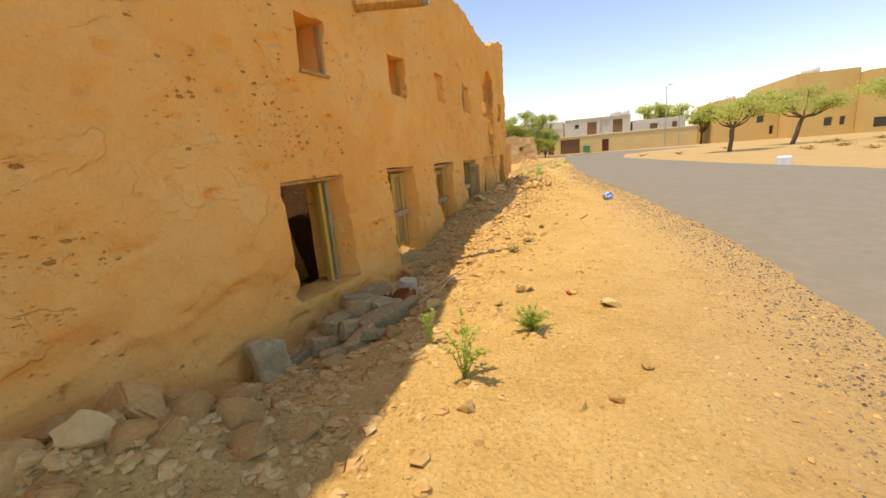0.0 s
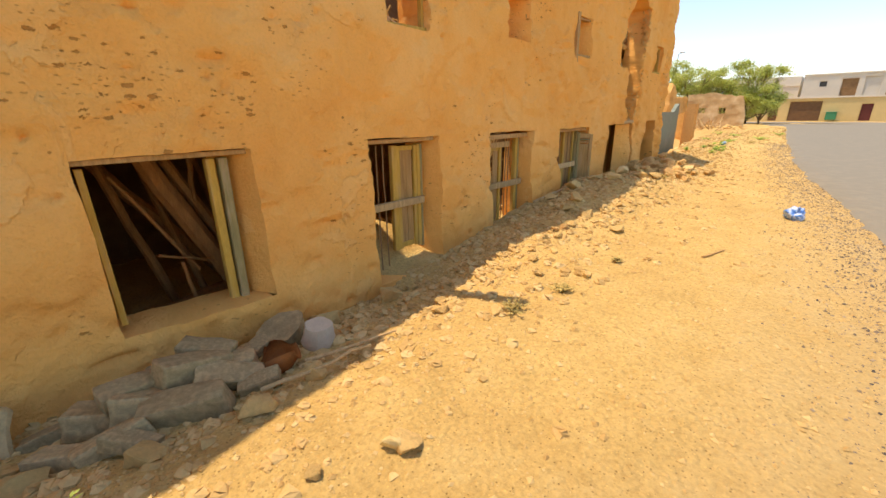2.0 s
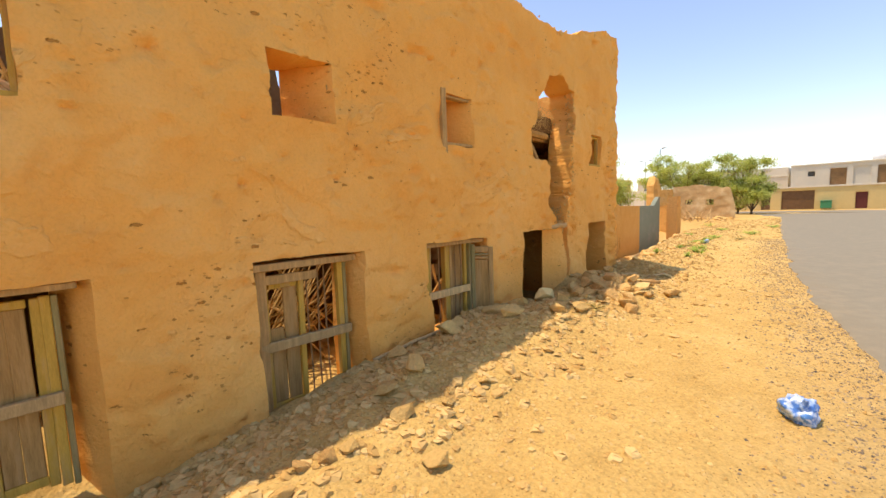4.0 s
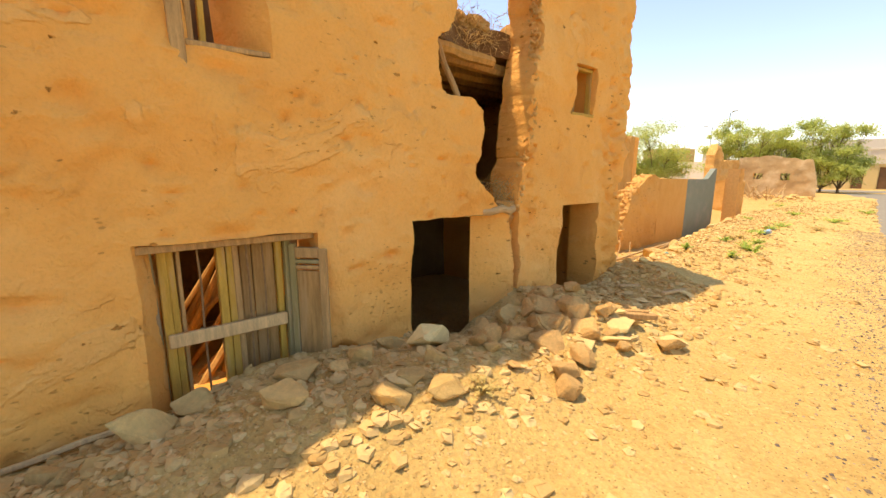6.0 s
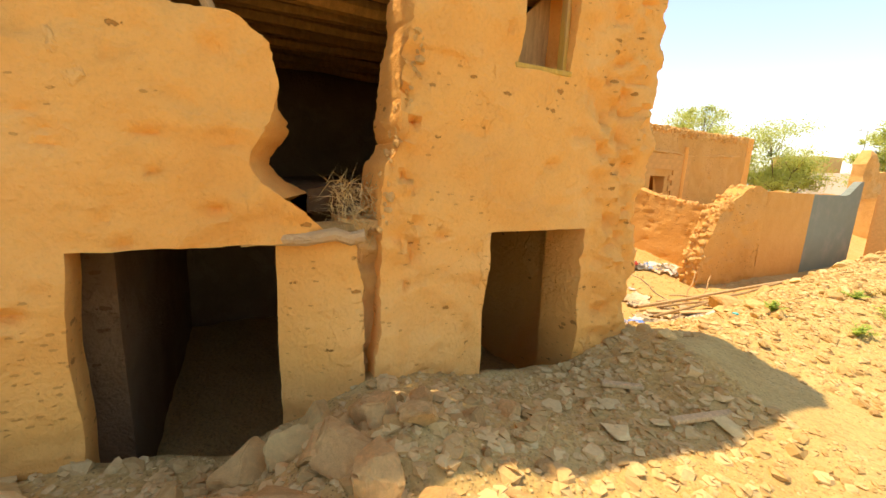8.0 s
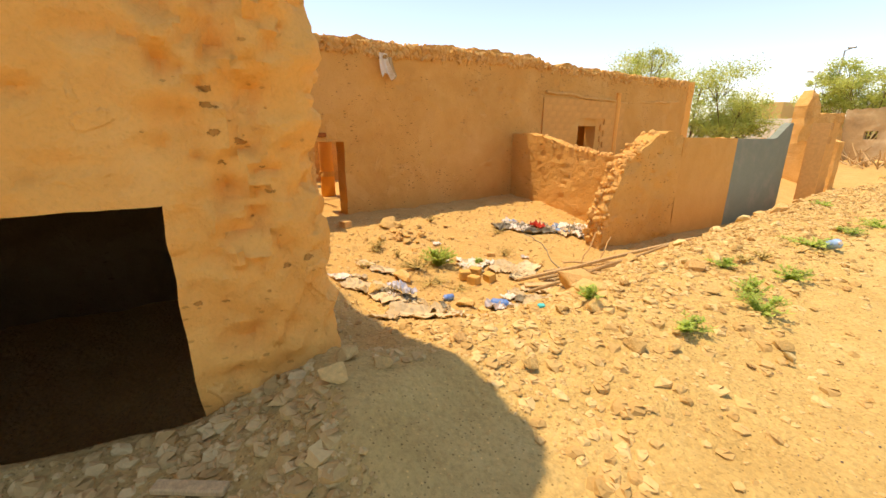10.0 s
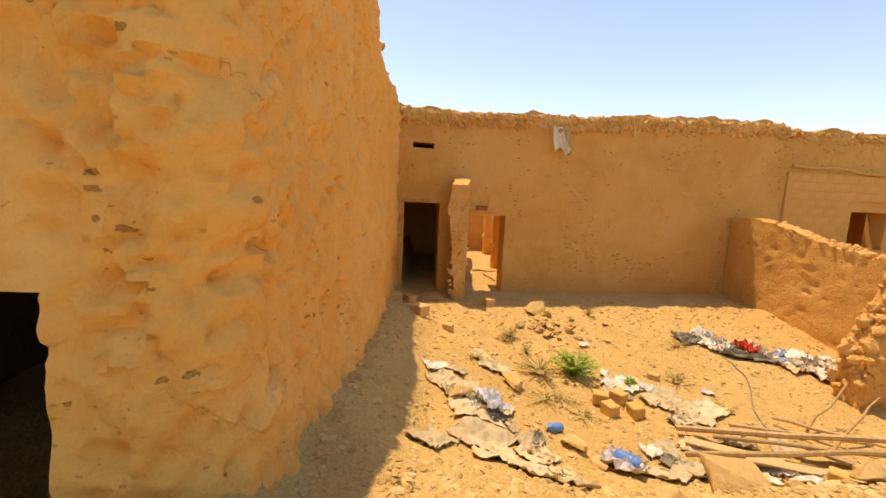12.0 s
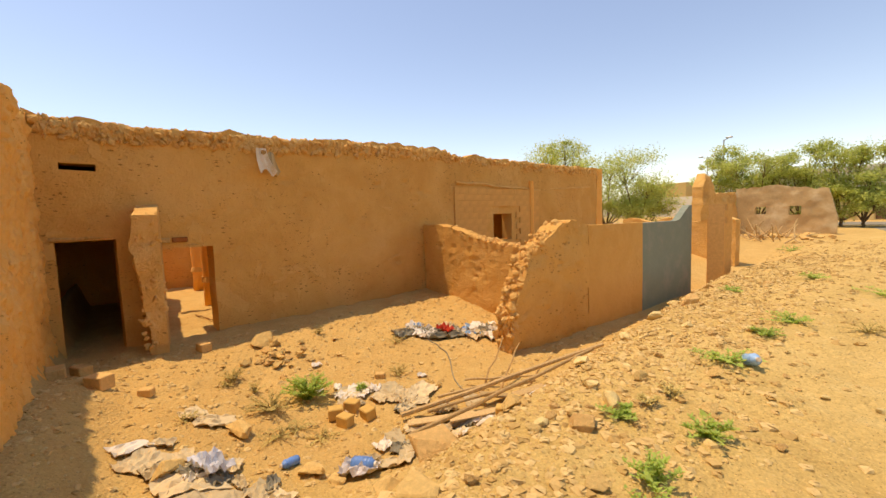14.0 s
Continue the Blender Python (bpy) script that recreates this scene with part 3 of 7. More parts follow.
# ---- the ruined two-storey mud house ----
LOW = [(3.84, 5.0, -0.06, 1.26), (6.2, 7.32, -0.36, 1.27), (8.36, 9.45, -0.22, 1.24), (10.37, 11.5, 0.04, 1.235), (12.37, 13.66, -0.7, 1.255), (14.65, 15.6, -0.7, 1.285)]
HIGH = [(4.46, 4.96, 2.41, 3.02), (6.49, 7.1, 2.385, 3.0), (8.57, 9.2, 2.47, 3.03), (10.78, 11.26, 2.44, 3.05), (14.81, 15.26, 2.39, 2.965)]
Y_START, Y_ARC, R_ARC = -9.0, 16.02, 0.26
S_ARC0 = Y_ARC
S_ARC1 = Y_ARC + R_ARC * math.pi / 2


def house_line(s):
    """s is y along the street front, then runs round the soft corner and back along the side."""
    s = np.asarray(s, float)
    a = np.clip((s - S_ARC0) / R_ARC, 0, math.pi / 2)
    x = np.where(s < S_ARC0, 0.0, np.where(s < S_ARC1, -R_ARC + R_ARC * np.cos(a), -R_ARC - (s - S_ARC1)))
    y = np.where(s < S_ARC0, s, np.where(s < S_ARC1, Y_ARC + R_ARC * np.sin(a), Y_ARC + R_ARC))
    return x, y, np.cos(a), np.sin(a)


def house_face(S, Z, fz):
    lean = 0.03 * np.exp(-((Z - 2.6) / 1.2) ** 2) * smooth01(15.9, 16.3, S) * (1 - smooth01(16.6, 18, S))
    patch = np.exp(-((S - 15.95) / 0.22) ** 2 - ((Z - 1.1) / 0.8) ** 2) + np.exp(-((S - 15.75) / 0.35) ** 2 - ((Z - 2.1) / 0.45) ** 2)
    rough = (fz(S, Z, 9, 4) * 0.13 - 0.03) * np.clip(patch, 0, 1) + fz(S, Z, 9, 3) * 0.045 * smooth01(15.3, 16.2, S) + fz(S * 1.6, Z * 0.7, 7, 2) * 0.03 * smooth01(15.8, 16.5, S)
    torn = np.exp(-((S - 14.02) / 0.12) ** 2) * smooth01(0.6, 1.4, Z) * (1 - smooth01(3.4, 3.9, Z))
    foot = 0.05 * smooth01(0.5, -0.5, Z) + 0.15 * smooth01(2.6, -0.1, Z) * smooth01(16.1, 16.5, S) * (1 - smooth01(19.5, 22.5, S))
    lip = 0.030 * smooth01(-0.02, 0.05, fz(S + 60, Z, 0.9, 3)) + 0.022 * smooth01(0.0, 0.04, fz(S, Z + 90, 1.6, 3))
    return lean + rough + fz(S, Z, 14, 2) * 0.12 * torn + foot + lip


S_END = S_ARC1 + 7.6
TOP = knots([(-9, 6.8), (1.4, 6.7), (2.9, 5.9), (3.6, 5.4), (4.2, 5.1), (4.7, 4.1), (5.2, 3.75), (6.2, 3.6), (6.65, 3.75), (7.0, 4.2), (7.9, 4.85), (9.2, 5.15), (10.4, 4.9), (11.8, 4.74), (12.9, 4.58), (13.9, 4.62), (14.7, 4.75), (15.4, 5.05), (15.95, 5.05), (16.15, 4.85), (16.4, 4.6),
             (S_ARC1 + 1.2, 4.2), (S_ARC1 + 2.3, 4.05), (S_ARC1 + 3.0, 4.2), (S_ARC1 + 4.0, 4.32), (S_ARC1 + 4.9, 3.93), (S_ARC1 + 5.3, 3.77), (S_END, 3.72)])
GAP = [(12.74, 2.38), (12.8, 2.95), (13.02, 3.4), (13.25, 3.7), (13.6, 3.9), (13.97, 3.75), (14.06, 3.3), (14.08, 2.8), (14.06, 2.4), (13.98, 2.05), (13.89, 1.64), (13.87, 1.2),
       (13.86, 0.8), (13.83, 0.2), (13.75, 0.2), (13.75, 0.9), (13.74, 1.27), (13.58, 1.29), (13.28, 1.55), (13.22, 1.99), (13.33, 2.24), (13.19, 2.41)]
rg = random.Random(41)
GOUGES = [(rg.uniform(16.3, S_END), rg.uniform(-0.2, 4.2), rg.uniform(0.02, 0.05), rg.uniform(0.03, 0.085), rg.uniform(0.03, 0.055)) for _ in range(1300)]
GOUGES += [(rg.gauss(16.05, 0.22), rg.gauss(1.9, 0.75), rg.uniform(0.02, 0.07), rg.uniform(0.018, 0.035), rg.uniform(0.02, 0.035)) for _ in range(110)]
GOUGES += [(rg.uniform(9, 13), rg.gauss(2.0, 0.35), rg.uniform(0.04, 0.1), rg.uniform(0.02, 0.035), rg.uniform(0.012, 0.03)) for _ in range(80)]
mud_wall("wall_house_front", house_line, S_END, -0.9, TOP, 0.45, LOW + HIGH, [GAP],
         [(10.37, 0.22, -0.4), (9.2, -0.3, 0.2), (11.26, -0.25, 0.2), (5.0, -0.22, 0.5), (7.32, -0.2, 0.5), (9.45, -0.12, 0.4), (13.66, -0.37, 0.08), (13.34, 0.2, -0.5, 2.0), (15.6, 0.0, 0.4)],
         step=0.034, rough=0.8, seed=5, pits=1900, face=house_face, top_rough=0.09, s_start=Y_START,
         gouges=GOUGES, thin=[(13.66, 0.08, 0.16), (12.37, -0.3, 0.16)], label="ochre mud-plastered house wall, pitted, cracked and partly collapsed")

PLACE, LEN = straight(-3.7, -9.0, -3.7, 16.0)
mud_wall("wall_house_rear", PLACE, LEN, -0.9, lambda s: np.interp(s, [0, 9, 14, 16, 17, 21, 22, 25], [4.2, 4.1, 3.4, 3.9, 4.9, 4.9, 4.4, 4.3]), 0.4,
         (), [[(19.3, 4.3), (19.45, 4.75), (19.8, 4.7), (19.75, 4.4), (19.6, 3.7), (19.45, 3.7)]], step=0.11, seed=8, material=MUD_SHADED, label="shaded mud inner wall of the ruined house")
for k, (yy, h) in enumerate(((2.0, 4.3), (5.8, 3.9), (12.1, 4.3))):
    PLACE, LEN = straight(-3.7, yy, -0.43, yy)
    mud_wall("wall_partition", PLACE, LEN, -0.9, lambda s, h=h: h + 0 * s, 0.35, step=0.15, seed=20 + k, material=MUD_SHADED, label="mud cross wall inside the ruined house")
PLACE, LEN = straight(-3.7, -9.0, -0.4, -9.0, 1)
mud_wall("wall_house_end", PLACE, LEN, -0.9, lambda s: 4.8 + 0 * s, 0.4, step=0.3, seed=30, label="mud end wall of the ruined house")
PLACE, LEN = straight(-8.3, -9.0, -8.3, 16.2)
mud_wall("wall_house_back", PLACE, LEN, -0.9, lambda s: 3.8 + 0 * s, 0.4, step=0.3, seed=31, label="mud back wall of the ruined house")
PLACE, LEN = straight(-8.3, -9.0, -3.7, -9.0)
mud_wall("wall_house_end_back", PLACE, LEN, -0.9, lambda s: 3.8 + 0 * s, 0.4, step=0.3, seed=32, label="mud end wall of the ruined house")


def slab(name, x0, x1, y0, y1, z0, z1, label):
    """A mud floor or roof on poles, ragged at its open edge."""
    bm = bmesh.new()
    nx, ny = max(2, int((x1 - x0) / 0.2)), max(2, int((y1 - y0) / 0.2))
    vs = {}
    for i in range(nx + 1):
        for j in range(ny + 1):
            x, y = x0 + (x1 - x0) * i / nx, y0 + (y1 - y0) * j / ny
            if i == nx:
                x += float(FZ(y, z0, 2.0, 3)) * 0.3
            dz = float(FZ(x, y, 1.5, 3)) * 0.16
            vs[i, j, 0] = bm.verts.new((x, y, z0 + dz * 0.2))
            vs[i, j, 1] = bm.verts.new((x, y, z1 + dz))
    for i in range(nx):
        for j in range(ny):
            bm.faces.new((vs[i, j, 1], vs[i + 1, j, 1], vs[i + 1, j + 1, 1], vs[i, j + 1, 1]))
            bm.faces.new((vs[i, j + 1, 0], vs[i + 1, j + 1, 0], vs[i + 1, j, 0], vs[i, j, 0]))
    for i in range(nx):
        for j in (0, ny):
            bm.faces.new((vs[i, j, 0], vs[i + 1, j, 0], vs[i + 1, j, 1], vs[i, j, 1]))
    for j in range(ny):
        for i in (0, nx):
            bm.faces.new((vs[i, j, 0], vs[i, j + 1, 0], vs[i, j + 1, 1], vs[i, j, 1]))
    bmesh.ops.recalc_face_normals(bm, faces=bm.faces)
    ob = part(name, bm, MUD_SHADED)
    return tagged(ob, label, "ceiling", "", "structure")


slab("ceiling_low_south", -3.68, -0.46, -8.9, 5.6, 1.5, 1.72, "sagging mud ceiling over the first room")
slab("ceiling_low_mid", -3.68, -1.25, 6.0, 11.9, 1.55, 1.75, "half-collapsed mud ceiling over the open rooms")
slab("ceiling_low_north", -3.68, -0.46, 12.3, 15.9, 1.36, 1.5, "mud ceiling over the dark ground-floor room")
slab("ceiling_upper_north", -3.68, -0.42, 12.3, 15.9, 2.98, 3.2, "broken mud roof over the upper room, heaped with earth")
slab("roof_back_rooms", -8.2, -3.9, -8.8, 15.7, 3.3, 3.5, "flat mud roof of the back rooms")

# rough earth core bared in the broken bay, and lumps along the torn edges
PLACE, LEN = straight(-0.13, 13.66, -0.13, 13.94)
mud_wall("wall_crack_core", PLACE, LEN, -0.6, lambda s: 1.36 + 0 * s, 0.2, step=0.035, seed=42, rough=1.8, pits=30, material=MUD_RAW, label="red earth core inside the wall crack")
rc = random.Random(12)
crumbs("broken_edge", [(rc.uniform(-0.12, 0.02), float(np.interp(z, [1.3, 1.64, 2.05, 2.4, 3.3], [13.87, 13.9, 13.99, 14.07, 14.07])) + rc.uniform(0.0, 0.05), z) for z in (rc.uniform(1.3, 3.7) for _ in range(320))], 0.028, MUD_RAW, "crumbling edge of the broken wall", 1)
crumbs("roof_edge", [(rc.uniform(-0.4, 0.02), y, float(TOP(y)) - rc.uniform(0.0, 0.08)) for y in (rc.uniform(2, 16.0) for _ in range(420))], 0.06, MUD_RAW, "crumbling mud lumps along the house parapet", 3)
crumbs("roof_edge", [(-0.26 - d, 16.26 - rc.uniform(0, 0.4), float(TOP(S_ARC1 + d)) - rc.uniform(0.0, 0.08)) for d in (rc.uniform(0, 7.5) for _ in range(260))], 0.06, MUD_RAW, "crumbling mud lumps along the side parapet", 4)

# ---- the courtyard ----
BACK0, BACK1 = (-7.6, 16.25), (-9.58, 36.05)


def on_back(y):
    return BACK0[0] - 0.1 * (y - BACK0[1])


PLACE, LEN = straight(*BACK0, *BACK1)
K = LEN / (BACK1[1] - BACK0[1])


def bs(y):
    return (y - BACK0[1]) * K


mud_wall("wall_court_back", PLACE, LEN, -1.2,
         lambda s: np.interp(s / K + BACK0[1], [16.2, 16.5, 18, 20, 22, 24, 25.6, 25.9, 29, 33, 36.1], [3.8, 3.72, 3.7, 3.75, 3.85, 3.92, 3.95, 3.85, 3.82, 3.85, 3.95]), 0.5,
         [(bs(16.62), bs(17.1), 2.83, 2.95), (bs(16.47), bs(17.28), -0.5, 1.6), (bs(17.8), bs(18.84), -0.6, 1.37), (bs(27.95), bs(29.1), 0.86, 1.84)],
         step=0.07, seed=11, pits=420, rough=0.6, top_rough=0.07, material=MUD_COURT, label="long ochre mud court wall with crumbling top edge")
PLACE, LEN = straight(-9.58, 36.05, -15, 36.05, -1)
mud_wall("wall_court_far_side", PLACE, LEN, -1.2, lambda s: 3.9 - 0.1 * s, 0.5, step=0.25, seed=12, label="mud side wall of the long low house")

# crumbled earth along the wall top
def crumble_top():
    rnd = random.Random(4)
    at = []
    for k in range(2600):
        y = rnd.uniform(16.4, 35.8) if rnd.random() < 0.4 else rnd.uniform(16.4, 26)
        z = float(np.interp(y, [16.2, 16.5, 18, 20, 22, 24, 25.6, 25.9, 36.1], [3.8, 3.72, 3.7, 3.75, 3.85, 3.92, 3.95, 3.85, 3.9]))
        r = rnd.uniform(0.02, 0.075)
        face = k % 2 == 0
        at.append(Matrix.LocRotScale((on_back(y) + (0.0 if face else -rnd.uniform(-0.03, 0.45)), y, z - rnd.uniform(0.05, 0.15) - (0.24 * rnd.random() ** 1.6 if face else 0)),
                                     Euler((rnd.random() * 6, rnd.random() * 6, rnd.random() * 6)), (r * rnd.uniform(0.8, 1.8), r * rnd.uniform(0.8, 1.8), r * rnd.uniform(0.5, 1.0))))
    tagged(lumps("crumbled_earth", at, 0.012, MUD_RAW, 4), "crumbled mud lumps along the court wall top", "rubble", "", "stuff")


crumble_top()
# rooms behind the court wall
PLACE, LEN = straight(-8.2, 17.53, -13.5, 17.9, 1)
mud_wall("wall_room_side", PLACE, LEN, -1.0, lambda s: 3.3 + 0 * s, 0.3, step=0.3, seed=13, material=MUD_COURT, label="mud wall between room and inner court")
PLACE, LEN = straight(-15.5, 16.0, -15.5, 24.0)
mud_wall("wall_inner_court", PLACE, LEN, -1.0, lambda s: 2.9 + 0 * s, 0.4, step=0.2, seed=14, material=MUD_COURT, label="mud far wall of the inner court")
PLACE, LEN = straight(-15.5, 24.0, -8.7, 24.0, 1)
mud_wall("wall_inner_court_side", PLACE, LEN, -1.0, lambda s: 3.3 + 0 * s, 0.4, step=0.3, seed=15, material=MUD_COURT, label="mud side wall of the inner court")
PLACE, LEN = straight(-8.2, 14.0, -13.5, 14.0, -1)
mud_wall("wall_dark_room_end", PLACE, LEN, -1.0, lambda s: 3.3 + 0 * s, 0.3, step=0.3, seed=33, label="mud end wall of the dark room")
PLACE, LEN = straight(-13.4, 13.8, -13.4, 17.9)
mud_wall("wall_dark_room_rear", PLACE, LEN, -1.0, lambda s: 3.3 + 0 * s, 0.3, step=0.3, seed=34, label="mud rear wall of the dark room")
PLACE, LEN = straight(-15.0, 24.2, -15.0, 36.0)
mud_wall("wall_long_house_rear", PLACE, LEN, -1.0, lambda s: 3.4 + 0 * s, 0.4, step=0.3, seed=35, label="mud rear wall of the long low house")
slab("roof_dark_room", -13.4, -8.0, 14.0, 17.5, 3.2, 3.4, "flat mud roof over the dark room")
slab("roof_arcade", -9.5, -8.35, 18.0, 23.8, 3.2, 3.4, "flat mud roof of the arcade")
slab("roof_long_house", -14.8, -9.85, 24.2, 35.8, 3.3, 3.5, "flat mud roof of the long low house")


def column(x, y, r, h):
    e = empty("court_column", x, y, gz(x, y), "round plastered mud column of the inner court", "column", "columns of the inner court")
    bm = bmesh.new()
    limb(bm, (0, 0, -0.05), (0, 0, h), r * 1.08, r, 14, 0.02, 6)
    part("shaft", bm, MUD, e, smooth=True)
    bm = bmesh.new()
    limb(bm, (0, 0, 0.62), (0, 0, 0.78), r * 1.2, r * 1.12, 14)
    part("band", bm, MUD_RAW, e)
    part("capital", box_bm(-r * 1.5, r * 1.5, -r * 1.5, r * 1.5, h - 0.02, h + 0.2, 0.02), WOOD, e)


column(-11.0, 19.18, 0.2, 2.6)
column(-14.2, 19.25, 0.2, 2.6)
tagged(part("arcade_beam", limb(bmesh.new(), (-11.0, 17.9, 2.35), (-11.0, 23.9, 2.35), 0.1, 0.1, 8), POLE), "weathered log beam across the court columns", "beam")

# broken pier that juts from the court wall between the doors
PLACE, LEN = straight(-7.75, 17.62, -6.95, 17.55, 1)
mud_wall("wall_pier", PLACE, LEN, -0.9, lambda s: np.interp(s, [0, 0.5, 0.8], [2.2, 2.1, 2.0]), 0.34, step=0.05, seed=16, rough=2.4, pits=40, top_rough=0.05, material=MUD_RAW,
         label="broken stub of mud wall beside the doors")

# low cross wall and the corner pier
PLACE, LEN = straight(-8.4, 24.6, -3.7, 24.55)
mud_wall("wall_low_cross", PLACE, LEN, -1.2, lambda s: np.interp(s, [0, 0.95, 1.0, 1.25, 2.0, 3.0, 3.8, 4.6], [1.55, 1.55, 1.5, 1.48, 1.28, 1.12, 1.02, 1.15]), 0.34,
         step=0.06, seed=17, rough=0.45, pits=90, material=MUD_COURT, top_rough=0.06, label="low crumbling mud cross wall in the court")
PLACE, LEN = straight(-3.5, 23.2, -3.5, 25.74)
mud_wall("wall_corner_pier", PLACE, LEN, -1.2, lambda s: np.interp(s, [0, 0.12, 0.3, 0.45, 0.9, 1.6, 2.1, 2.6], [-0.2, 0.2, 0.5, 0.92, 1.2, 1.58, 1.6, 1.48]), 0.42,
         step=0.055, seed=18, rough=0.9, pits=60, material=MUD_COURT, top_rough=0.08, label="broken mud wall end with ragged slope")
SLOPE = knots([(23.2, -0.2), (23.32, 0.2), (23.5, 0.5), (23.65, 0.92), (24.1, 1.2), (24.8, 1.58), (25.7, 1.5)])
rc = random.Random(13)
crumbs("broken_edge", [(rc.uniform(-3.92, -3.48), y, float(SLOPE(y))) for y in (23.2 + 2.5 * rc.random() ** 1.5 for _ in range(240))] + [(rc.uniform(-3.9, -3.48), 23.2 + rc.uniform(-0.04, 0.06), rc.uniform(-0.9, 0.0)) for _ in range(60)],
       0.075, MUD_RAW, "crumbling slope of the broken wall end", 5)
crumbs("broken_edge", [(x, 24.6 + rc.uniform(-0.02, 0.34), float(np.interp(x, [-7.4, -7.15, -6.4, -5.4, -4.6, -3.8], [1.52, 1.48, 1.28, 1.12, 1.02, 1.15]))) for x in (rc.uniform(-7.4, -3.8) for _ in range(200))],
       0.06, MUD_RAW, "crumbling top of the low cross wall", 6)
crumbs("broken_edge", [(rc.uniform(-7.0, -6.92), rc.uniform(17.55, 17.88), z) for z in (rc.uniform(-0.4, 2.1) for _ in range(110))], 0.05, MUD_RAW, "crumbling end of the wall stub", 7)
PLACE, LEN = straight(-3.5, 25.78, -3.5, 28.3)
mud_wall("wall_rendered", PLACE, LEN, -1.2, lambda s: 1.5 - 0.015 * s, 0.2, step=0.08, seed=19, rough=0.12, material=RENDER, top_rough=0.006,
         label="smooth ochre cement-rendered wall")
PLACE, LEN = straight(-3.5, 28.303, -3.5, 31.45)
mud_wall("wall_grey", PLACE, LEN, -1.2, lambda s: np.interp(s, [0, 2.0, 2.25, 2.9, 3.0, 3.15], [1.46, 1.44, 1.47, 1.86, 1.9, 1.9]), 0.2, step=0.06, seed=21, rough=0.1,
         material=GREY_PAINT, top_rough=0.004, label="grey-painted rendered wall with upturned end")
# walls of the plot behind
PLACE, LEN = straight(-9.0, 37.5, -3.8, 36.5)
mud_wall("wall_plot_far", PLACE, LEN, -1.2, lambda s: 1.3 + 0.1 * np.sin(s * 3), 0.3, step=0.12, seed=22, material=MUD_RAW, label="low mud wall behind the empty plot")


def block_panel(name, x, y0, y1, z0, z1, bw, bh, out, parent_label, skip=None, thick=0.2, along="y", proud=0.008):
    """Bare concrete blockwork: a mortar core and blocks proud of it."""
    e = empty(name, 0, 0, 0, parent_label, "wall", "", "structure")
    me = {}
    if along == "y":
        core = box_bm(x - thick * 0.5 * out - thick * 0.49, x - thick * 0.5 * out + thick * 0.49, y0 + 0.01, y1 - 0.01, z0, z1 - 0.01, 0)
    else:
        core = box_bm(y0 + 0.01, y1 - 0.01, x - thick * 0.5 * out - thick * 0.49, x - thick * 0.5 * out + thick * 0.49, z0, z1 - 0.01, 0)
    if proud < 0.02:
        part("mortar_core", core, MORTAR, e)
    else:
        core.free()
    row = 0
    z = z0
    while z < z1 - 0.02:
        y = y0 - (bw / 2 if row % 2 else 0)
        while y < y1 - 0.02:
            a, b = max(y, y0), min(y + bw, y1)
            h = min(bh, z1 - z)
            if b - a > 0.05 and not (skip and skip((a + b) / 2, z + h / 2)):
                key = (round(b - a, 2), round(h, 2))
                if key not in me:
                    m = bmesh.new()
                    box_bm(-proud, 0.008, 0.0015, b - a - 0.0015, 0.0015, h - 0.0015, 0.0015, m)
                    d = bpy.data.meshes.new("block")
                    m.to_mesh(d)
                    m.free()
                    d.materials.append(BLOCK)
                    me[key] = d
                if along == "y":
                    shared("block", me[key], e, pose(x, a, z))
                else:
                    shared("block", me[key], e, Matrix.Translation((a, x, z)) @ Matrix.Rotation(radians(-90), 4, "Z") @ Matrix.Scale(-1, 4, (0, 1, 0)))
            y += bw
        z += bh
        row += 1
    return e


# blockwork bay in the long wall, and block gate post
def long_wall_blocks():
    e = block_panel("block_bay", 0.03, 0.0, 4.9, 0.6, 2.75, 0.45, 0.215, 1, "bare tan blockwork bay in the long wall",
                    lambda s, z: 1.75 < s < 3.4 and z < 2.0, thick=0.1, proud=0.08)
    e.matrix_basis = Matrix.Translation((on_back(26.0) - 0.005, 26.0, 0)) @ Matrix.Rotation(math.atan(0.1), 4, "Z")


long_wall_blocks()
block_panel("gate_post", -2.75, 31.9, 32.55, -0.9, 1.9, 0.4, 0.2, 1, "tan concrete-block gate post with broken edge",
            lambda s, z: (s < 32.05 and z > 1.2), thick=0.45)
block_panel("gate_return", -3.25, 32.55, 33.3, -0.9, 1.5, 0.4, 0.2, 1, "broken blockwork return wall beside the post",
            lambda s, z: z > 0.9 + 0.5 * math.sin(s * 9), thick=0.2)

# ---- the ruin and houses beyond ----
PLACE, LEN = straight(-6.6, 46.0, -2.3, 46.4)
mud_wall("wall_far_ruin", PLACE, LEN, -0.5, lambda s: np.interp(s, [0, 0.5, 2.0, 3.4, 4.0, 4.3], [2.9, 2.85, 2.95, 2.7, 2.5, 1.0]), 0.4,
         [(0.9, 1.4, 1.3, 1.7), (2.4, 2.9, 1.25, 1.7)], step=0.12, seed=23, rough=1.0, pits=30,
         material=plain("stained_plaster", (0.60, 0.40, 0.18), 0.92, 0.12, 1.2, 0.02, 0.15, dirt=(0.72, 0.60, 0.36)), top_rough=0.12,
         label="stained plaster wall of a collapsed house")
PLACE, LEN = straight(-7.2, 42.5, -6.6, 46.0)
mud_wall("wall_far_ruin_side", PLACE, LEN, -0.5, lambda s: np.interp(s, [0, 0.5, 0.9, 1.4, 3.6], [2.9, 3.75, 3.4, 2.6, 2.6]), 0.5, step=0.12, seed=24, rough=2.2, pits=30, material=MUD_RAW,
         label="ragged mud pillar and side wall of a collapsed house")


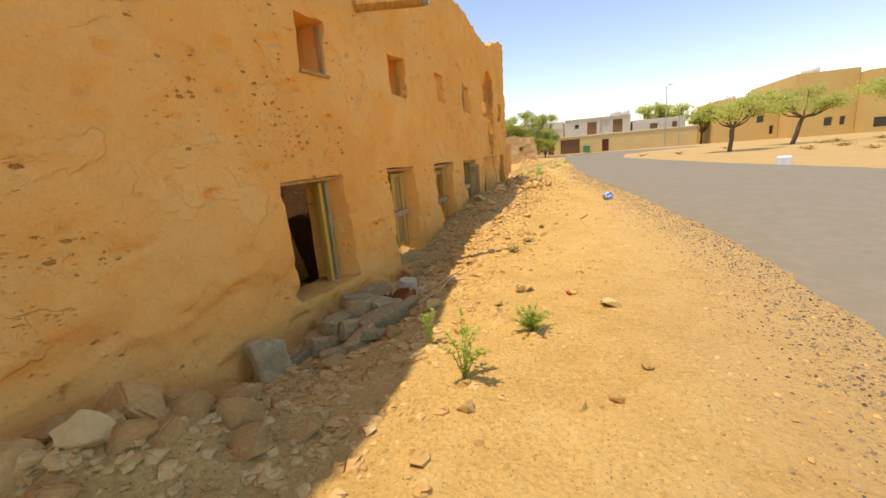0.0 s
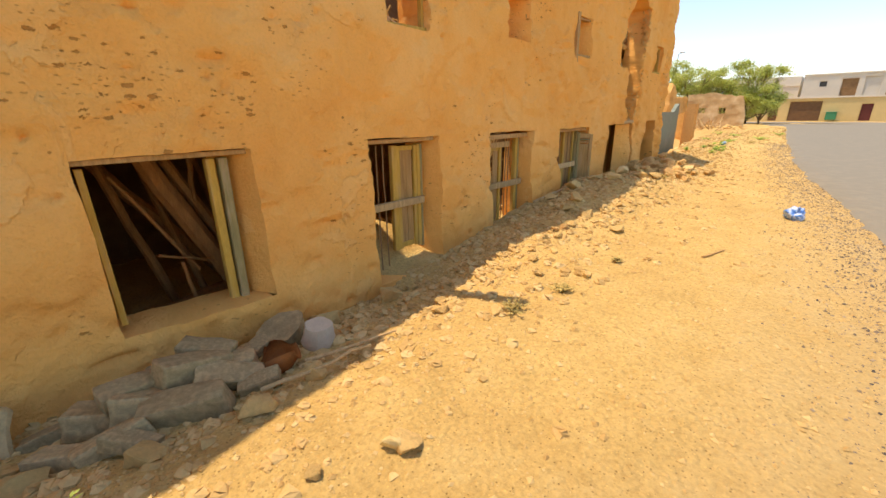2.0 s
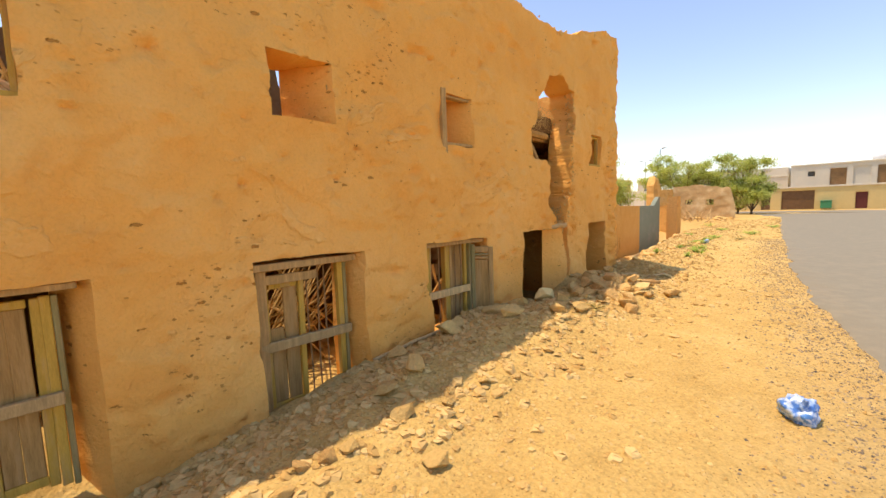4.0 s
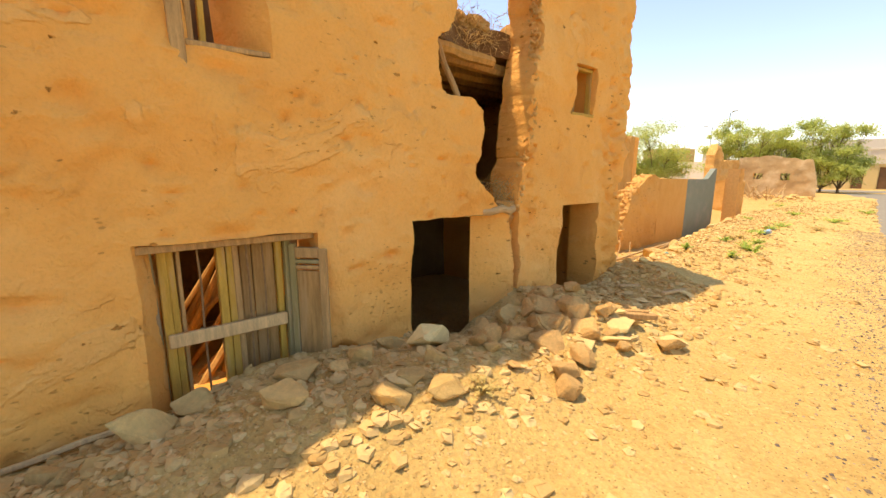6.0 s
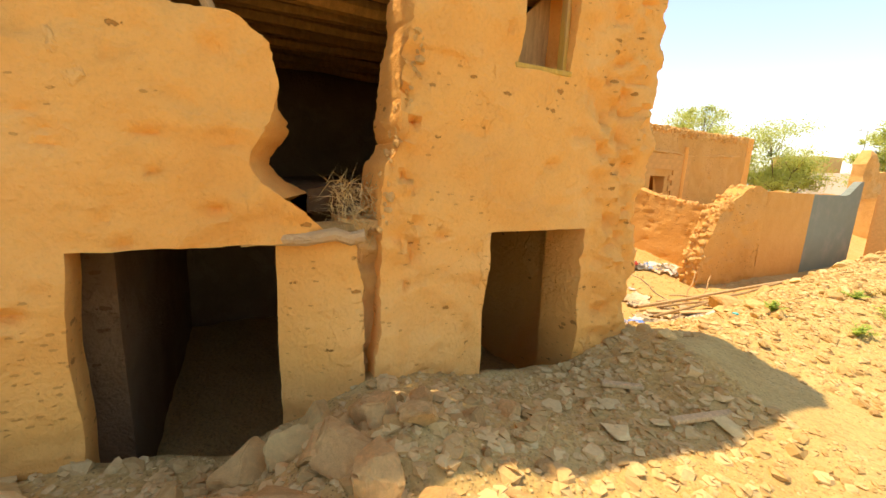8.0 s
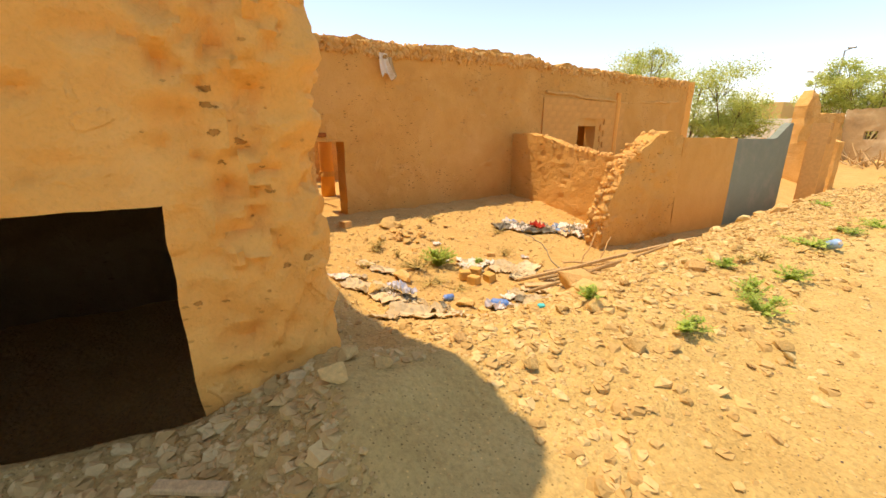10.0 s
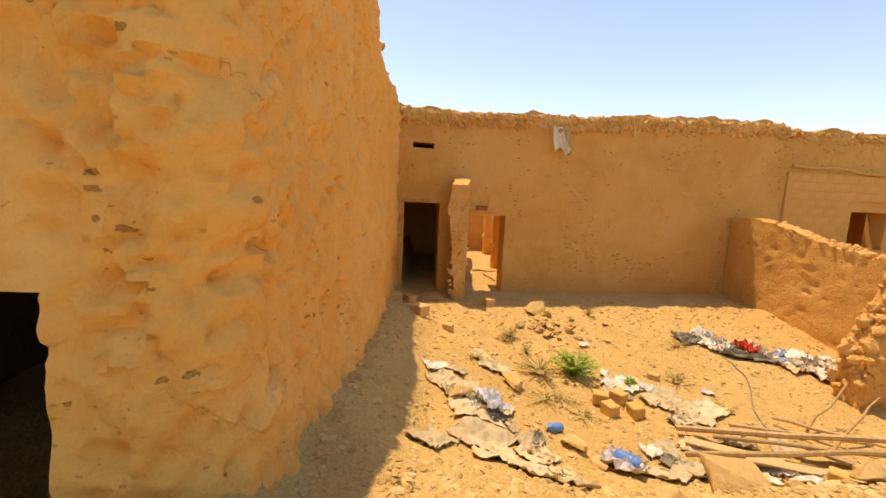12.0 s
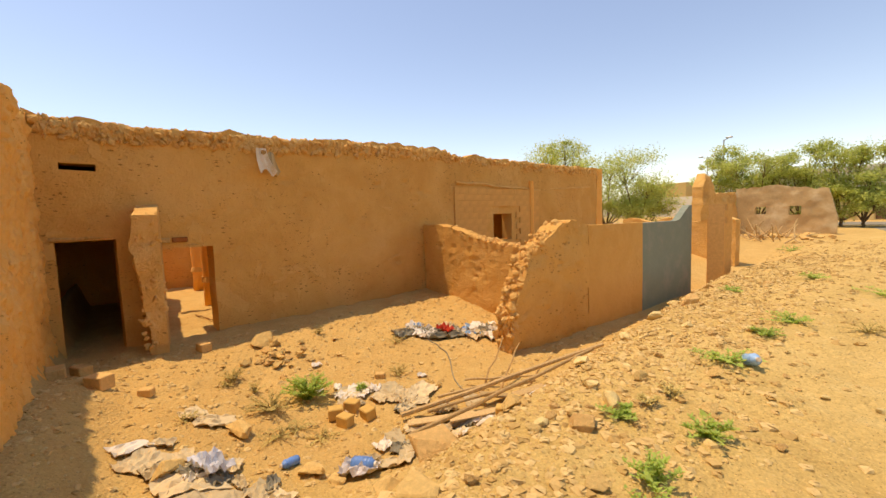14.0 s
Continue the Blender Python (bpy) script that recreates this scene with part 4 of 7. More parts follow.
def house_box(name, x0, x1, y0, y1, z0, z1, material, label, openings=(), band=None, parapet=0.25):
    """A house: walls with real recesses on its street side, roof slab and parapet."""
    e = empty(name, (x0 + x1) / 2, y0, 0, label, "house")
    inv = Matrix.Translation((-(x0 + x1) / 2, -y0, 0))
    bm = bmesh.new()
    xs = sorted({x0, x1, *[o[0] for o in openings], *[o[1] for o in openings]})
    zs = sorted({z0, z1, *[o[2] for o in openings], *[o[3] for o in openings]})
    for xa, xb in zip(xs, xs[1:]):
        for za, zb in zip(zs, zs[1:]):
            cx, cz = (xa + xb) / 2, (za + zb) / 2
            if any(o[0] < cx < o[1] and o[2] < cz < o[3] for o in openings):
                continue
            box_bm(xa, xb, y0, y0 + 0.35, za, zb, 0, bm)
    bmesh.ops.remove_doubles(bm, verts=bm.verts, dist=0.001)
    bm.transform(inv)
    part("front_wall", bm, material, e)
    for n, q in (("side_wall", (x0, x0 + 0.3, y0 + 0.353, y1)), ("side_wall", (x1 - 0.3, x1, y0 + 0.353, y1)), ("rear_wall", (x0 + 0.303, x1 - 0.303, y1 - 0.3, y1))):
        bm = box_bm(*q, z0, z1, 0)
        bm.transform(inv)
        part(n, bm, material, e)
    bm = box_bm(x0 + 0.3, x1 - 0.3, y0 + 0.35, y1 - 0.3, z1 - 0.4 - parapet, z1 - parapet, 0)
    bm.transform(inv)
    part("roof", bm, material, e)
    for o in openings:
        kind, mat = o[4], o[5]
        bm = box_bm(o[0] + 0.02, o[1] - 0.02, y0 + 0.15, y0 + 0.2, o[2] + 0.02, o[3] - 0.02, 0.0)
        bm.transform(inv)
        w = part(kind, bm, mat, e)
        bm = bmesh.new()
        for q in ((o[0], o[0] + 0.06, o[2], o[3]), (o[1] - 0.06, o[1], o[2], o[3]), (o[0] + 0.06, o[1] - 0.06, o[3] - 0.06, o[3])):
            box_bm(q[0], q[1], y0 + 0.1, y0 + 0.148, q[2], q[3], 0, bm)
        bm.transform(inv)
        part("frame", bm, material, w)
    if band:
        bm = box_bm(x0 - 0.08, x1 + 0.08, y0 - 0.1, y0 - 0.003, band, band + 0.18, 0.01)
        bm.transform(inv)
        part("cornice", bm, VILLA_CREAM, e)
    return e


Y_FAR = 74.0
house_box("compound_wall", -16, 18.5, Y_FAR, Y_FAR + 0.7, -0.3, 2.75, COMPOUND, "long yellow rendered compound wall with doors", [
    (-3.6, -2.6, 0.1, 2.0, "door", DOOR_BROWN), (-1.6, 1.6, 0.1, 2.45, "garage_door", DOOR_BROWN), (5.0, 6.1, 0.1, 2.05, "door", DOOR_RED)], 2.75, 0)
ARCH = plain("brown_arch_infill", (0.30, 0.17, 0.07), 0.85, 0.25, 1.0, 0.01)
house_box("white_villa", -1.0, 9.6, Y_FAR + 4, Y_FAR + 14, -0.3, 5.7, VILLA_CREAM, "cream two-storey villa with arched niches and roof tanks", [
    (0.6, 1.4, 4.2, 4.9, "window", DARK_GLASS), (2.7, 4.3, 2.9, 5.1, "arched_niche", ARCH), (4.8, 6.3, 2.9, 5.2, "arched_niche", VILLA_CREAM), (6.8, 8.4, 2.9, 5.2, "arched_niche", ARCH)], 5.6)
house_box("white_annex", 9.9, 17.5, Y_FAR + 3, Y_FAR + 12, -0.3, 4.6, VILLA_CREAM, "low cream annex behind the compound wall", [(12.4, 13.6, 3.0, 3.9, "window", ARCH), (15.6, 16.4, 3.0, 3.9, "window", ARCH)])
house_box("industrial_shed", -16, -1.6, Y_FAR + 9, Y_FAR + 25, -0.3, 5.9, VILLA_CREAM, "pale long shed behind the compound", [], 4.6)
house_box("ochre_villa_wing", 20.5, 28.0, 72, 84, -1.2, 6.0, VILLA_OCHRE, "ochre rendered villa wing with small windows", [
    (22.2, 22.9, 0.6, 1.9, "window", DARK_GLASS), (25.4, 26.3, 2.4, 3.4, "window", DARK_GLASS), (27.0, 27.5, 0.7, 1.9, "window", DARK_GLASS)])
house_box("ochre_villa", 28.05, 34.5, 68, 84, -1.2, 7.9, VILLA_OCHRE, "ochre rendered villa block with roof tank", [
    (31.4, 32.3, 1.2, 2.3, "window", DARK_GLASS), (33.0, 33.6, 1.2, 2.3, "window", DARK_GLASS)])
house_box("ochre_villa", 34.55, 60, 66, 84, -1.2, 7.3, VILLA_OCHRE, "ochre rendered long villa wing", [
    (36.2, 37.8, 3.6, 4.6, "window", DARK_GLASS), (35.4, 36.8, 0.6, 1.8, "window", DARK_GLASS), (40.0, 41.0, 0.9, 1.9, "window", DARK_GLASS), (43, 45, 1.0, 2.0, "window", DARK_GLASS)])


def tank(x, y, z, r):
    e = empty("water_tank", x, y, z, "white rounded rooftop water tank", "water tank", "rooftop tanks")
    bm = bmesh.new()
    bmesh.ops.create_uvsphere(bm, u_segments=18, v_segments=10, radius=r, matrix=Matrix.Translation((0, 0, r * 0.9)) @ Matrix.Diagonal((1, 1, 0.8, 1)))
    part("tank_body", bm, WHITE, e, smooth=True)
    part("stand", box_bm(-r * 0.7, r * 0.7, -r * 0.7, r * 0.7, 0, r * 0.3, 0.02), GALV, e)


tank(7.2, Y_FAR + 6, 5.45, 0.85)
tank(8.8, Y_FAR + 6, 5.45, 0.85)
tank(31.0, 72, 7.6, 1.0)
tank(22.8, 75, 5.75, 0.7)
PLACE, LEN = straight(-120, 130, -8, 104)
mud_wall("wall_far_compound", PLACE, LEN, -1, lambda s: 4.2 + 0 * s, 0.4, step=2.0, seed=25, rough=0.1, material=VILLA_CREAM, label="long pale wall in the distance")
house_box("distant_house", -62, -50, 150, 160, -1, 9.5, VILLA_OCHRE, "small ochre house in the distance", [(-58, -56, 5, 7, "window", DARK_GLASS)])
house_box("distant_block", -46, -40, 155, 160, -1, 8.5, VILLA_CREAM, "pale house in the distance", [(-44, -43, 5, 6, "window", DARK_GLASS)])


# ---- trees ----
def leaf_mesh(name, w, l, mat):
    bm = bmesh.new()
    a = [bm.verts.new(c) for c in ((0, 0, 0), (w, l * 0.4, 0.15 * l), (0, l, 0), (-w, l * 0.4, 0.15 * l))]
    bm.faces.new((a[0], a[1], a[2]))
    bm.faces.new((a[0], a[2], a[3]))
    d = bpy.data.meshes.new(name)
    bm.to_mesh(d)
    bm.free()
    d.materials.append(mat)
    return d


def tree(x, y, height, radius, seed, label, trunk_r=0.13, flat=0.6, leaves=5200, leaf=0.13, clear=0.35, lean=0.0):
    rnd = random.Random(seed)
    z0 = gz(x, y)
    e = empty("tree", x, y, z0, label, "tree", "street trees")
    bm = bmesh.new()
    fork = Vector((lean, rnd.uniform(-0.2, 0.2), height * clear))
    state = random.getstate()
    random.seed(seed)
    limb(bm, (0, 0, -0.2), fork, trunk_r, trunk_r * 0.75, 9, 0.05, 5)
    tips = []
    for k in range(9):
        q = k * 2.4 + rnd.uniform(-0.4, 0.4)
        rr = radius * rnd.uniform(0.45, 0.85)
        tip = Vector((fork.x + math.cos(q) * rr, math.sin(q) * rr, height * rnd.uniform(0.62 if clear > 0.15 else 0.3, 0.93)))
        mid = fork.lerp(tip, 0.5) + Vector((0, 0, -0.05 * height))
        limb(bm, fork, mid, trunk_r * 0.5, trunk_r * 0.32, 6, 0.04, 3)
        limb(bm, mid, tip, trunk_r * 0.32, trunk_r * 0.1, 5, 0.05, 3)
        tips += [tip, mid.lerp(tip, 0.6)]
        for _ in range(6):
            t2 = tip + Vector((rnd.uniform(-1, 1), rnd.uniform(-1, 1), rnd.uniform(-0.3, 0.5))) * radius * 0.35
            limb(bm, mid.lerp(tip, 0.5), t2, trunk_r * 0.16, trunk_r * 0.05, 4)
            tips.append(t2)
    random.setstate(state)
    part("trunk", bm, BARK, e)
    if clear < 0.15:
        for _ in range(26):
            q, rr, hh = rnd.uniform(0, 6.28), radius * rnd.uniform(0.2, 0.85), height * rnd.uniform(0.12, 0.7)
            tips.append(Vector((math.cos(q) * rr, math.sin(q) * rr, hh)))
    clumps = [(t, radius * rnd.uniform(0.10, 0.30)) for t in tips]
    vs, fs = [], []
    for _ in range(leaves):
        c, r = rnd.choice(clumps)
        d = Vector((rnd.gauss(0, 1), rnd.gauss(0, 1), rnd.gauss(0, flat))) * r * 0.62
        d = d * min(1.0, 1.5 * r / max(d.length, 1e-6))
        p = c + Vector((d.x, d.y, d.z * 0.8))
        a, b = rnd.random() * 6.28, rnd.uniform(-0.9, 0.9)
        u = Vector((math.cos(a) * math.cos(b), math.sin(a) * math.cos(b), math.sin(b))) * leaf * rnd.uniform(0.6, 1.4)
        w = u.cross(Vector((rnd.uniform(-1, 1), rnd.uniform(-1, 1), 1))).normalized() * leaf * 0.28
        k = len(vs)
        vs += [p, p + u * 0.5 + w, p + u, p + u * 0.5 - w]
        fs.append((k, k + 1, k + 2, k + 3))
    from_lists("crown", vs, fs, LEAF_TREE, e)
    return e


tree(11.9, 33.2, 3.6, 2.1, 1, "spreading acacia with a thin trunk on the sand", 0.14, 0.5, 4200, 0.16, 0.42)
tree(17.2, 38.5, 4.2, 2.5, 2, "leaning acacia with flat crown on the sand", 0.16, 0.5, 4600, 0.17, 0.45, 0.6)
tree(24.0, 37.0, 4.9, 3.2, 3, "broad acacia at the roadside", 0.2, 0.6, 6000, 0.2, 0.35)
for k, (tx, ty, th, tr) in enumerate(((-16.5, 43, 6.6, 2.6), (-14.0, 44.5, 5.6, 2.8), (-11.4, 44, 4.9, 2.3), (-19.5, 47, 6.6, 2.6))):
    tree(tx, ty, th, tr, 10 + k, "feathery grey-green tamarisk behind the low house", 0.1, 0.9, 14000, 0.13, 0.08)
for k, (tx, ty, th, tr) in enumerate(((-11.2, 58, 6.2, 2.2), (-8.3, 57, 6.5, 2.4), (-6.0, 58, 6.0, 2.2), (-3.6, 57, 6.2, 2.4), (-2.4, 56, 5.2, 1.8))):
    tree(tx, ty, th, tr, 20 + k, "dense green roadside tree behind the ruin", 0.12, 0.9, 13000, 0.16, 0.06)
for k, (tx, ty, th, tr) in enumerate(((14.6, 90, 8.4, 3.2), (18.0, 91, 7.6, 3.0), (19.6, 76, 5.0, 1.8))):
    tree(tx, ty, th, tr, 30 + k, "dark green palm-like tree behind the compound", 0.2, 0.9, 3800, 0.35, 0.3)


def street_lamp(x, y, h, arms):
    e = empty("street_lamp", x, y, gz(x, y), "tall thin grey steel street lamp", "street lamp", "street lamps")
    bm = bmesh.new()
    limb(bm, (0, 0, -0.2), (0, 0, h), 0.09, 0.05, 8)
    part("pole", bm, GALV, e)
    for a in arms:
        bm = bmesh.new()
        limb(bm, (0, 0, h - 0.05), (a, 0, h + 0.1), 0.03, 0.03, 6)
        arm = part("arm", bm, GALV, e)
        part("lamp_head", box_bm(a - 0.25, a + 0.25, -0.1, 0.1, h + 0.08, h + 0.2, 0.03), GALV, arm)


street_lamp(13.9, 72, 8.9, (0.5,))
street_lamp(15.6, 71, 5.6, (0.4,))
street_lamp(-11.6, 59.5, 7.6, (0.4,))
street_lamp(-16.5, 70, 7.4, (-0.7, 0.7))

# ---- openings of the house: frames, leaves, bars ----
def bar_bm(x, y, z0, z1, r=0.008):
    bm = bmesh.new()
    limb(bm, (x, y, z0), (x, y + random.uniform(-0.02, 0.02), z1), r, r, 6, 0.008, 4)
    return bm


def frame_bits(e, bits):
    """Boards given as (name, x0, x1, y0, y1, z0, z1, material)."""
    for n, x0, x1, y0, y1, z0, z1, m in bits:
        bm = box_bm(x0, x1, y0, y1, z0, z1, 0.006)
        lean = random.uniform(-0.012, 0.012)
        for v in bm.verts:
            v.co.y += lean * (v.co.z - z0)
            v.co.x += random.uniform(-0.003, 0.003)
        part(n, bm, m, e)


def leaf_panel(e, x, y0, y1, z0, z1, frame_mat, panel_mat, open_top=False):
    """A panelled shutter leaf: stiles, rails and boards."""
    w = 0.055
    frame_bits(e, [("stile", x - 0.025, x + 0.02, y0, y0 + w, z0, z1, frame_mat), ("stile", x - 0.025, x + 0.02, y1 - w, y1, z0, z1, frame_mat),
                   ("rail", x - 0.022, x + 0.017, y0 + w, y1 - w, z1 - w, z1, frame_mat), ("rail", x - 0.022, x + 0.017, y0 + w, y1 - w, z0 + 0.02, z0 + 0.08, frame_mat)])
    n = max(2, int((y1 - y0 - 2 * w) / 0.09))
    for k in range(n):
        a = y0 + w + (y1 - y0 - 2 * w) * k / n
        b = y0 + w + (y1 - y0 - 2 * w) * (k + 1) / n - 0.004
        top = z1 - w - (random.uniform(0.25, 0.6) if open_top and k < n - 1 else 0)
        frame_bits(e, [("board", x - 0.012, x + 0.004, a, b, z0 + 0.08, top, panel_mat)])


w1 = empty("window_1", 0, 0, 0, "open window with worn yellow and blue wooden posts", "window", "", "structure")
frame_bits(w1, [("lintel", -0.30, -0.06, 3.80, 5.02, 1.215, 1.255, WOOD), ("post", -0.26, -0.18, 4.69, 4.76, -0.1, 1.19, WOOD_YELLOW), ("post", -0.24, -0.15, 4.77, 4.84, -0.12, 1.19, WOOD_BLUE),
                ("edge_strip", -0.2, -0.12, 3.87, 3.915, 0.0, 1.19, WOOD_YELLOW), ("sill", -0.40, -0.26, 3.86, 4.85, -0.12, -0.075, WOOD)])

w2 = empty("window_2", 0, 0, 0, "barred window with one yellow panelled leaf and a loose rail", "window", "", "structure")
frame_bits(w2, [("lintel", -0.30, -0.06, 6.18, 7.25, 1.21, 1.255, WOOD), ("rail", -0.17, -0.12, 6.20, 7.13, 0.44, 0.525, WOOD_GREY), ("post", -0.24, -0.18, 7.125, 7.16, -0.16, 1.17, WOOD_BLUE),
                ("post", -0.24, -0.18, 6.66, 6.74, -0.12, 1.17, WOOD_YELLOW), ("post", -0.24, -0.18, 7.065, 7.12, -0.14, 1.17, WOOD_YELLOW), ("stile", -0.24, -0.18, 6.215, 6.26, -0.2, 1.2, WOOD_YELLOW)])
leaf_panel(w2, -0.21, 6.745, 7.06, -0.12, 1.16, WOOD_YELLOW, WOOD_DARK)
for yy in (6.33, 6.45, 6.56):
    part("bar", bar_bm(-0.2, yy, -0.36, 1.18), IRON, w2)

w3 = empty("window_3", 0, 0, 0, "broken window with hanging wooden leaf, bars and loose rail", "window", "", "structure")
frame_bits(w3, [("lintel", -0.30, -0.06, 8.34, 9.40, 1.15, 1.215, WOOD), ("post", -0.2, -0.1, 8.38, 8.47, -0.22, 1.15, WOOD), ("rail", -0.15, -0.1, 8.40, 9.34, 0.40, 0.49, WOOD_GREY),
                ("post", -0.24, -0.17, 9.24, 9.30, -0.1, 1.15, WOOD_YELLOW), ("post", -0.24, -0.17, 9.305, 9.345, -0.1, 1.15, WOOD_BLUE), ("top_board", -0.16, -0.11, 8.47, 8.98, 1.02, 1.1, WOOD)])
leaf_panel(w3, -0.2, 8.48, 8.86, -0.2, 1.02, WOOD_YELLOW, WOOD_DARK, True)
for yy in (8.93, 9.02, 9.12):
    part("bar", bar_bm(-0.21, yy, -0.2, 1.15), IRON, w3)

w4 = empty("window_4", 0, 0, 0, "window with fluted yellow posts, brown boards and open blue shutter", "window", "", "structure")
frame_bits(w4, [("lintel", -0.30, -0.04, 10.36, 11.5, 1.175, 1.225, WOOD), ("jamb_strip", -0.24, -0.18, 10.44, 10.475, 0.0, 1.17, WOOD_BLUE), ("post", -0.24, -0.16, 10.48, 10.535, 0.0, 1.17, WOOD_YELLOW),
                ("post", -0.25, -0.18, 10.538, 10.585, 0.0, 1.17, WOOD_YELLOW), ("post", -0.25, -0.2, 10.588, 10.615, 0.0, 1.17, WOOD),
                ("post", -0.24, -0.16, 10.83, 10.885, 0.0, 1.17, WOOD_YELLOW), ("post", -0.25, -0.18, 10.888, 10.94, 0.0, 1.17, WOOD_YELLOW), ("post", -0.22, -0.17, 10.943, 10.985, 0.0, 1.17, WOOD),
                ("board", -0.24, -0.215, 10.988, 11.07, 0.0, 1.17, WOOD_DARK), ("board", -0.24, -0.213, 11.073, 11.155, 0.0, 1.17, WOOD_DARK), ("board", -0.24, -0.216, 11.158, 11.235, 0.0, 1.17, WOOD_DARK),
                ("stile", -0.24, -0.18, 11.238, 11.285, 0.0, 1.17, WOOD_YELLOW), ("rail", -0.155, -0.115, 10.50, 11.285, 0.50, 0.595, WOOD_GREY), ("jamb_post", -0.2, -0.13, 11.29, 11.335, 0.0, 1.17, WOOD_BLUE)])
for yy in (10.72, 11.03, 11.13):
    part("bar", bar_bm(-0.17, yy, 0.0, 1.17), IRON, w4)
shutter = new("shutter")
shutter.parent = w4
shutter.matrix_basis = Matrix.Translation((-0.13, 11.335, 0.04)) @ Matrix.Rotation(radians(-46), 4, "Z")
for n, y0, y1, z0, z1, m in (("stile", 0.0, 0.05, 0, 1.10, WOOD_BLUE), ("stile", 0.24, 0.30, 0, 1.06, WOOD), ("rail", 0.051, 0.239, 0.99, 1.07, WOOD), ("rail", 0.051, 0.239, 0.14, 0.18, WOOD),
                             ("slat", 0.051, 0.239, 0.945, 0.975, WOOD_BLUE), ("slat", 0.051, 0.239, 0.90, 0.93, WOOD), ("board", 0.051, 0.239, 0.185, 0.885, WOOD_DARK)):
    part(n, box_bm(-0.02 if n != "board" else -0.008, 0.02 if n != "board" else 0.006, y0, y1, z0, z1, 0.004), m, shutter)

lint = tagged(part("door_lintel_log", limb(bmesh.new(), (-0.03, 13.1, 1.27), (0.03, 13.76, 1.285), 0.035, 0.042, 9, 0.014, 8), CLOD), "weathered log lintel poking from broken mud", "lintel")
tagged(part("door_lintel_log", limb(bmesh.new(), (-0.13, 12.25, 1.30), (-0.13, 13.84, 1.30), 0.05, 0.05, 8), POLE), "weathered log lintel over the dark doorway", "lintel")
tagged(part("door_lintel_log", limb(bmesh.new(), (-0.06, 14.56, 1.31), (-0.06, 15.6, 1.315), 0.03, 0.035, 8, 0.008, 6), POLE), "thin log lintel over the narrow doorway", "lintel")


def small_frame(name, y0, y1, z0, z1, label, sides="lrbt", m=WOOD):
    e = empty(name, 0, 0, 0, label, "window", "", "structure")
    bits = []
    if "l" in sides:
        bits.append(("stile", -0.10, -0.03, y0, y0 + 0.035, z0 + 0.03, z1 - 0.03, m))
    if "r" in sides:
        bits.append(("stile", -0.10, -0.03, y1 - 0.035, y1, z0 + 0.03, z1 - 0.03, m))
    if "b" in sides:
        bits.append(("sill", -0.11, 0.012, y0 - 0.02, y1 + 0.02, z0 - 0.005, z0 + 0.03, m))
    if "t" in sides:
        bits.append(("head", -0.10, -0.02, y0, y1, z1 - 0.035, z1, m))
    frame_bits(e, bits)
    return e


small_frame("window_5", 4.46, 4.96, 2.41, 3.02, "small square upper window with worn wooden sill", "rb")
small_frame("window_6", 6.49, 7.1, 2.385, 3.0, "upper window with wooden sill and stile", "rb", WOOD_YELLOW)
small_frame("window_7", 8.57, 9.2, 2.47, 3.03, "upper window with broken sill and wooden stile", "r")
u3 = small_frame("window_8", 10.78, 11.26, 2.44, 3.05, "narrow upper window with leaning shutter post", "lrbt")
frame_bits(u3, [("shutter_post", -0.05, 0.03, 10.68, 10.76, 2.2, 3.1, WOOD), ("shutter_strip", -0.16, -0.12, 10.86, 10.90, 2.45, 2.75, WOOD_YELLOW)])
u5 = small_frame("window_9", 14.81, 15.26, 2.39, 2.965, "small framed upper window with sagging board inside", "lrbt", WOOD_YELLOW)
bm = box_bm(-0.30, -0.27, 14.75, 15.3, 2.38, 2.8, 0.004)
for v in bm.verts:
    v.co.z += (v.co.y - 15.0) * 0.9 if v.co.z > 2.6 else 0
part("sagging_board", bm, WOOD, u5)

# drain log that juts from the upper wall
log = empty("drain_log", 0, 5.66, 3.4, "split palm-log drain spout jutting from the wall", "drain spout")
bm = bmesh.new()
limb(bm, (-0.3, 0.0, 0.03), (1.02, 0.08, -0.1), 0.085, 0.075, 10, 0.012, 8)
part("log", bm, POLE, log, smooth=False)
part("trough_lip", limb(bmesh.new(), (0.1, 0.09, 0.06), (1.04, 0.15, -0.04), 0.025, 0.02, 6, 0.01, 6), WOOD_GREY, log)
part("tip_tin", limb(bmesh.new(), (0.98, 0.07, -0.09), (1.08, 0.085, -0.11), 0.07, 0.06, 10), GALV, log)

# poles and sticks inside
rp = random.Random(9)


def pole(name, a, b, r0, r1, m, label, category="pole", group="", rings=6, wob=0.012):
    a, b = Vector(a), Vector(b)
    bm = limb(bmesh.new(), (0, 0, 0), b - a, r0, r1, 7, wob, rings)
    ob = part(name, bm, m)
    ob.location = a
    return tagged(ob, label, category, group)


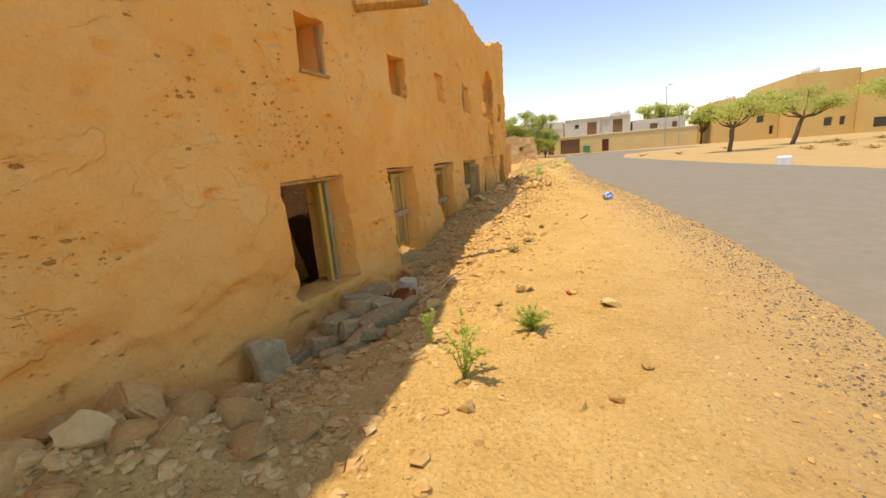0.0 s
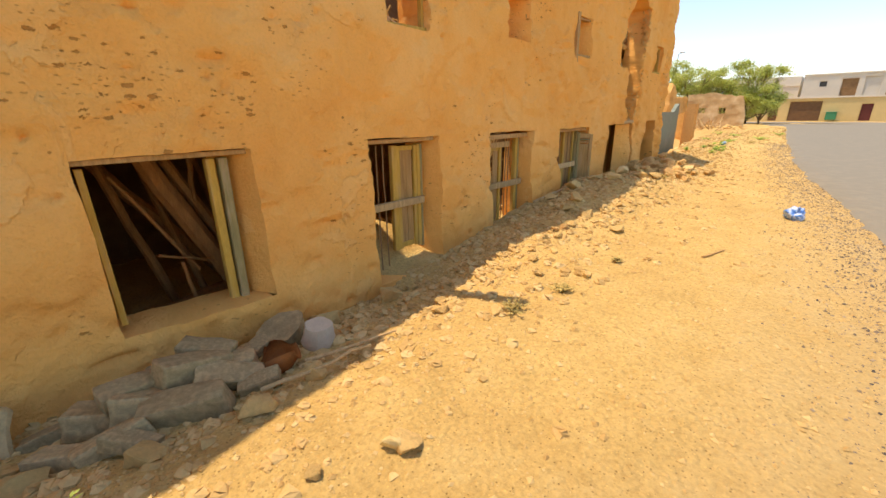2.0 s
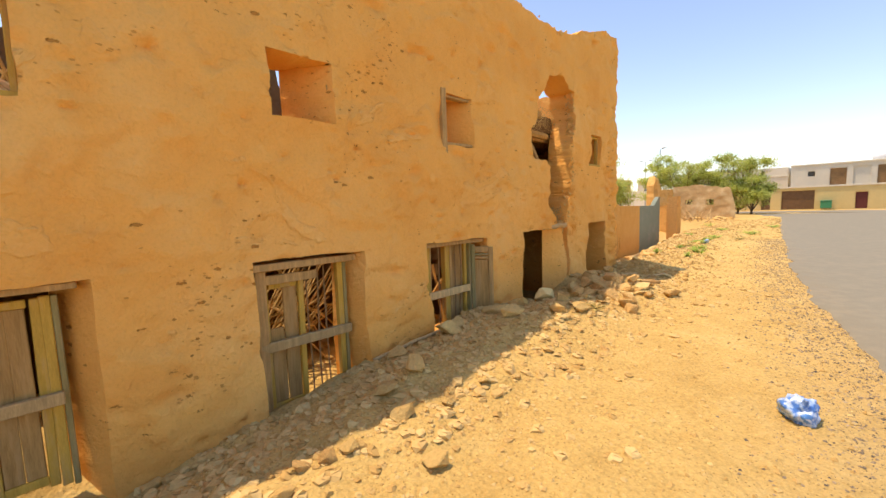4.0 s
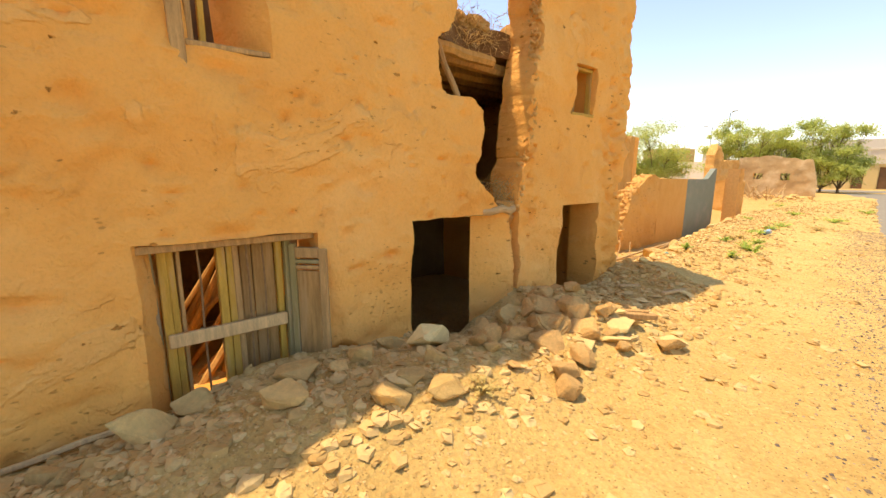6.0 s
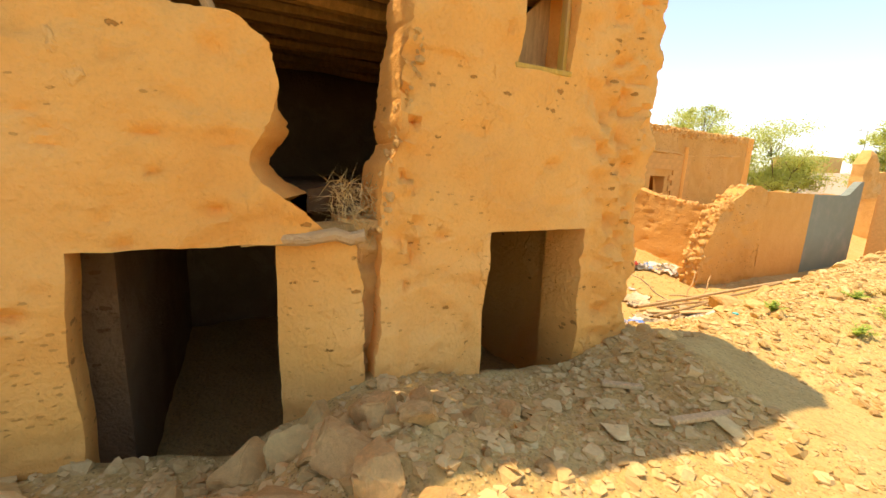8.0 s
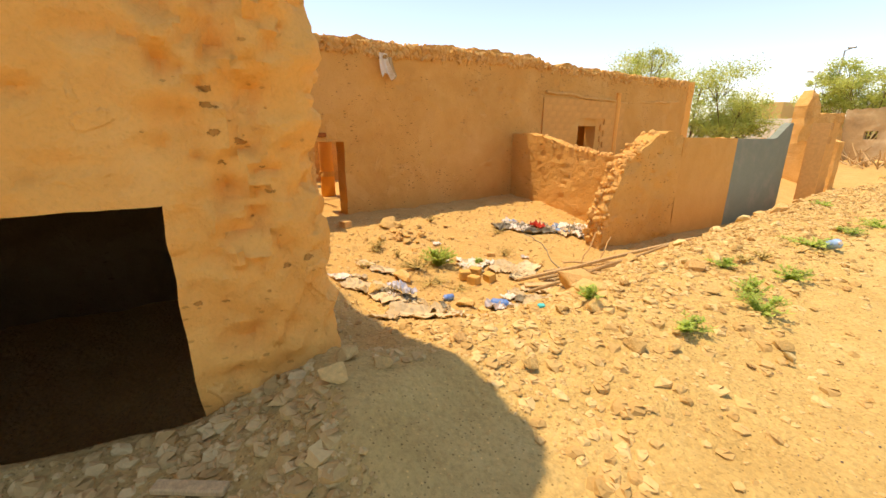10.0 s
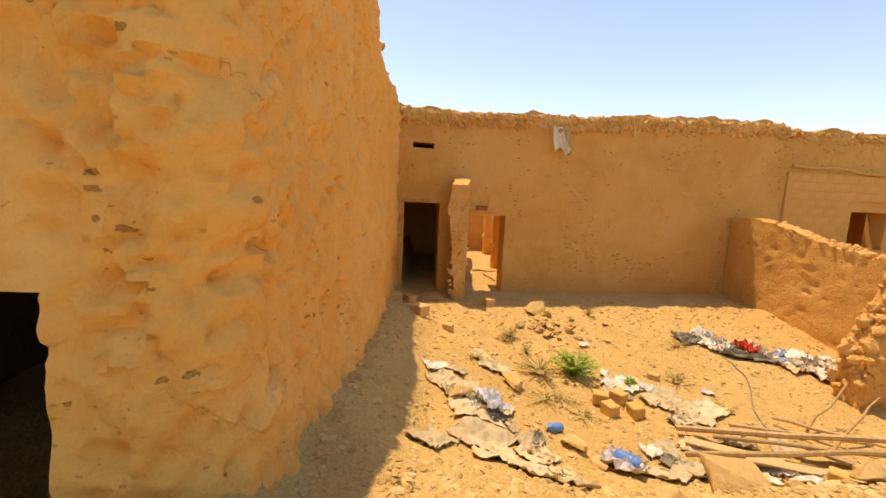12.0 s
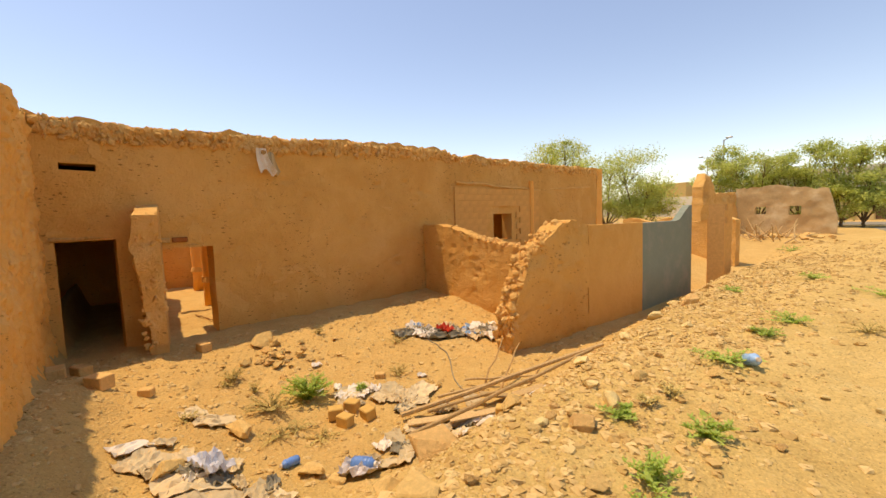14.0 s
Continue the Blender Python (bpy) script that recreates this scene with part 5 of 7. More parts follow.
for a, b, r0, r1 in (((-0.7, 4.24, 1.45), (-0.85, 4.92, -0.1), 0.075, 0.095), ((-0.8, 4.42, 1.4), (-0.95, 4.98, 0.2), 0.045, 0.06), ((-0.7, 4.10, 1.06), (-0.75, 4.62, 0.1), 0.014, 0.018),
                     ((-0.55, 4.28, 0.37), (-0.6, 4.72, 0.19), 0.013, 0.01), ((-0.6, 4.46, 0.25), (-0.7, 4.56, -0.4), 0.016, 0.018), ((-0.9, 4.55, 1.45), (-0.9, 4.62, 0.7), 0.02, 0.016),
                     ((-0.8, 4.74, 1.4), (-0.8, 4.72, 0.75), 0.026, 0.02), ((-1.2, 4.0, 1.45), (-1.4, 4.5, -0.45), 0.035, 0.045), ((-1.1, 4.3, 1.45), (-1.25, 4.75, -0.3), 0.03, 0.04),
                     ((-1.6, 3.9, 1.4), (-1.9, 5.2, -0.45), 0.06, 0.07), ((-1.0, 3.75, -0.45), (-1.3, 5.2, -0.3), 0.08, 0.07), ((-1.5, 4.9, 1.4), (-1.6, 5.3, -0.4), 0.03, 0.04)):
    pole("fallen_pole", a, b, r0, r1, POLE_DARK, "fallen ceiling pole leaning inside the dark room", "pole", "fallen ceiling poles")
for k in range(56):
    y0 = rp.uniform(8.5, 9.5)
    a = rp.choice((-1, 1, 1))
    pole("palm_rib", (rp.uniform(-0.75, -1.25), y0 - 0.3 * a, rp.uniform(-0.1, 0.5)), (rp.uniform(-0.7, -1.3), y0 + rp.uniform(0.25, 0.6) * a, rp.uniform(0.5, 1.45)), 0.011, 0.008, STRAW,
         "thin dry palm rib from the fallen ceiling", "palm rib", "fallen palm ribs", 2)
for k in range(12):
    y0 = rp.uniform(10.6, 11.4)
    pole("fallen_pole", (rp.uniform(-0.6, -1.3), y0 - rp.uniform(-0.1, 0.5), -0.1), (rp.uniform(-0.7, -1.4), y0 + rp.uniform(0.1, 0.6), rp.uniform(0.5, 1.4)), rp.uniform(0.02, 0.045), 0.02, POLE,
         "fallen ceiling pole in the sunlit room", "pole", "fallen ceiling poles")
for k in range(9):
    pole("ceiling_pole", (-0.62 - 0.33 * k, 12.3, 2.9 + rp.uniform(-0.02, 0.02)), (-0.62 - 0.33 * k, 15.9, 2.9), 0.075, 0.065, POLE, "round palm-log ceiling pole of the upper room", "beam", "upper ceiling poles", 6, 0.02)
pole("ceiling_pole", (-0.36, 12.5, 2.95), (-0.34, 13.75, 2.88), 0.07, 0.06, POLE, "broken palm-log ceiling pole at the gap", "beam", "upper ceiling poles", 6, 0.02)
pole("leaning_pole", (-0.08, 13.02, 2.4), (-0.3, 12.72, 3.3), 0.03, 0.035, WOOD, "weathered pole leaning in the wall gap", "pole")
pole("leaning_pole", (-0.2, 12.85, 2.4), (-0.35, 12.62, 2.9), 0.02, 0.02, WOOD_GREY, "thin grey stick leaning in the wall gap", "pole")
for k in range(30):
    y0 = rp.uniform(6.3, 7.6) if k < 18 else rp.uniform(7.6, 9.3)
    pole("roof_stick", (rp.uniform(-0.5, -0.7), y0, 2.33 + rp.uniform(0, 0.2)), (rp.uniform(-0.5, -0.75), y0 + rp.uniform(-0.5, 0.5), 2.5 + rp.uniform(0, 0.3)), 0.012, 0.01, STRAW,
         "dry stick of the collapsed upper roof", "stick", "upper roof sticks", 2)
for k in range(44):
    u = rp.random()
    pole("palm_rib", (-0.5 - 0.2 * rp.random(), 6.35 + 0.5 * u + rp.uniform(-0.1, 0.1), 2.78 - 0.05 * u + rp.uniform(-0.03, 0.04)), (-0.48 - 0.2 * rp.random(), 6.85 + 0.45 * u + rp.uniform(-0.05, 0.05), 2.36 + rp.uniform(0, 0.06)), 0.011, 0.008,
         PALE_RIB, "bleached palm rib hanging behind the upper window", "palm rib", "fallen palm ribs", 3, 0.01)
slab("ceiling_rubble_ledge", -0.74, -0.46, 6.1, 9.7, 2.1, 2.32, "ledge of fallen roof earth behind the upper windows")


# ---- stones ----
def chunk_mesh(name, seed, mat):
    """A broken length of concrete block: a skewed, chipped prism."""
    rnd = random.Random(seed)
    bm = box_bm(-0.62, 0.62, -0.30, 0.30, -0.24, 0.24, 0.03)
    skew, taper = rnd.uniform(-0.35, 0.35), rnd.uniform(0.7, 1.0)
    bmesh.ops.triangulate(bm, faces=bm.faces)
    bmesh.ops.subdivide_edges(bm, edges=[e for e in bm.edges if e.calc_length() > 0.2], cuts=2, use_grid_fill=True)
    for v in bm.verts:
        k = 1 - (1 - taper) * (v.co.x + 0.62) / 1.24
        v.co = Vector((v.co.x + skew * v.co.y, v.co.y * k, v.co.z * k))
        n = noise.noise(v.co * 2.2 + Vector((seed * 3.1, 0, 0))) * 0.07 + noise.noise(v.co * 7 + Vector((0, seed * 1.7, 0))) * 0.03
        v.co += v.co.normalized() * n
    me = bpy.data.meshes.new(name)
    bm.to_mesh(me)
    bm.free()
    me.materials.append(mat)
    me.polygons.foreach_set("use_smooth", [True] * len(me.polygons))
    me.set_sharp_from_angle(angle=radians(40))
    return me


def stone_mesh(name, seed, mat, pts=12, flat=0.72, long=1.25, bev=0.04):
    rnd = random.Random(seed)
    bm = bmesh.new()
    for _ in range(pts):
        d = Vector((rnd.gauss(0, 1), rnd.gauss(0, 1), rnd.gauss(0, 1))).normalized() * rnd.uniform(0.8, 1.0)
        bm.verts.new((d.x * long * 0.5, d.y * 0.5, d.z * flat * 0.5))
    r = bmesh.ops.convex_hull(bm, input=bm.verts)
    bmesh.ops.delete(bm, geom=list({g for g in r["geom_interior"] + r["geom_unused"] if isinstance(g, bmesh.types.BMVert)}), context="VERTS")
    bmesh.ops.dissolve_limit(bm, angle_limit=radians(16), verts=bm.verts, edges=bm.edges)
    bmesh.ops.bevel(bm, geom=bm.edges[:], offset=bev * 0.5, segments=2, affect="EDGES", clamp_overlap=True)
    bmesh.ops.triangulate(bm, faces=bm.faces)
    bmesh.ops.subdivide_edges(bm, edges=[e for e in bm.edges if e.calc_length() > 0.22], cuts=1, use_grid_fill=True)
    noise.seed_set(seed + 1)
    for v in bm.verts:
        n = noise.fractal(v.co * 3.5, 1.0, 2.0, 3)
        v.co += v.co.normalized() * n * 0.06
    me = bpy.data.meshes.new(name)
    bm.to_mesh(me)
    bm.free()
    me.materials.append(mat)
    me.polygons.foreach_set("use_smooth", [True] * len(me.polygons))
    me.set_sharp_from_angle(angle=radians(24))
    return me


STONES = {"rock": [stone_mesh("rock", k, ROCK) for k in range(7)], "pale": [stone_mesh("rock", 20 + k, ROCK_PALE) for k in range(5)],
          "clod": [stone_mesh("mud_clod", 40 + k, ROCK_RED, 16, 0.75, 1.2, 0.07) for k in range(6)], "grey": [chunk_mesh("concrete_lump", 60 + k, CONCRETE) for k in range(6)],
          "chip": [stone_mesh("mud_chip", 80 + k, ROCK_RED, 14, 0.34, 1.3, 0.03) for k in range(5)], "slab": [stone_mesh("plaster_slab", 100 + k, ROCK_PALE, 11, 0.36, 1.35, 0.02) for k in range(4)], "plate": [stone_mesh("stone_plate", 90 + k, ROCK_PALE, 10, 0.16, 1.2, 0.03) for k in range(4)]}
STONE_TEXT = {"rock": ("rock", "rough tan limestone rock lying on the dusty ground", "rock"), "pale": ("rock", "pale yellow limestone rock lying on the rubble", "rock"),
              "clod": ("mud_clod", "crumbling ochre mud clod fallen from the wall", "clod"), "grey": ("concrete_lump", "dusty grey broken concrete lump on the rubble", "concrete lump"),
              "chip": ("mud_chip", "flat flake of fallen mud plaster on the sand", "plaster flake"), "slab": ("plaster_slab", "broken pale slab of fallen mud plaster on the sand", "plaster slab"), "plate": ("stone_plate", "thin pale stone plate lying in the dust", "stone plate")}
rs = random.Random(77)


def stone(kind, x, y, size, sink=0.28, z=None, tilt=0.35, squash=1.0):
    name, label, cat = STONE_TEXT[kind]
    if size < 0.13:
        label = label.replace("rock", "small rock").replace("clod", "small clod")
    me = rs.choice(STONES[kind])
    ob = new(name, me)
    flat = {"chip": 0.34, "slab": 0.36, "plate": 0.16, "grey": 0.5}.get(kind, 0.7)
    zz = (gz(x, y) if z is None else z) + size * flat * (0.5 - sink) * squash
    ob.matrix_basis = Matrix.LocRotScale((x, y, zz), Euler((rs.uniform(-tilt, tilt), rs.uniform(-tilt, tilt), rs.uniform(0, 6.3))), (size, size * rs.uniform(0.85, 1.15), size * rs.uniform(0.85, 1.1) * squash))
    return tagged(ob, label, cat, "fallen stones" if kind in ("rock", "pale") else "rubble")


# below the fourth window and the broken bay
for x, y, s in ((0.36, 11.18, 0.34), (0.45, 11.62, 0.34), (0.2, 12.05, 0.27), (1.03, 11.67, 0.22), (0.78, 10.95, 0.3), (0.28, 10.56, 0.26), (1.24, 11.77, 0.26), (1.14, 11.45, 0.27), (0.53, 11.4, 0.16),
                (0.91, 11.96, 0.2), (0.84, 12.2, 0.15), (0.4, 10.3, 0.34), (0.3, 13.05, 0.34), (0.42, 13.3, 0.3), (0.32, 13.45, 0.26), (0.55, 12.75, 0.24), (0.76, 12.88, 0.18), (0.95, 12.5, 0.16)):
    stone("rock", x, y, s)
stone("pale", 0.52, 12.2, 0.36, 0.32, squash=1.35, tilt=0.2)
stone("pale", 1.02, 11.6, 0.2)
stone("pale", 0.62, 11.1, 0.14)
for x, y, s in ((0.48, 13.68, 0.26), (0.75, 13.84, 0.22), (0.5, 13.95, 0.2), (0.8, 12.63, 0.24), (1.0, 13.2, 0.3), (0.85, 13.0, 0.22), (1.45, 12.73, 0.3), (0.62, 13.4, 0.3), (0.98, 13.55, 0.34), (0.72, 14.2, 0.24), (0.6, 14.5, 0.2)):
    stone("clod", x, y, s)
for x, y, s in ((1.41, 13.05, 0.32), (1.33, 13.62, 0.22), (1.38, 13.94, 0.22), (1.73, 13.88, 0.3), (1.25, 13.4, 0.26), (1.5, 13.5, 0.24), (1.59, 12.57, 0.28), (1.25, 12.45, 0.2), (0.84, 12.45, 0.24), (1.2, 13.75, 0.3)):
    stone("chip" if s < 0.23 else "clod", x, y, s * 0.8, 0.2, tilt=0.5)
for x, y, s, sq in ((1.34, 13.2, 0.27, 0.8), (1.34, 13.75, 0.27, 0.9), (1.68, 14.0, 0.3, 0.6), (1.42, 13.55, 0.2, 1.0), (1.2, 13.95, 0.2, 0.8)):
    stone("slab", x, y, s, 0.1, tilt=0.3, squash=sq)
for x, y, s in ((0.95, 13.2, 0.42), (0.7, 13.5, 0.4), (1.1, 13.0, 0.34), (0.8, 12.95, 0.36), (0.55, 13.75, 0.34), (1.15, 13.45, 0.3)):
    stone("clod", x, y, s, 0.42, tilt=0.5)
for x, y, s in ((0.64, 15.3, 0.2), (0.92, 15.09, 0.24), (1.17, 15.8, 0.26), (0.95, 15.45, 0.16), (0.55, 14.9, 0.16)):
    stone("plate", x, y, s, 0.0, tilt=0.25)
# along the wall and bank further back
for x, y, s in ((0.12, 7.5, 0.17), (1.37, 7.89, 0.14), (1.08, 6.95, 0.13), (0.3, 6.15, 0.36), (1.12, 6.1, 0.13), (1.82, 6.03, 0.16), (1.69, 6.92, 0.1), (2.08, 7.13, 0.13), (1.33, 5.89, 0.2), (0.88, 9.33, 0.24),
                (1.28, 8.84, 0.22), (0.91, 8.97, 0.24), (1.44, 9.63, 0.15), (1.4, 9.2, 0.13), (1.3, 8.37, 0.14), (1.76, 8.7, 0.2), (0.3, 9.6, 0.22), (0.42, 9.9, 0.2), (2.3, 4.6, 0.2), (1.87, 3.6, 0.13), (2.09, 4.21, 0.1),
                (0.5, 5.09, 0.3), (0.25, 5.35, 0.34), (2.9, 2.66, 0.1), (2.26, 2.5, 0.12), (3.31, 3.18, 0.09)):
    stone("rock", x, y, s)
for x, y, s in ((3.12, 4.25, 0.19), (2.6, 4.02, 0.11), (2.27, 4.55, 0.16), (0.55, 9.2, 0.14)):
    stone("pale", x, y, s)
for x, y, s in ((0.75, 2.2, 0.3), (0.55, 2.45, 0.26), (1.05, 2.05, 0.22), (1.25, 1.85, 0.2), (0.95, 2.4, 0.18), (1.4, 2.1, 0.16), (3.1, 2.78, 0.11), (0.4, 1.9, 0.3)):
    stone("clod", x, y, s, 0.3)
stone("pale", 0.62, 1.5, 0.26, 0.3)
for x, y, s in ((0.42, 1.3, 0.4), (0.5, 1.72, 0.46), (0.72, 1.95, 0.38), (0.95, 2.02, 0.3), (0.75, 1.55, 0.34), (0.3, 1.55, 0.36), (0.9, 1.7, 0.3), (0.55, 2.05, 0.3), (0.8, 1.25, 0.3), (1.15, 1.9, 0.24)):
    stone("clod", x, y, s, 0.46, tilt=0.5)
# dumped concrete beneath the first window
for x, y, s, up in ((0.34, 3.34, 0.22, 0), (0.46, 3.62, 0.34, 0), (0.85, 3.6, 0.3, 0), (0.42, 3.94, 0.32, 0), (0.9, 3.98, 0.42, 0), (0.28, 4.4, 0.24, 0.02), (0.55, 4.3, 0.42, 0.04), (0.69, 3.85, 0.36, 0.02),
                    (0.62, 4.12, 0.36, 0.16), (0.3, 4.05, 0.24, 0.1), (0.82, 4.28, 0.34, 0.06), (0.4, 4.62, 0.26, 0.02), (0.5, 3.78, 0.3, 0.14), (0.72, 3.4, 0.26, 0.0), (0.45, 4.25, 0.3, 0.2), (0.98, 3.68, 0.22, 0.03), (1.0, 4.4, 0.22, 0.02)):
    ob = stone("grey", x, y, s, 0.2, gz(x, y) + up, tilt=0.25)
    ob.rotation_euler = (ob.rotation_euler.x, ob.rotation_euler.y, 1.15 + rs.gauss(0, 0.35))
for x, y, s in ((1.35, 4.25, 0.24), (1.2, 3.7, 0.22), (1.25, 4.7, 0.2), (0.8, 3.2, 0.26)):
    stone("rock", x, y, s)
# street bank and court edge
for x, y, s in ((0.81, 18.05, 0.16), (-0.1, 18.7, 0.3), (-0.5, 18.7, 0.22), (0.31, 18.25, 0.18), (0.21, 18.0, 0.14), (0.12, 16.35, 0.17), (0.3, 16.5, 0.13), (0.4, 16.2, 0.16), (1.25, 19.05, 0.13), (0.93, 18.3, 0.1), (0.55, 19.47, 0.16),
                (0.77, 18.82, 0.12), (0.61, 17.34, 0.12), (0.5, 17.2, 0.09), (-0.65, 20.1, 0.3), (-0.8, 19.75, 0.16), (0.63, 20.89, 0.16), (0.45, 21.6, 0.18), (-1.0, 21.6, 0.2), (-1.3, 23.4, 0.26)):
    stone("rock", x, y, s)
stone("clod", -0.75, 19.3, 0.5)
stone("clod", -1.05, 24.9, 0.36)
for x, y, s in ((-1.15, 23.9, 0.3), (-1.6, 25.6, 0.26), (-0.9, 22.5, 0.2), (0.05, 20.0, 0.14)):
    stone("pale", x, y, s)
for k in range(46):
    t = rs.random()
    y = 19.5 + 14 * t
    stone(rs.choice(("rock", "clod", "pale")), -0.1 - 0.14 * (y - 18.5) + rs.gauss(0, 0.45), y, rs.uniform(0.08, 0.24))
for k in range(60):
    y = rs.uniform(5.5, 15.5)
    stone(rs.choice(("rock", "rock", "clod", "chip")), rs.uniform(0.25, 2.0), y, rs.uniform(0.05, 0.13))
for k in range(40):
    stone(rs.choice(("rock", "clod", "chip", "pale")), rs.uniform(-0.2, 2.2), rs.uniform(16.6, 24), rs.uniform(0.05, 0.12))
# pile in the court
for k in range(40):
    a, r = rs.uniform(0, 6.28), abs(rs.gauss(0, 0.33))
    stone(rs.choice(("clod", "rock", "chip")), -5.75 + math.cos(a) * r, 19.45 + math.sin(a) * r * 1.2, rs.uniform(0.1, 0.22), 0.1)
for x, y, s in ((-3.5, 18.35, 0.34), (-6.45, 19.35, 0.5), (-5.3, 20.4, 0.14), (-4.9, 19.3, 0.16), (-2.3, 18.8, 0.28), (-2.1, 19.0, 0.2), (-2.75, 17.6, 0.34), (-3.3, 21.2, 0.15)):
    stone("rock", x, y, s)


def gravel(name, n, where, s0, s1, mat, label, seed):
    """Loose stones too many to count."""
    rnd = np.random.RandomState(seed)
    base = np.array([(1, 0, 0), (-1, 0, 0), (0, 1, 0), (0, -1, 0), (0, 0, 1), (0, 0, -1)], float)
    tri = np.array([(0, 2, 4), (2, 1, 4), (1, 3, 4), (3, 0, 4), (2, 0, 5), (1, 2, 5), (3, 1, 5), (0, 3, 5)])
    if s1 > 0.035:
        q = np.arange(6) * math.pi / 3
        base = np.concatenate((np.stack((np.cos(q), np.sin(q), 0 * q - 0.5), -1), np.stack((np.cos(q + 0.5), np.sin(q + 0.5), 0 * q + 0.25), -1) * 0.9, np.stack((np.cos(q[::2]), np.sin(q[::2]), 0 * q[::2] + 1.4), -1) * 0.45))
        tri = np.array([(k, (k + 1) % 6, 6 + k) for k in range(6)] + [((k + 1) % 6, 6 + (k + 1) % 6, 6 + k) for k in range(6)] + [(6 + 2 * k, 6 + 2 * k + 1, 12 + k) for k in range(3)]
                       + [(6 + 2 * k + 1, 6 + (2 * k + 2) % 6, 12 + k) for k in range(3)] + [(6 + (2 * k + 2) % 6, 12 + (k + 1) % 3, 12 + k) for k in range(3)] + [(12, 13, 14)])
    corners = len(base)
    x, y = where(rnd, n)
    z = ground_z(x, y)
    size = s0 * (s1 / s0) ** (rnd.rand(n) ** 3.4)
    a = rnd.rand(n) * 6.28
    shape = base[None] * rnd.uniform(0.7, 1.2, (n, corners, 1)) + rnd.uniform(-0.2, 0.2, (n, corners, 3))
    shape[:, :, 2] *= 0.7
    c, s = np.cos(a)[:, None], np.sin(a)[:, None]
    vx = shape[:, :, 0] * c - shape[:, :, 1] * s
    vy = shape[:, :, 0] * s + shape[:, :, 1] * c
    v = np.stack((x[:, None] + vx * size[:, None], y[:, None] + vy * size[:, None], z[:, None] + (shape[:, :, 2] + 0.12) * size[:, None]), -1).reshape(-1, 3)
    f = (tri[None] + corners * np.arange(n)[:, None, None]).reshape(-1, 3)
    ob = from_lists(name, v.tolist(), f.tolist(), mat)
    return tagged(ob, label, "gravel", "", "stuff")


def isle_material(name, lo, mid, hi):
    m, nt, b = nodes_of(name, 0.95, 0.1)
    g = nt.nodes.new("ShaderNodeNewGeometry")
    col = ramp(nt, g.outputs["Random Per Island"], (0.0, lo), (0.5, mid), (1.0, hi))
    n = tex_noise(nt, coords(nt), 40, 5, 0.7)
    col = mix(nt, col, ramp(nt, n, (0.3, (0.8, 0.8, 0.8)), (0.7, (1.1, 1.1, 1.1))), 0.7, "MULTIPLY")
    nt.links.new(col, b.inputs["Base Color"])
    bump(nt, b, n, 0.01, 0.6)
    return m


PEBBLE = isle_material("pebbles", (0.48, 0.30, 0.10), (0.62, 0.41, 0.155), (0.70, 0.50, 0.21))
GRIT = isle_material("asphalt_grit", (0.09, 0.08, 0.07), (0.26, 0.20, 0.13), (0.48, 0.36, 0.21))
gravel("bank_rubble", 24000, lambda r, n: (np.abs(r.normal(0.75, 0.66, n)) + 0.03, r.uniform(1.0, 16.2, n)), 0.006, 0.066, PEBBLE, "loose stones and mud crumbs along the house foot", 1)
gravel("street_gravel", 18000, lambda r, n: (r.uniform(1.6, 5.0, n), r.uniform(1.0, 24, n)), 0.004, 0.027, PEBBLE, "fine pale gravel scattered on the verge", 2)
gravel("court_rubble", 15000, lambda r, n: (r.uniform(-7.3, 0.3, n), 16.5 + r.uniform(0, 1, n) ** 1.2 * 9), 0.007, 0.05, PEBBLE, "loose stones and crumbs over the court", 3)


def ridge_place(r, n):
    y = 17.0 + r.uniform(0, 1, n) ** 1.3 * 18
    return 0.25 - 0.14 * np.clip(y - 18.5, 0, 11) + r.normal(0, 0.75, n), y


gravel("ridge_rubble", 15000, ridge_place, 0.008, 0.06, PEBBLE, "broken stones heaped along the street bank", 4)
gravel("road_edge_grit", 42000, lambda r, n: ((lambda y: (EDGE_L(y) + r.normal(-0.18, 0.34, n), y))(1 + 25 * r.uniform(0, 1, n) ** 1.3)), 0.004, 0.017, GRIT, "dark crumbled asphalt grit along the road edge", 5)
gravel("far_bank_rubble", 3000, lambda r, n: (r.uniform(-3.2, 2.0, n), r.uniform(25, 42, n)), 0.02, 0.08, PEBBLE, "scattered stones along the far verge", 6)

# ---- dumped things by the first window ----
slab_e = empty("concrete_slab", 0.34, 3.02, gz(0.34, 3.02), "broken grey concrete slab leaning on the wall foot", "concrete slab")
bm = box_bm(-0.05, 0.05, -0.17, 0.15, -0.08, 0.36, 0.02)
bmesh.ops.triangulate(bm, faces=bm.faces)
bmesh.ops.subdivide_edges(bm, edges=[e for e in bm.edges if e.calc_length() > 0.08], cuts=2, use_grid_fill=True)
for v in bm.verts:
    n = noise.noise(v.co * 5) * 0.07
    v.co += Vector((0, math.copysign(n, v.co.y) * 0.8, n if v.co.z > 0.2 else 0)) + Vector((noise.noise(v.co * 14) * 0.02, 0, -0.25 * max(0.0, v.co.y - 0.02) if v.co.z > 0.2 else 0))
for v in bm.verts:
    v.co.y += 0.1 * v.co.z
    v.co.z -= 0.12 * max(0, v.co.y)
bm.transform(Matrix.Rotation(radians(-24), 4, "Y"))
part("slab", bm, CONCRETE, slab_e)
drum = empty("plaster_drum", 0.72, 5.02, gz(0.72, 5.02), "pale round lump of set plaster like a drum", "drum")
bm = bmesh.new()
limb(bm, (0, 0, -0.02), (0, 0, 0.05), 0.135, 0.14, 18)
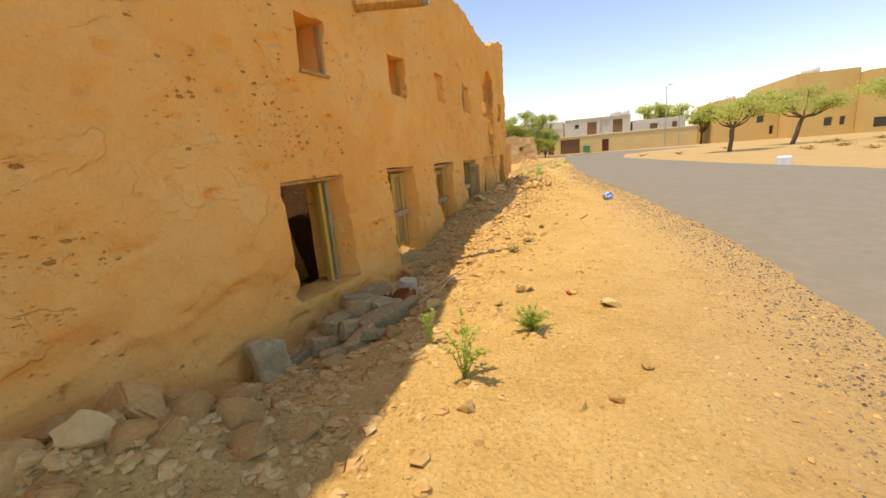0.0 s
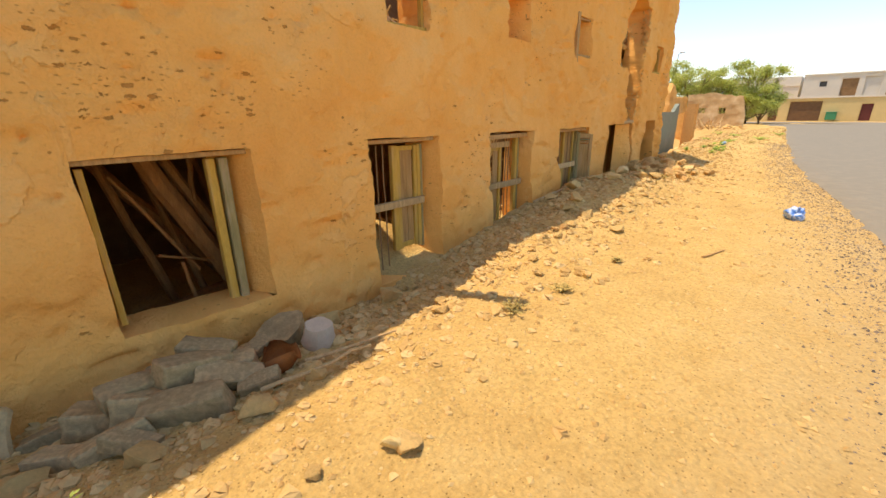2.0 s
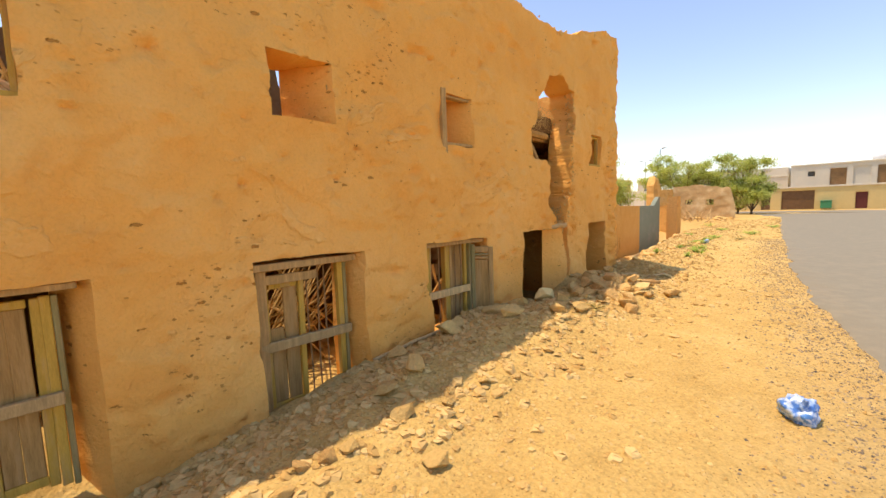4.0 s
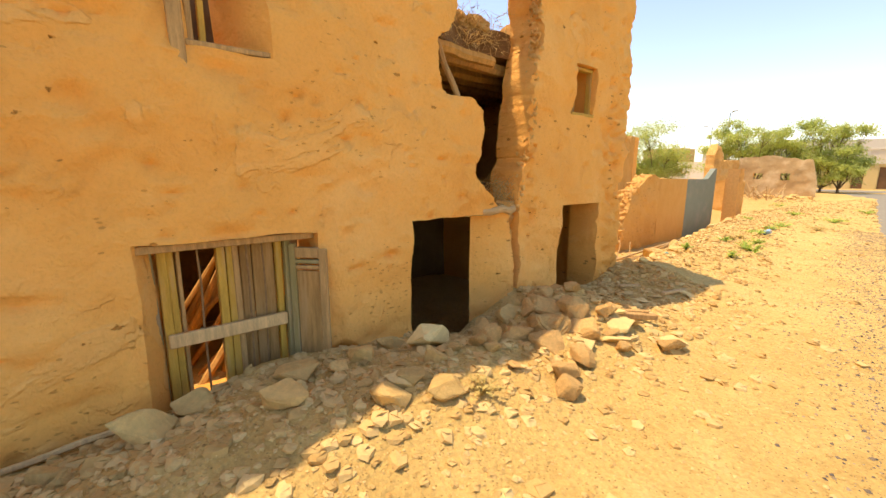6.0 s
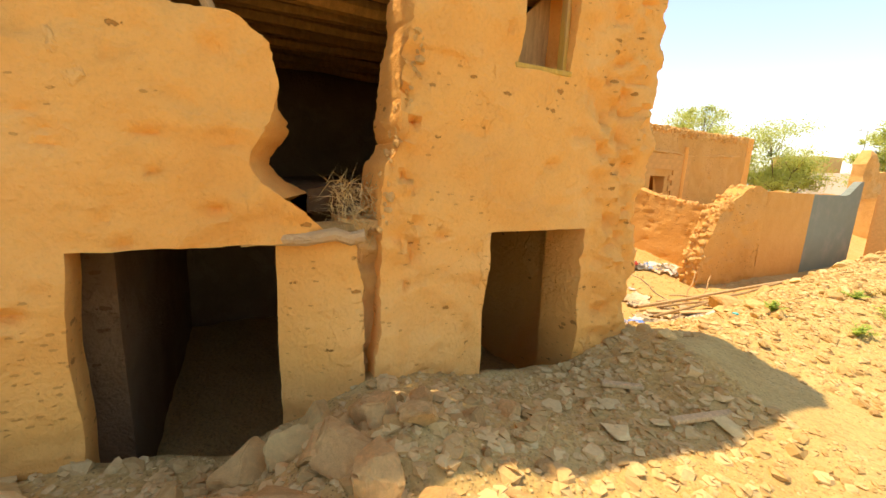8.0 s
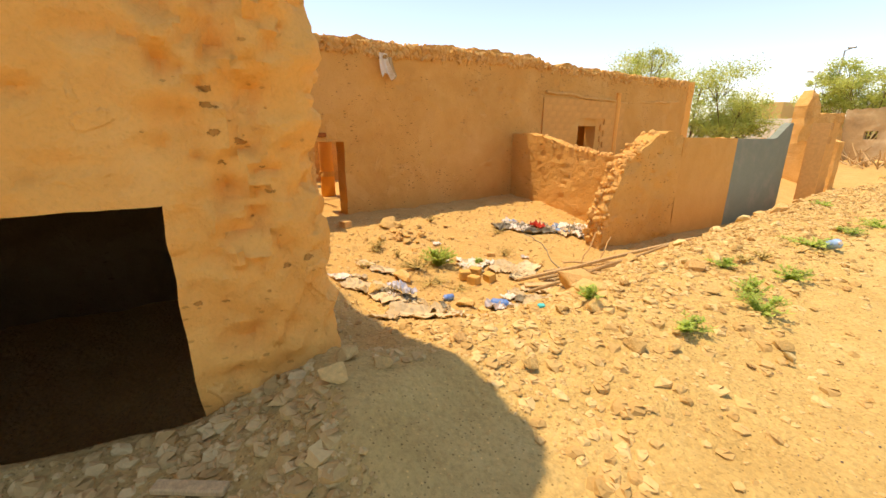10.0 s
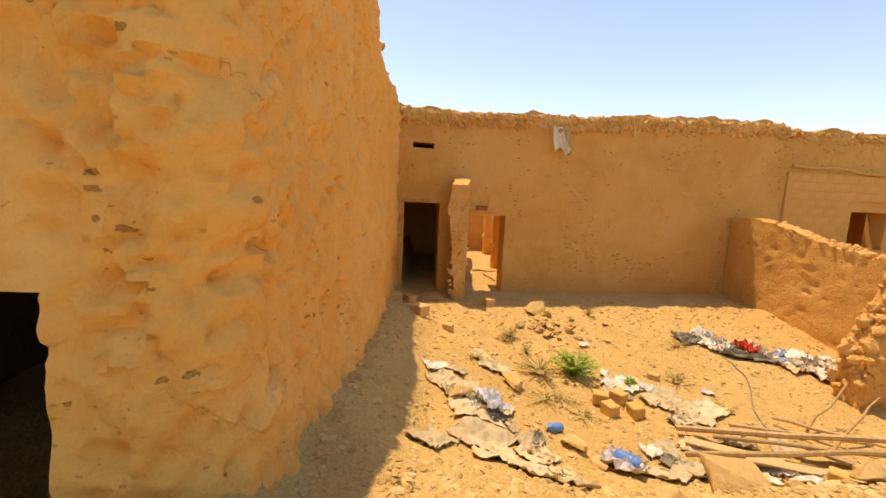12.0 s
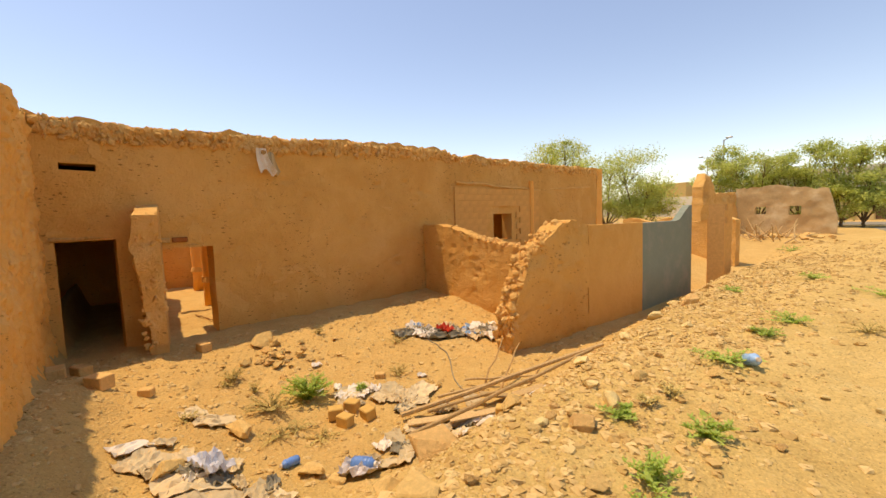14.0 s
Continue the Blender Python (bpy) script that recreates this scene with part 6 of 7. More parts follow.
limb(bm, (0, 0, 0.051), (0.02, 0, 0.19), 0.14, 0.11, 18)
part("drum_body", bm, plain("dusty_plaster", (0.60, 0.48, 0.31), 0.9, 0.12, 8, 0.006), drum)
tub = empty("metal_tub", 0.32, 4.93, gz(0.32, 4.93), "dented grey metal tub tipped by the wall", "tub")
bm = bmesh.new()
limb(bm, (0, 0, 0), (0.0, 0.0, 0.2), 0.17, 0.22, 20)
bm.transform(Matrix.Rotation(radians(20), 4, "X"))
part("tub_body", bm, CONCRETE, tub)


def jar(x, y, r, turn):
    e = empty("clay_jar", x, y, gz(x, y) + r * 0.8, "broken red-brown clay jar lying in the rubble", "jar", "clay jars")
    prof = [(0.25, -1.2), (0.75, -0.9), (1.0, -0.2), (0.95, 0.3), (0.6, 0.8), (0.5, 0.95), (0.6, 1.1), (0.5, 1.08), (0.42, 0.95), (0.52, 0.78), (0.87, 0.28), (0.9, -0.2), (0.66, -0.82), (0.2, -1.1)]
    bm = bmesh.new()
    n, rows = 22, []
    for pr, pz in prof:
        rows.append([bm.verts.new((pr * r * math.cos(2 * math.pi * i / n), pr * r * math.sin(2 * math.pi * i / n), pz * r)) for i in range(n)])
    for a, b in zip(rows, rows[1:]):
        for i in range(n):
            if abs(i - 5) < 4:
                continue
            bm.faces.new((a[i], a[(i + 1) % n], b[(i + 1) % n], b[i]))
    bmesh.ops.recalc_face_normals(bm, faces=bm.faces)
    bm.transform(Matrix.Rotation(radians(turn), 4, "Z") @ Matrix.Rotation(radians(72), 4, "X"))
    part("jar_body", bm, CLAY, e, smooth=True)


jar(0.86, 4.62, 0.12, 150)
jar(0.62, 4.72, 0.1, 20)
for k, (a, b) in enumerate((((1.15, 4.35), (1.35, 5.1)), ((1.0, 4.75), (1.35, 5.35)), ((1.6, 2.95), (1.75, 3.1)))):
    pole("dry_stick", (*a, gz(*a) + 0.05), (*b, gz(*b) + 0.07), 0.016, 0.01, WOOD_GREY, "grey dry stick lying on the rubble", "stick", "loose sticks", 5, 0.015)
pole("dry_stick", (2.8, 8.34, gz(2.8, 8.34) + 0.012), (2.93, 8.7, gz(2.93, 8.7) + 0.012), 0.013, 0.008, WOOD, "short brown stick lying on the verge", "stick", "loose sticks", 3, 0.004)
pole("loose_pipe", (0.1, 9.45, 0.1), (0.13, 10.4, 0.19), 0.02, 0.02, WOOD_GREY, "long weathered stick lying along the wall foot", "stick", "loose sticks", 5, 0.006)


def plank(x, y, z, l, w, t, yaw, pitch, m, label, name="plank"):
    ob = part(name, box_bm(-l / 2, l / 2, -w / 2, w / 2, -t / 2, t / 2, 0.006), m)
    ob.matrix_basis = pose(x, y, z, 0, pitch, yaw)
    return tagged(ob, label, "plank", "loose planks")


plank(1.28, 14.02, gz(1.28, 14.02) + 0.05, 0.55, 0.07, 0.05, 50, 4, WOOD, "split brown beam end lying on the rubble", "beam_end")
plank(1.22, 14.1, gz(1.22, 14.1) + 0.04, 0.4, 0.05, 0.03, 30, -4, WOOD, "split brown beam end lying on the rubble", "beam_end")
plank(1.05, 15.7, gz(1.05, 15.7) + 0.03, 0.5, 0.06, 0.03, 80, 2, WOOD_GREY, "grey board lying in the wall's shade")
plank(0.55, 15.55, gz(0.55, 15.55) + 0.03, 0.3, 0.06, 0.03, 60, 2, WOOD_GREY, "grey board lying in the wall's shade")

# crumpled bag on the verge
bag = empty("plastic_bag", 3.38, 10.72, gz(3.38, 10.72), "crumpled blue and white plastic bag on the verge", "plastic bag")
bm = bmesh.new()
bmesh.ops.create_icosphere(bm, subdivisions=4, radius=0.105)
noise.seed_set(5)
for v in bm.verts:
    v.co += v.co.normalized() * (noise.fractal(v.co * 14, 1.0, 2.0, 4) * 0.035 + abs(noise.noise(v.co * 22)) * 0.03)
    v.co.z = max(v.co.z * 0.9, -0.07) + 0.07
m, nt, b = nodes_of("bag_film", 0.3, 0.5)
col = ramp(nt, tex_noise(nt, coords(nt), 11, 4, 0.6), (0.42, (0.06, 0.20, 0.55)), (0.48, (0.35, 0.52, 0.75)), (0.54, (0.62, 0.70, 0.80)), (0.60, (0.08, 0.26, 0.62)))
nt.links.new(col, b.inputs["Base Color"])
part("bag_film", bm, m, bag, smooth=True)
bm = bmesh.new()
limb(bm, (0.02, -0.06, 0.14), (0.03, -0.08, 0.19), 0.025, 0.012, 8)
part("knot", bm, m, bag)

pk = empty("cigarette_packet", 2.78, 4.52, gz(2.78, 4.52), "small yellow and red cardboard packet on the sand", "packet")
part("box", box_bm(-0.045, 0.045, -0.03, 0.03, 0.0, 0.022, 0.002), plain("yellow_card", (0.65, 0.45, 0.08), 0.6, 0.1, 20, 0.001), pk)
part("band", box_bm(-0.0455, -0.015, -0.0305, 0.0305, 0.001, 0.0225, 0.0), plain("red_card", (0.45, 0.05, 0.03), 0.6, 0.1, 20, 0.001), pk)
pk.rotation_euler = (0.05, 0.03, 0.5)


def bottle(x, y, r, h, m, label, yaw, tip=80):
    e = empty("plastic_bottle", x, y, gz(x, y) + r, label, "bottle", "plastic bottles")
    bm = bmesh.new()
    limb(bm, (0, 0, 0), (0, 0, h * 0.7), r, r, 14, 0, 5)
    limb(bm, (0, 0, h * 0.7), (0, 0, h * 0.9), r, r * 0.35, 14, 0, 3)
    bm.transform(pose(0, 0, 0, tip, 0, yaw))
    part("body", bm, m, e, smooth=True)
    bm = bmesh.new()
    limb(bm, (0, 0, h * 0.9), (0, 0, h), r * 0.36, r * 0.36, 10)
    bm.transform(pose(0, 0, 0, tip, 0, yaw))
    part("cap", bm, PLASTIC_W, e)


PALE_BLUE = plain("pale_blue_plastic", (0.30, 0.50, 0.72), 0.25, 0.15, 9, 0.002, 0.5)
bottle(0.5, 22.2, 0.055, 0.24, PALE_BLUE, "pale blue water bottle lying among weeds", 40, 70)
bottle(-2.25, 19.25, 0.07, 0.3, PLASTIC_B, "crushed blue plastic bottle among the litter", 120)
bottle(-2.6, 18.75, 0.05, 0.22, PLASTIC_B, "crushed blue plastic bottle among the litter", 20)
tagged(part("bottle_cap", limb(bmesh.new(), (0.02, 17.98, gz(0.02, 17.98)), (0.02, 17.98, gz(0.02, 17.98) + 0.03), 0.035, 0.03, 12), plain("turquoise_plastic", (0.05, 0.5, 0.42), 0.4, 0.05, 9, 0.001)),
       "turquoise plastic cap on the bank", "bottle cap")


# ---- litter in the court ----
def sheet(name, x, y, w, l, yaw, mat, label, cat, seed, lift=0.06, curl=0.12, tilt=0.0, n=10):
    """A crumpled, folded sheet with thickness that drapes over the ground."""
    fz = Fuzz(seed)
    vs, fs = [], []
    c, s = math.cos(radians(yaw)), math.sin(radians(yaw))
    for layer in (0, 1):
        for i in range(n + 1):
            for j in range(n + 1):
                u, v = i / n - 0.5, j / n - 0.5
                du, dv = float(fz(u * 3 + 5, v * 3, 1.6, 2)) * 0.25, float(fz(u * 3, v * 3 + 9, 1.6, 2)) * 0.25
                px, py = (u + du * 0.5) * w, (v + dv * 0.5) * l
                X, Y = x + px * c - py * s, y + px * s + py * c
                hz = abs(float(fz(u * 4, v * 4, 1.5, 3))) * curl + lift * 0.4 + tilt * px
                vs.append((X - x, Y - y, float(ground_z(X, Y)) - gz(x, y) + hz + (0.008 if layer else 0)))
    k = (n + 1) ** 2
    for i in range(n):
        for j in range(n):
            a = i * (n + 1) + j
            q = (a, a + n + 1, a + n + 2, a + 1)
            fs.append(tuple(k + t for t in q))
            fs.append(q[::-1])
    for i in range(n):
        for a, b in ((i, i + 1), (n * (n + 1) + i + 1, n * (n + 1) + i), ((i + 1) * (n + 1), i * (n + 1)), (i * (n + 1) + n, (i + 1) * (n + 1) + n)):
            fs.append((a, b, k + b, k + a))
    ob = from_lists(name, vs, fs, mat)
    ob.location = (x, y, gz(x, y))
    return tagged(ob, label, cat, "court litter")


CARD_AT = ((-2.94, 17.68, 0.5, 0.35), (-2.5, 17.75, 0.55, 0.4), (-2.06, 17.79, 0.6, 0.5), (-1.7, 17.3, 0.5, 0.35), (-1.75, 17.85, 0.5, 0.4), (-3.85, 18.15, 0.45, 0.3), (-4.1, 17.95, 0.3, 0.25), (-3.9, 20.05, 0.6, 0.35),
           (-3.6, 20.5, 0.5, 0.35), (-3.3, 20.9, 0.5, 0.35), (-2.6, 21.3, 0.4, 0.25), (-2.4, 20.3, 0.5, 0.2), (-2.2, 20.7, 0.5, 0.25), (-2.45, 19.9, 0.45, 0.22), (-1.9, 20.2, 0.4, 0.25), (-2.1, 19.5, 0.4, 0.25), (-3.1, 17.4, 0.4, 0.3),
           (-1.5, 18.2, 0.45, 0.3), (-1.9, 18.3, 0.4, 0.3))
for k, (x, y, w, l) in enumerate(CARD_AT):
    sheet("cardboard_sheet", x, y, w, l, rs.uniform(0, 180), CARD, "torn sun-bleached cardboard sheet on the court floor", "cardboard", 200 + k, 0.04, 0.075)
for k, (x, y, w, l, m, t) in enumerate(((-5.2, 22.35, 0.6, 0.3, PLASTIC_W, "white"), (-4.75, 23.55, 0.7, 0.4, PLASTIC_W, "white"), (-4.6, 24.0, 0.6, 0.4, PLASTIC_W, "white"), (-5.1, 22.9, 0.6, 0.4, CARD, "tan"),
                                        (-4.35, 23.7, 0.5, 0.3, RAG, "grey"), (-4.9, 22.6, 0.8, 0.25, RAG, "grey"), (-5.4, 22.0, 0.6, 0.25, RAG, "grey"), (-4.6, 23.2, 0.5, 0.35, CARD, "tan"), (-5.6, 22.3, 0.3, 0.3, PLASTIC_W, "white"))):
    sheet("rubbish_sheet", x, y, w, l, rs.uniform(0, 180), m, f"crumpled {t} rubbish sheet heaped in the court", "rubbish", 260 + k, 0.07, 0.16)
for k in range(46):
    t = rs.random()
    band = k % 3
    if band == 0:
        x, y = -3.2 + 1.7 * t + rs.gauss(0, 0.2), 17.5 + 1.2 * t + rs.gauss(0, 0.22)
    elif band == 1:
        x, y = -4.0 + 2.0 * t + rs.gauss(0, 0.15), 20.0 + 1.2 * t + rs.gauss(0, 0.25)
    else:
        x, y = -2.4 + 0.9 * t + rs.gauss(0, 0.2), 19.3 + 2.2 * t + rs.gauss(0, 0.2)
    sheet("cardboard_scrap", x, y, rs.uniform(0.14, 0.36), rs.uniform(0.1, 0.26), rs.uniform(0, 180), rs.choice((CARD, CARD, CARD, RAG, PLASTIC_W)), "small torn scrap of card among the litter", "scrap", 400 + k, 0.04, 0.1, n=6)
for k in range(26):
    t = rs.random()
    sheet("rubbish_scrap", -5.6 + 1.3 * t + rs.gauss(0, 0.15), 21.9 + 2.2 * t + rs.gauss(0, 0.15), rs.uniform(0.15, 0.35), rs.uniform(0.1, 0.25), rs.uniform(0, 180), rs.choice((PLASTIC_W, CARD, RAG, CARD, PALE_BLUE)),
          "crumpled scrap in the rubbish heap", "scrap", 500 + k, 0.06, 0.16, n=6)
sheet("red_plastic_bag", -5.05, 22.75, 0.3, 0.25, 20, plain("red_plastic", (0.55, 0.05, 0.02), 0.4, 0.2, 9, 0.002), "torn red plastic bag on the rubbish", "plastic bag", 290, 0.25, 0.2)
sheet("clear_plastic_bag", -2.62, 17.95, 0.3, 0.28, 20, plain("milky_plastic", (0.62, 0.62, 0.62), 0.25, 0.12, 9, 0.003, 0.5), "milky plastic bag caught among cardboard", "plastic bag", 291, 0.25, 0.25)
sheet("clear_plastic_bag", -2.1, 19.25, 0.4, 0.3, 50, plain("clear_wrap", (0.55, 0.50, 0.45), 0.2, 0.15, 9, 0.003, 0.5), "clear plastic wrap among the litter", "plastic bag", 292, 0.1, 0.2)
for k, (x, y) in enumerate(((-4.3, 19.6), (-4.2, 19.9), (-3.75, 21.2), (-5.1, 19.9))):
    sheet("paper_scrap", x, y, 0.16, 0.12, rs.uniform(0, 180), PLASTIC_W, "small white paper scrap on the sand", "paper", 300 + k, 0.03, 0.08, n=5)


def cube_block(x, y, w, l, h, yaw, m, label, name, z=0.0, tilt=0):
    ob = part(name, box_bm(-w / 2, w / 2, -l / 2, l / 2, 0, h, 0.012), m)
    ob.matrix_basis = pose(x, y, gz(x, y) - 0.015 + z, tilt, 0, yaw)
    return tagged(ob, label, "block", "loose blocks")


for x, y, yaw, t in ((-3.22, 19.58, 20, 0), (-3.46, 19.55, 70, 0), (-3.23, 19.93, 5, 8), (-3.52, 19.82, 35, 0)):
    cube_block(x, y, 0.2, 0.16, 0.16, yaw, BRICK, "yellow brick block lying on the court floor", "brick_block", 0, t)
for x, y, w, yaw in ((-6.68, 18.4, 0.26, 15), (-6.35, 16.75, 0.26, 30), (-6.1, 16.5, 0.3, 5), (-5.45, 17.0, 0.3, 40), (-5.03, 17.5, 0.18, 60), (-1.6, 21.2, 0.2, 10), (-1.5, 20.85, 0.2, 40), (-4.1, 20.6, 0.16, 50)):
    cube_block(x, y, w, w * 0.7, w * 0.65, yaw, ROCK_RED if x < -4 else BRICK, "squared tan stone block lying in the court", "stone_block")
# poles and boards on the bank of the court
for a, b, r in (((-2.8, 20.2), (-1.45, 22.9), 0.035), ((-2.3, 20.0), (-1.3, 22.4), 0.03), ((-2.6, 20.5), (-1.9, 21.9), 0.025), ((-3.1, 21.6), (-2.2, 22.3), 0.02), ((-2.9, 20.9), (-2.5, 22.2), 0.022)):
    pole("long_pole", (*a, gz(*a) + 0.09), (*b, gz(*b) + 0.12), r, r * 0.8, WOOD_GREY, "long grey pole lying over the rubbish", "pole", "poles in the court", 6, 0.012)
for a, zt, b in (((-2.75, 21.6), 0.55, (-3.2, 22.6)), ((-2.5, 21.8), 0.5, (-2.9, 22.7)), ((-2.2, 22.1), 0.3, (-2.3, 22.8))):
    pole("dry_branch", (*a, gz(*a)), (*b, gz(*b) + zt), 0.018, 0.01, WOOD, "crooked dry branch sticking up from the litter", "branch", "poles in the court", 5, 0.03)
for x, y, l, yaw in ((-2.35, 20.55, 0.9, 62), (-2.0, 20.9, 0.8, 66), (-2.2, 21.5, 0.6, 50), (-1.75, 21.6, 0.5, 75)):
    plank(x, y, gz(x, y) + 0.08, l, 0.14, 0.025, yaw, rs.uniform(-6, 6), WOOD_GREY, "weathered grey board among the court litter")
# cord across the court
cu = bpy.data.curves.new("cord", "CURVE")
cu.dimensions, cu.bevel_depth = "3D", 0.009
sp = cu.splines.new("POLY")
pts = [(-4.95 + 1.95 * t, 22.2 - 0.6 * t + 0.15 * math.sin(t * 5)) for t in (k / 14 for k in range(15))]
sp.points.add(len(pts) - 1)
for p, (x, y) in zip(sp.points, pts):
    p.co = (x, y, gz(x, y) + 0.02, 1)
cu.materials.append(RAG)
tagged(new("cord", cu), "thin dark cord lying across the court", "cord")

# cloth on the spout of the court wall
sp_e = empty("rain_spout", on_back(19.9), 19.9, 3.36, "short wooden rain spout in the court wall", "rain spout")
part("spout", limb(bmesh.new(), (-0.3, 0, 0.02), (0.35, 0.02, -0.02), 0.06, 0.05, 9), WOOD_DARK, sp_e)
vs, fs = [], []
for layer in (0, 1):
    for i in range(9):
        for j in range(13):
            u, v = i / 8 - 0.5, j / 12
            w = 0.16 + 0.1 * v
            vs.append((0.03 * math.sin(u * 11 + v * 2) + 0.03 + 0.01 * layer, u * w * 1.3 + 0.14 * v * v, -v * (0.52 + 0.08 * math.sin(u * 7))))
for i in range(8):
    for j in range(12):
        a = i * 13 + j
        fs.append((a, a + 13, a + 14, a + 1))
        fs.append((117 + a + 1, 117 + a + 14, 117 + a + 13, 117 + a))
cl = from_lists("hanging_cloth", vs, fs, PLASTIC_W, smooth=True)
cl.location = (on_back(19.9) + 0.24, 19.88, 3.43)
tagged(cl, "dirty white rag hanging from the rain spout", "cloth")
cl2 = from_lists("hanging_cloth", [(x * 0.8, y * 0.6, z * 0.85) for x, y, z in vs], fs, CARD, smooth=True)
cl2.location = (on_back(20.15) + 0.1, 20.12, 3.38)
tagged(cl2, "tan rag hanging flat on the court wall", "cloth")
# timbers let into the long wall, and over the doors
for a, b, z0, z1 in ((26.1, 30.2, 2.92, 2.78), (30.5, 35.3, 2.74, 2.98)):
    pole("wall_timber", (on_back(a) + 0.02, a, z0), (on_back(b) + 0.02, b, z1), 0.045, 0.04, MUD_RAW, "crooked mud-smeared timber let into the court wall", "beam", "wall timbers", 8, 0.05)
pole("wall_post", (on_back(30.35) + 0.03, 30.35, 0.5), (on_back(30.35) + 0.03, 30.35, 3.1), 0.11, 0.10, MUD, "plastered post on the court wall", "post")
pole("log_head", (on_back(17.75) - 0.03, 17.75, 1.42), (on_back(18.9) - 0.03, 18.9, 1.42), 0.045, 0.045, POLE, "log head of the court doorway", "beam", "wall timbers")
pole("log_head", (on_back(16.4) - 0.03, 16.4, 1.64), (on_back(17.35) - 0.03, 17.35, 1.64), 0.04, 0.04, POLE, "log head of the dark doorway", "beam", "wall timbers")
for k, yy in enumerate((17.95, 18.25)):
    cube_block(on_back(yy) - 0.06, yy, 0.3, 0.26, 0.1, 6, CLAY if k else ROCK_RED, "flat red brick set above the doorway", "lintel_brick", 1.5 - gz(on_back(yy) - 0.06, yy))
pole("dry_branch", (-9.6, 18.6, gz(-9.6, 18.6) + 0.03), (-8.9, 18.85, gz(-8.9, 18.85) + 0.05), 0.02, 0.015, WOOD_DARK, "dark stick on the inner court floor", "branch")


# ---- plants ----
def weed(x, y, r, h, seed, mat, label, stems=16, leaves=22, leaf=0.03, upright=0.5):
    rnd = random.Random(seed)
    e = empty("weed", x, y, gz(x, y), label, "plant", "desert weeds")
    bm = bmesh.new()
    vs, fs = [], []
    for _ in range(stems):
        a = rnd.uniform(0, 6.28)
        out = r * rnd.uniform(0.25, 1.0)
        top = Vector((math.cos(a) * out, math.sin(a) * out, h * rnd.uniform(0.5, 1.0) * (1.1 - upright * out / r)))
        mid = Vector((top.x * 0.4, top.y * 0.4, top.z * 0.62))
        limb(bm, (0, 0, -0.02), mid, 0.004, 0.003, 4)
        limb(bm, mid, top, 0.003, 0.0015, 4)
        for k in range(leaves):
            t = rnd.random() ** 0.7
            p = mid * (2 * t) if t < 0.5 else mid.lerp(top, 2 * t - 1)
            q = rnd.uniform(0, 6.28)
            d = Vector((math.cos(q), math.sin(q), rnd.uniform(0.0, 0.9))).normalized() * leaf * rnd.uniform(0.6, 1.5)
            w = d.cross(Vector((0, 0, 1))).normalized() * leaf * 0.26
            n = len(vs)
            vs += [p, p + d * 0.5 + w, p + d, p + d * 0.5 - w]
            fs.append((n, n + 1, n + 2, n + 3))
    part("stalk", bm, mat, e)
    from_lists("foliage", vs, fs, mat, e)


GREEN_TEXT, DRY_TEXT = "low green desert weed on sandy ground", "dry straw-yellow weed tuft on sandy ground"
weed(2.5, 3.66, 0.2, 0.24, 1, LEAF, "bushy small green weed on the sand", 30, 40, 0.024)
weed(2.14, 2.86, 0.2, 0.5, 2, LEAF, "tall straggly green weed on the sand", 9, 34, 0.035, 0.2)
weed(-4.14, 19.4, 0.4, 0.46, 4, LEAF, "dense bright green bush among the court litter", 70, 36, 0.045)
weed(-4.0, 18.85, 0.42, 0.26, 5, LEAF_DRY, "dry straw-yellow weed tuft beside the green bush", 44, 26, 0.03)
weed(-5.2, 18.6, 0.25, 0.24, 6, LEAF_DRY, "dry straw-yellow weed tuft on the court floor", 30, 22, 0.028)
weed(1.7, 3.36, 0.1, 0.4, 3, LEAF, "tall straggly green weed on the sand", 5, 26, 0.03, 0.1)
for k, (x, y, r, h) in enumerate(((0.95, 19.45, 0.32, 0.2), (0.82, 18.62, 0.17, 0.15), (0.37, 22.1, 0.4, 0.15), (0.25, 20.3, 0.18, 0.12), (0.75, 20.5, 0.22, 0.16), (0.24, 18.3, 0.12, 0.2),
                                  (0.73, 19.75, 0.16, 0.22), (0.46, 24.2, 0.4, 0.15), (1.04, 27.5, 0.5, 0.18), (-0.1, 28.5, 0.35, 0.16), (0.36, 23.4, 0.25, 0.12), (-2.5, 38.7, 0.6, 0.3), (-0.9, 26.5, 0.3, 0.14), (1.3, 33.0, 0.5, 0.2), (-3.9, 20.15, 0.1, 0.14))):
    weed(x, y, r, h, 20 + k, LEAF, GREEN_TEXT, 20, 24, 0.028 + r * 0.03)
for k, (x, y, r, h) in enumerate(((-3.3, 18.75, 0.35, 0.12), (-3.97, 17.86, 0.2, 0.12), (-4.69, 18.8, 0.2, 0.18), (-4.0, 20.9, 0.3, 0.22), (-3.4, 19.0, 0.3, 0.1), (-3.1, 19.2, 0.3, 0.1), (0.31, 20.6, 0.12, 0.1), (-5.1, 18.5, 0.2, 0.1),
                                  (0.35, 20.9, 0.14, 0.16), (1.1, 24.5, 0.35, 0.14), (2.05, 6.72, 0.14, 0.07), (1.95, 6.1, 0.16, 0.1), (1.35, 12.0, 0.2, 0.08), (2.15, 7.7, 0.07, 0.06), (-5.2, 21.6, 0.4, 0.14), (-6.3, 20.4, 0.2, 0.2))):
    weed(x, y, r, h, 60 + k, LEAF_DRY, DRY_TEXT, 22, 20, 0.022)
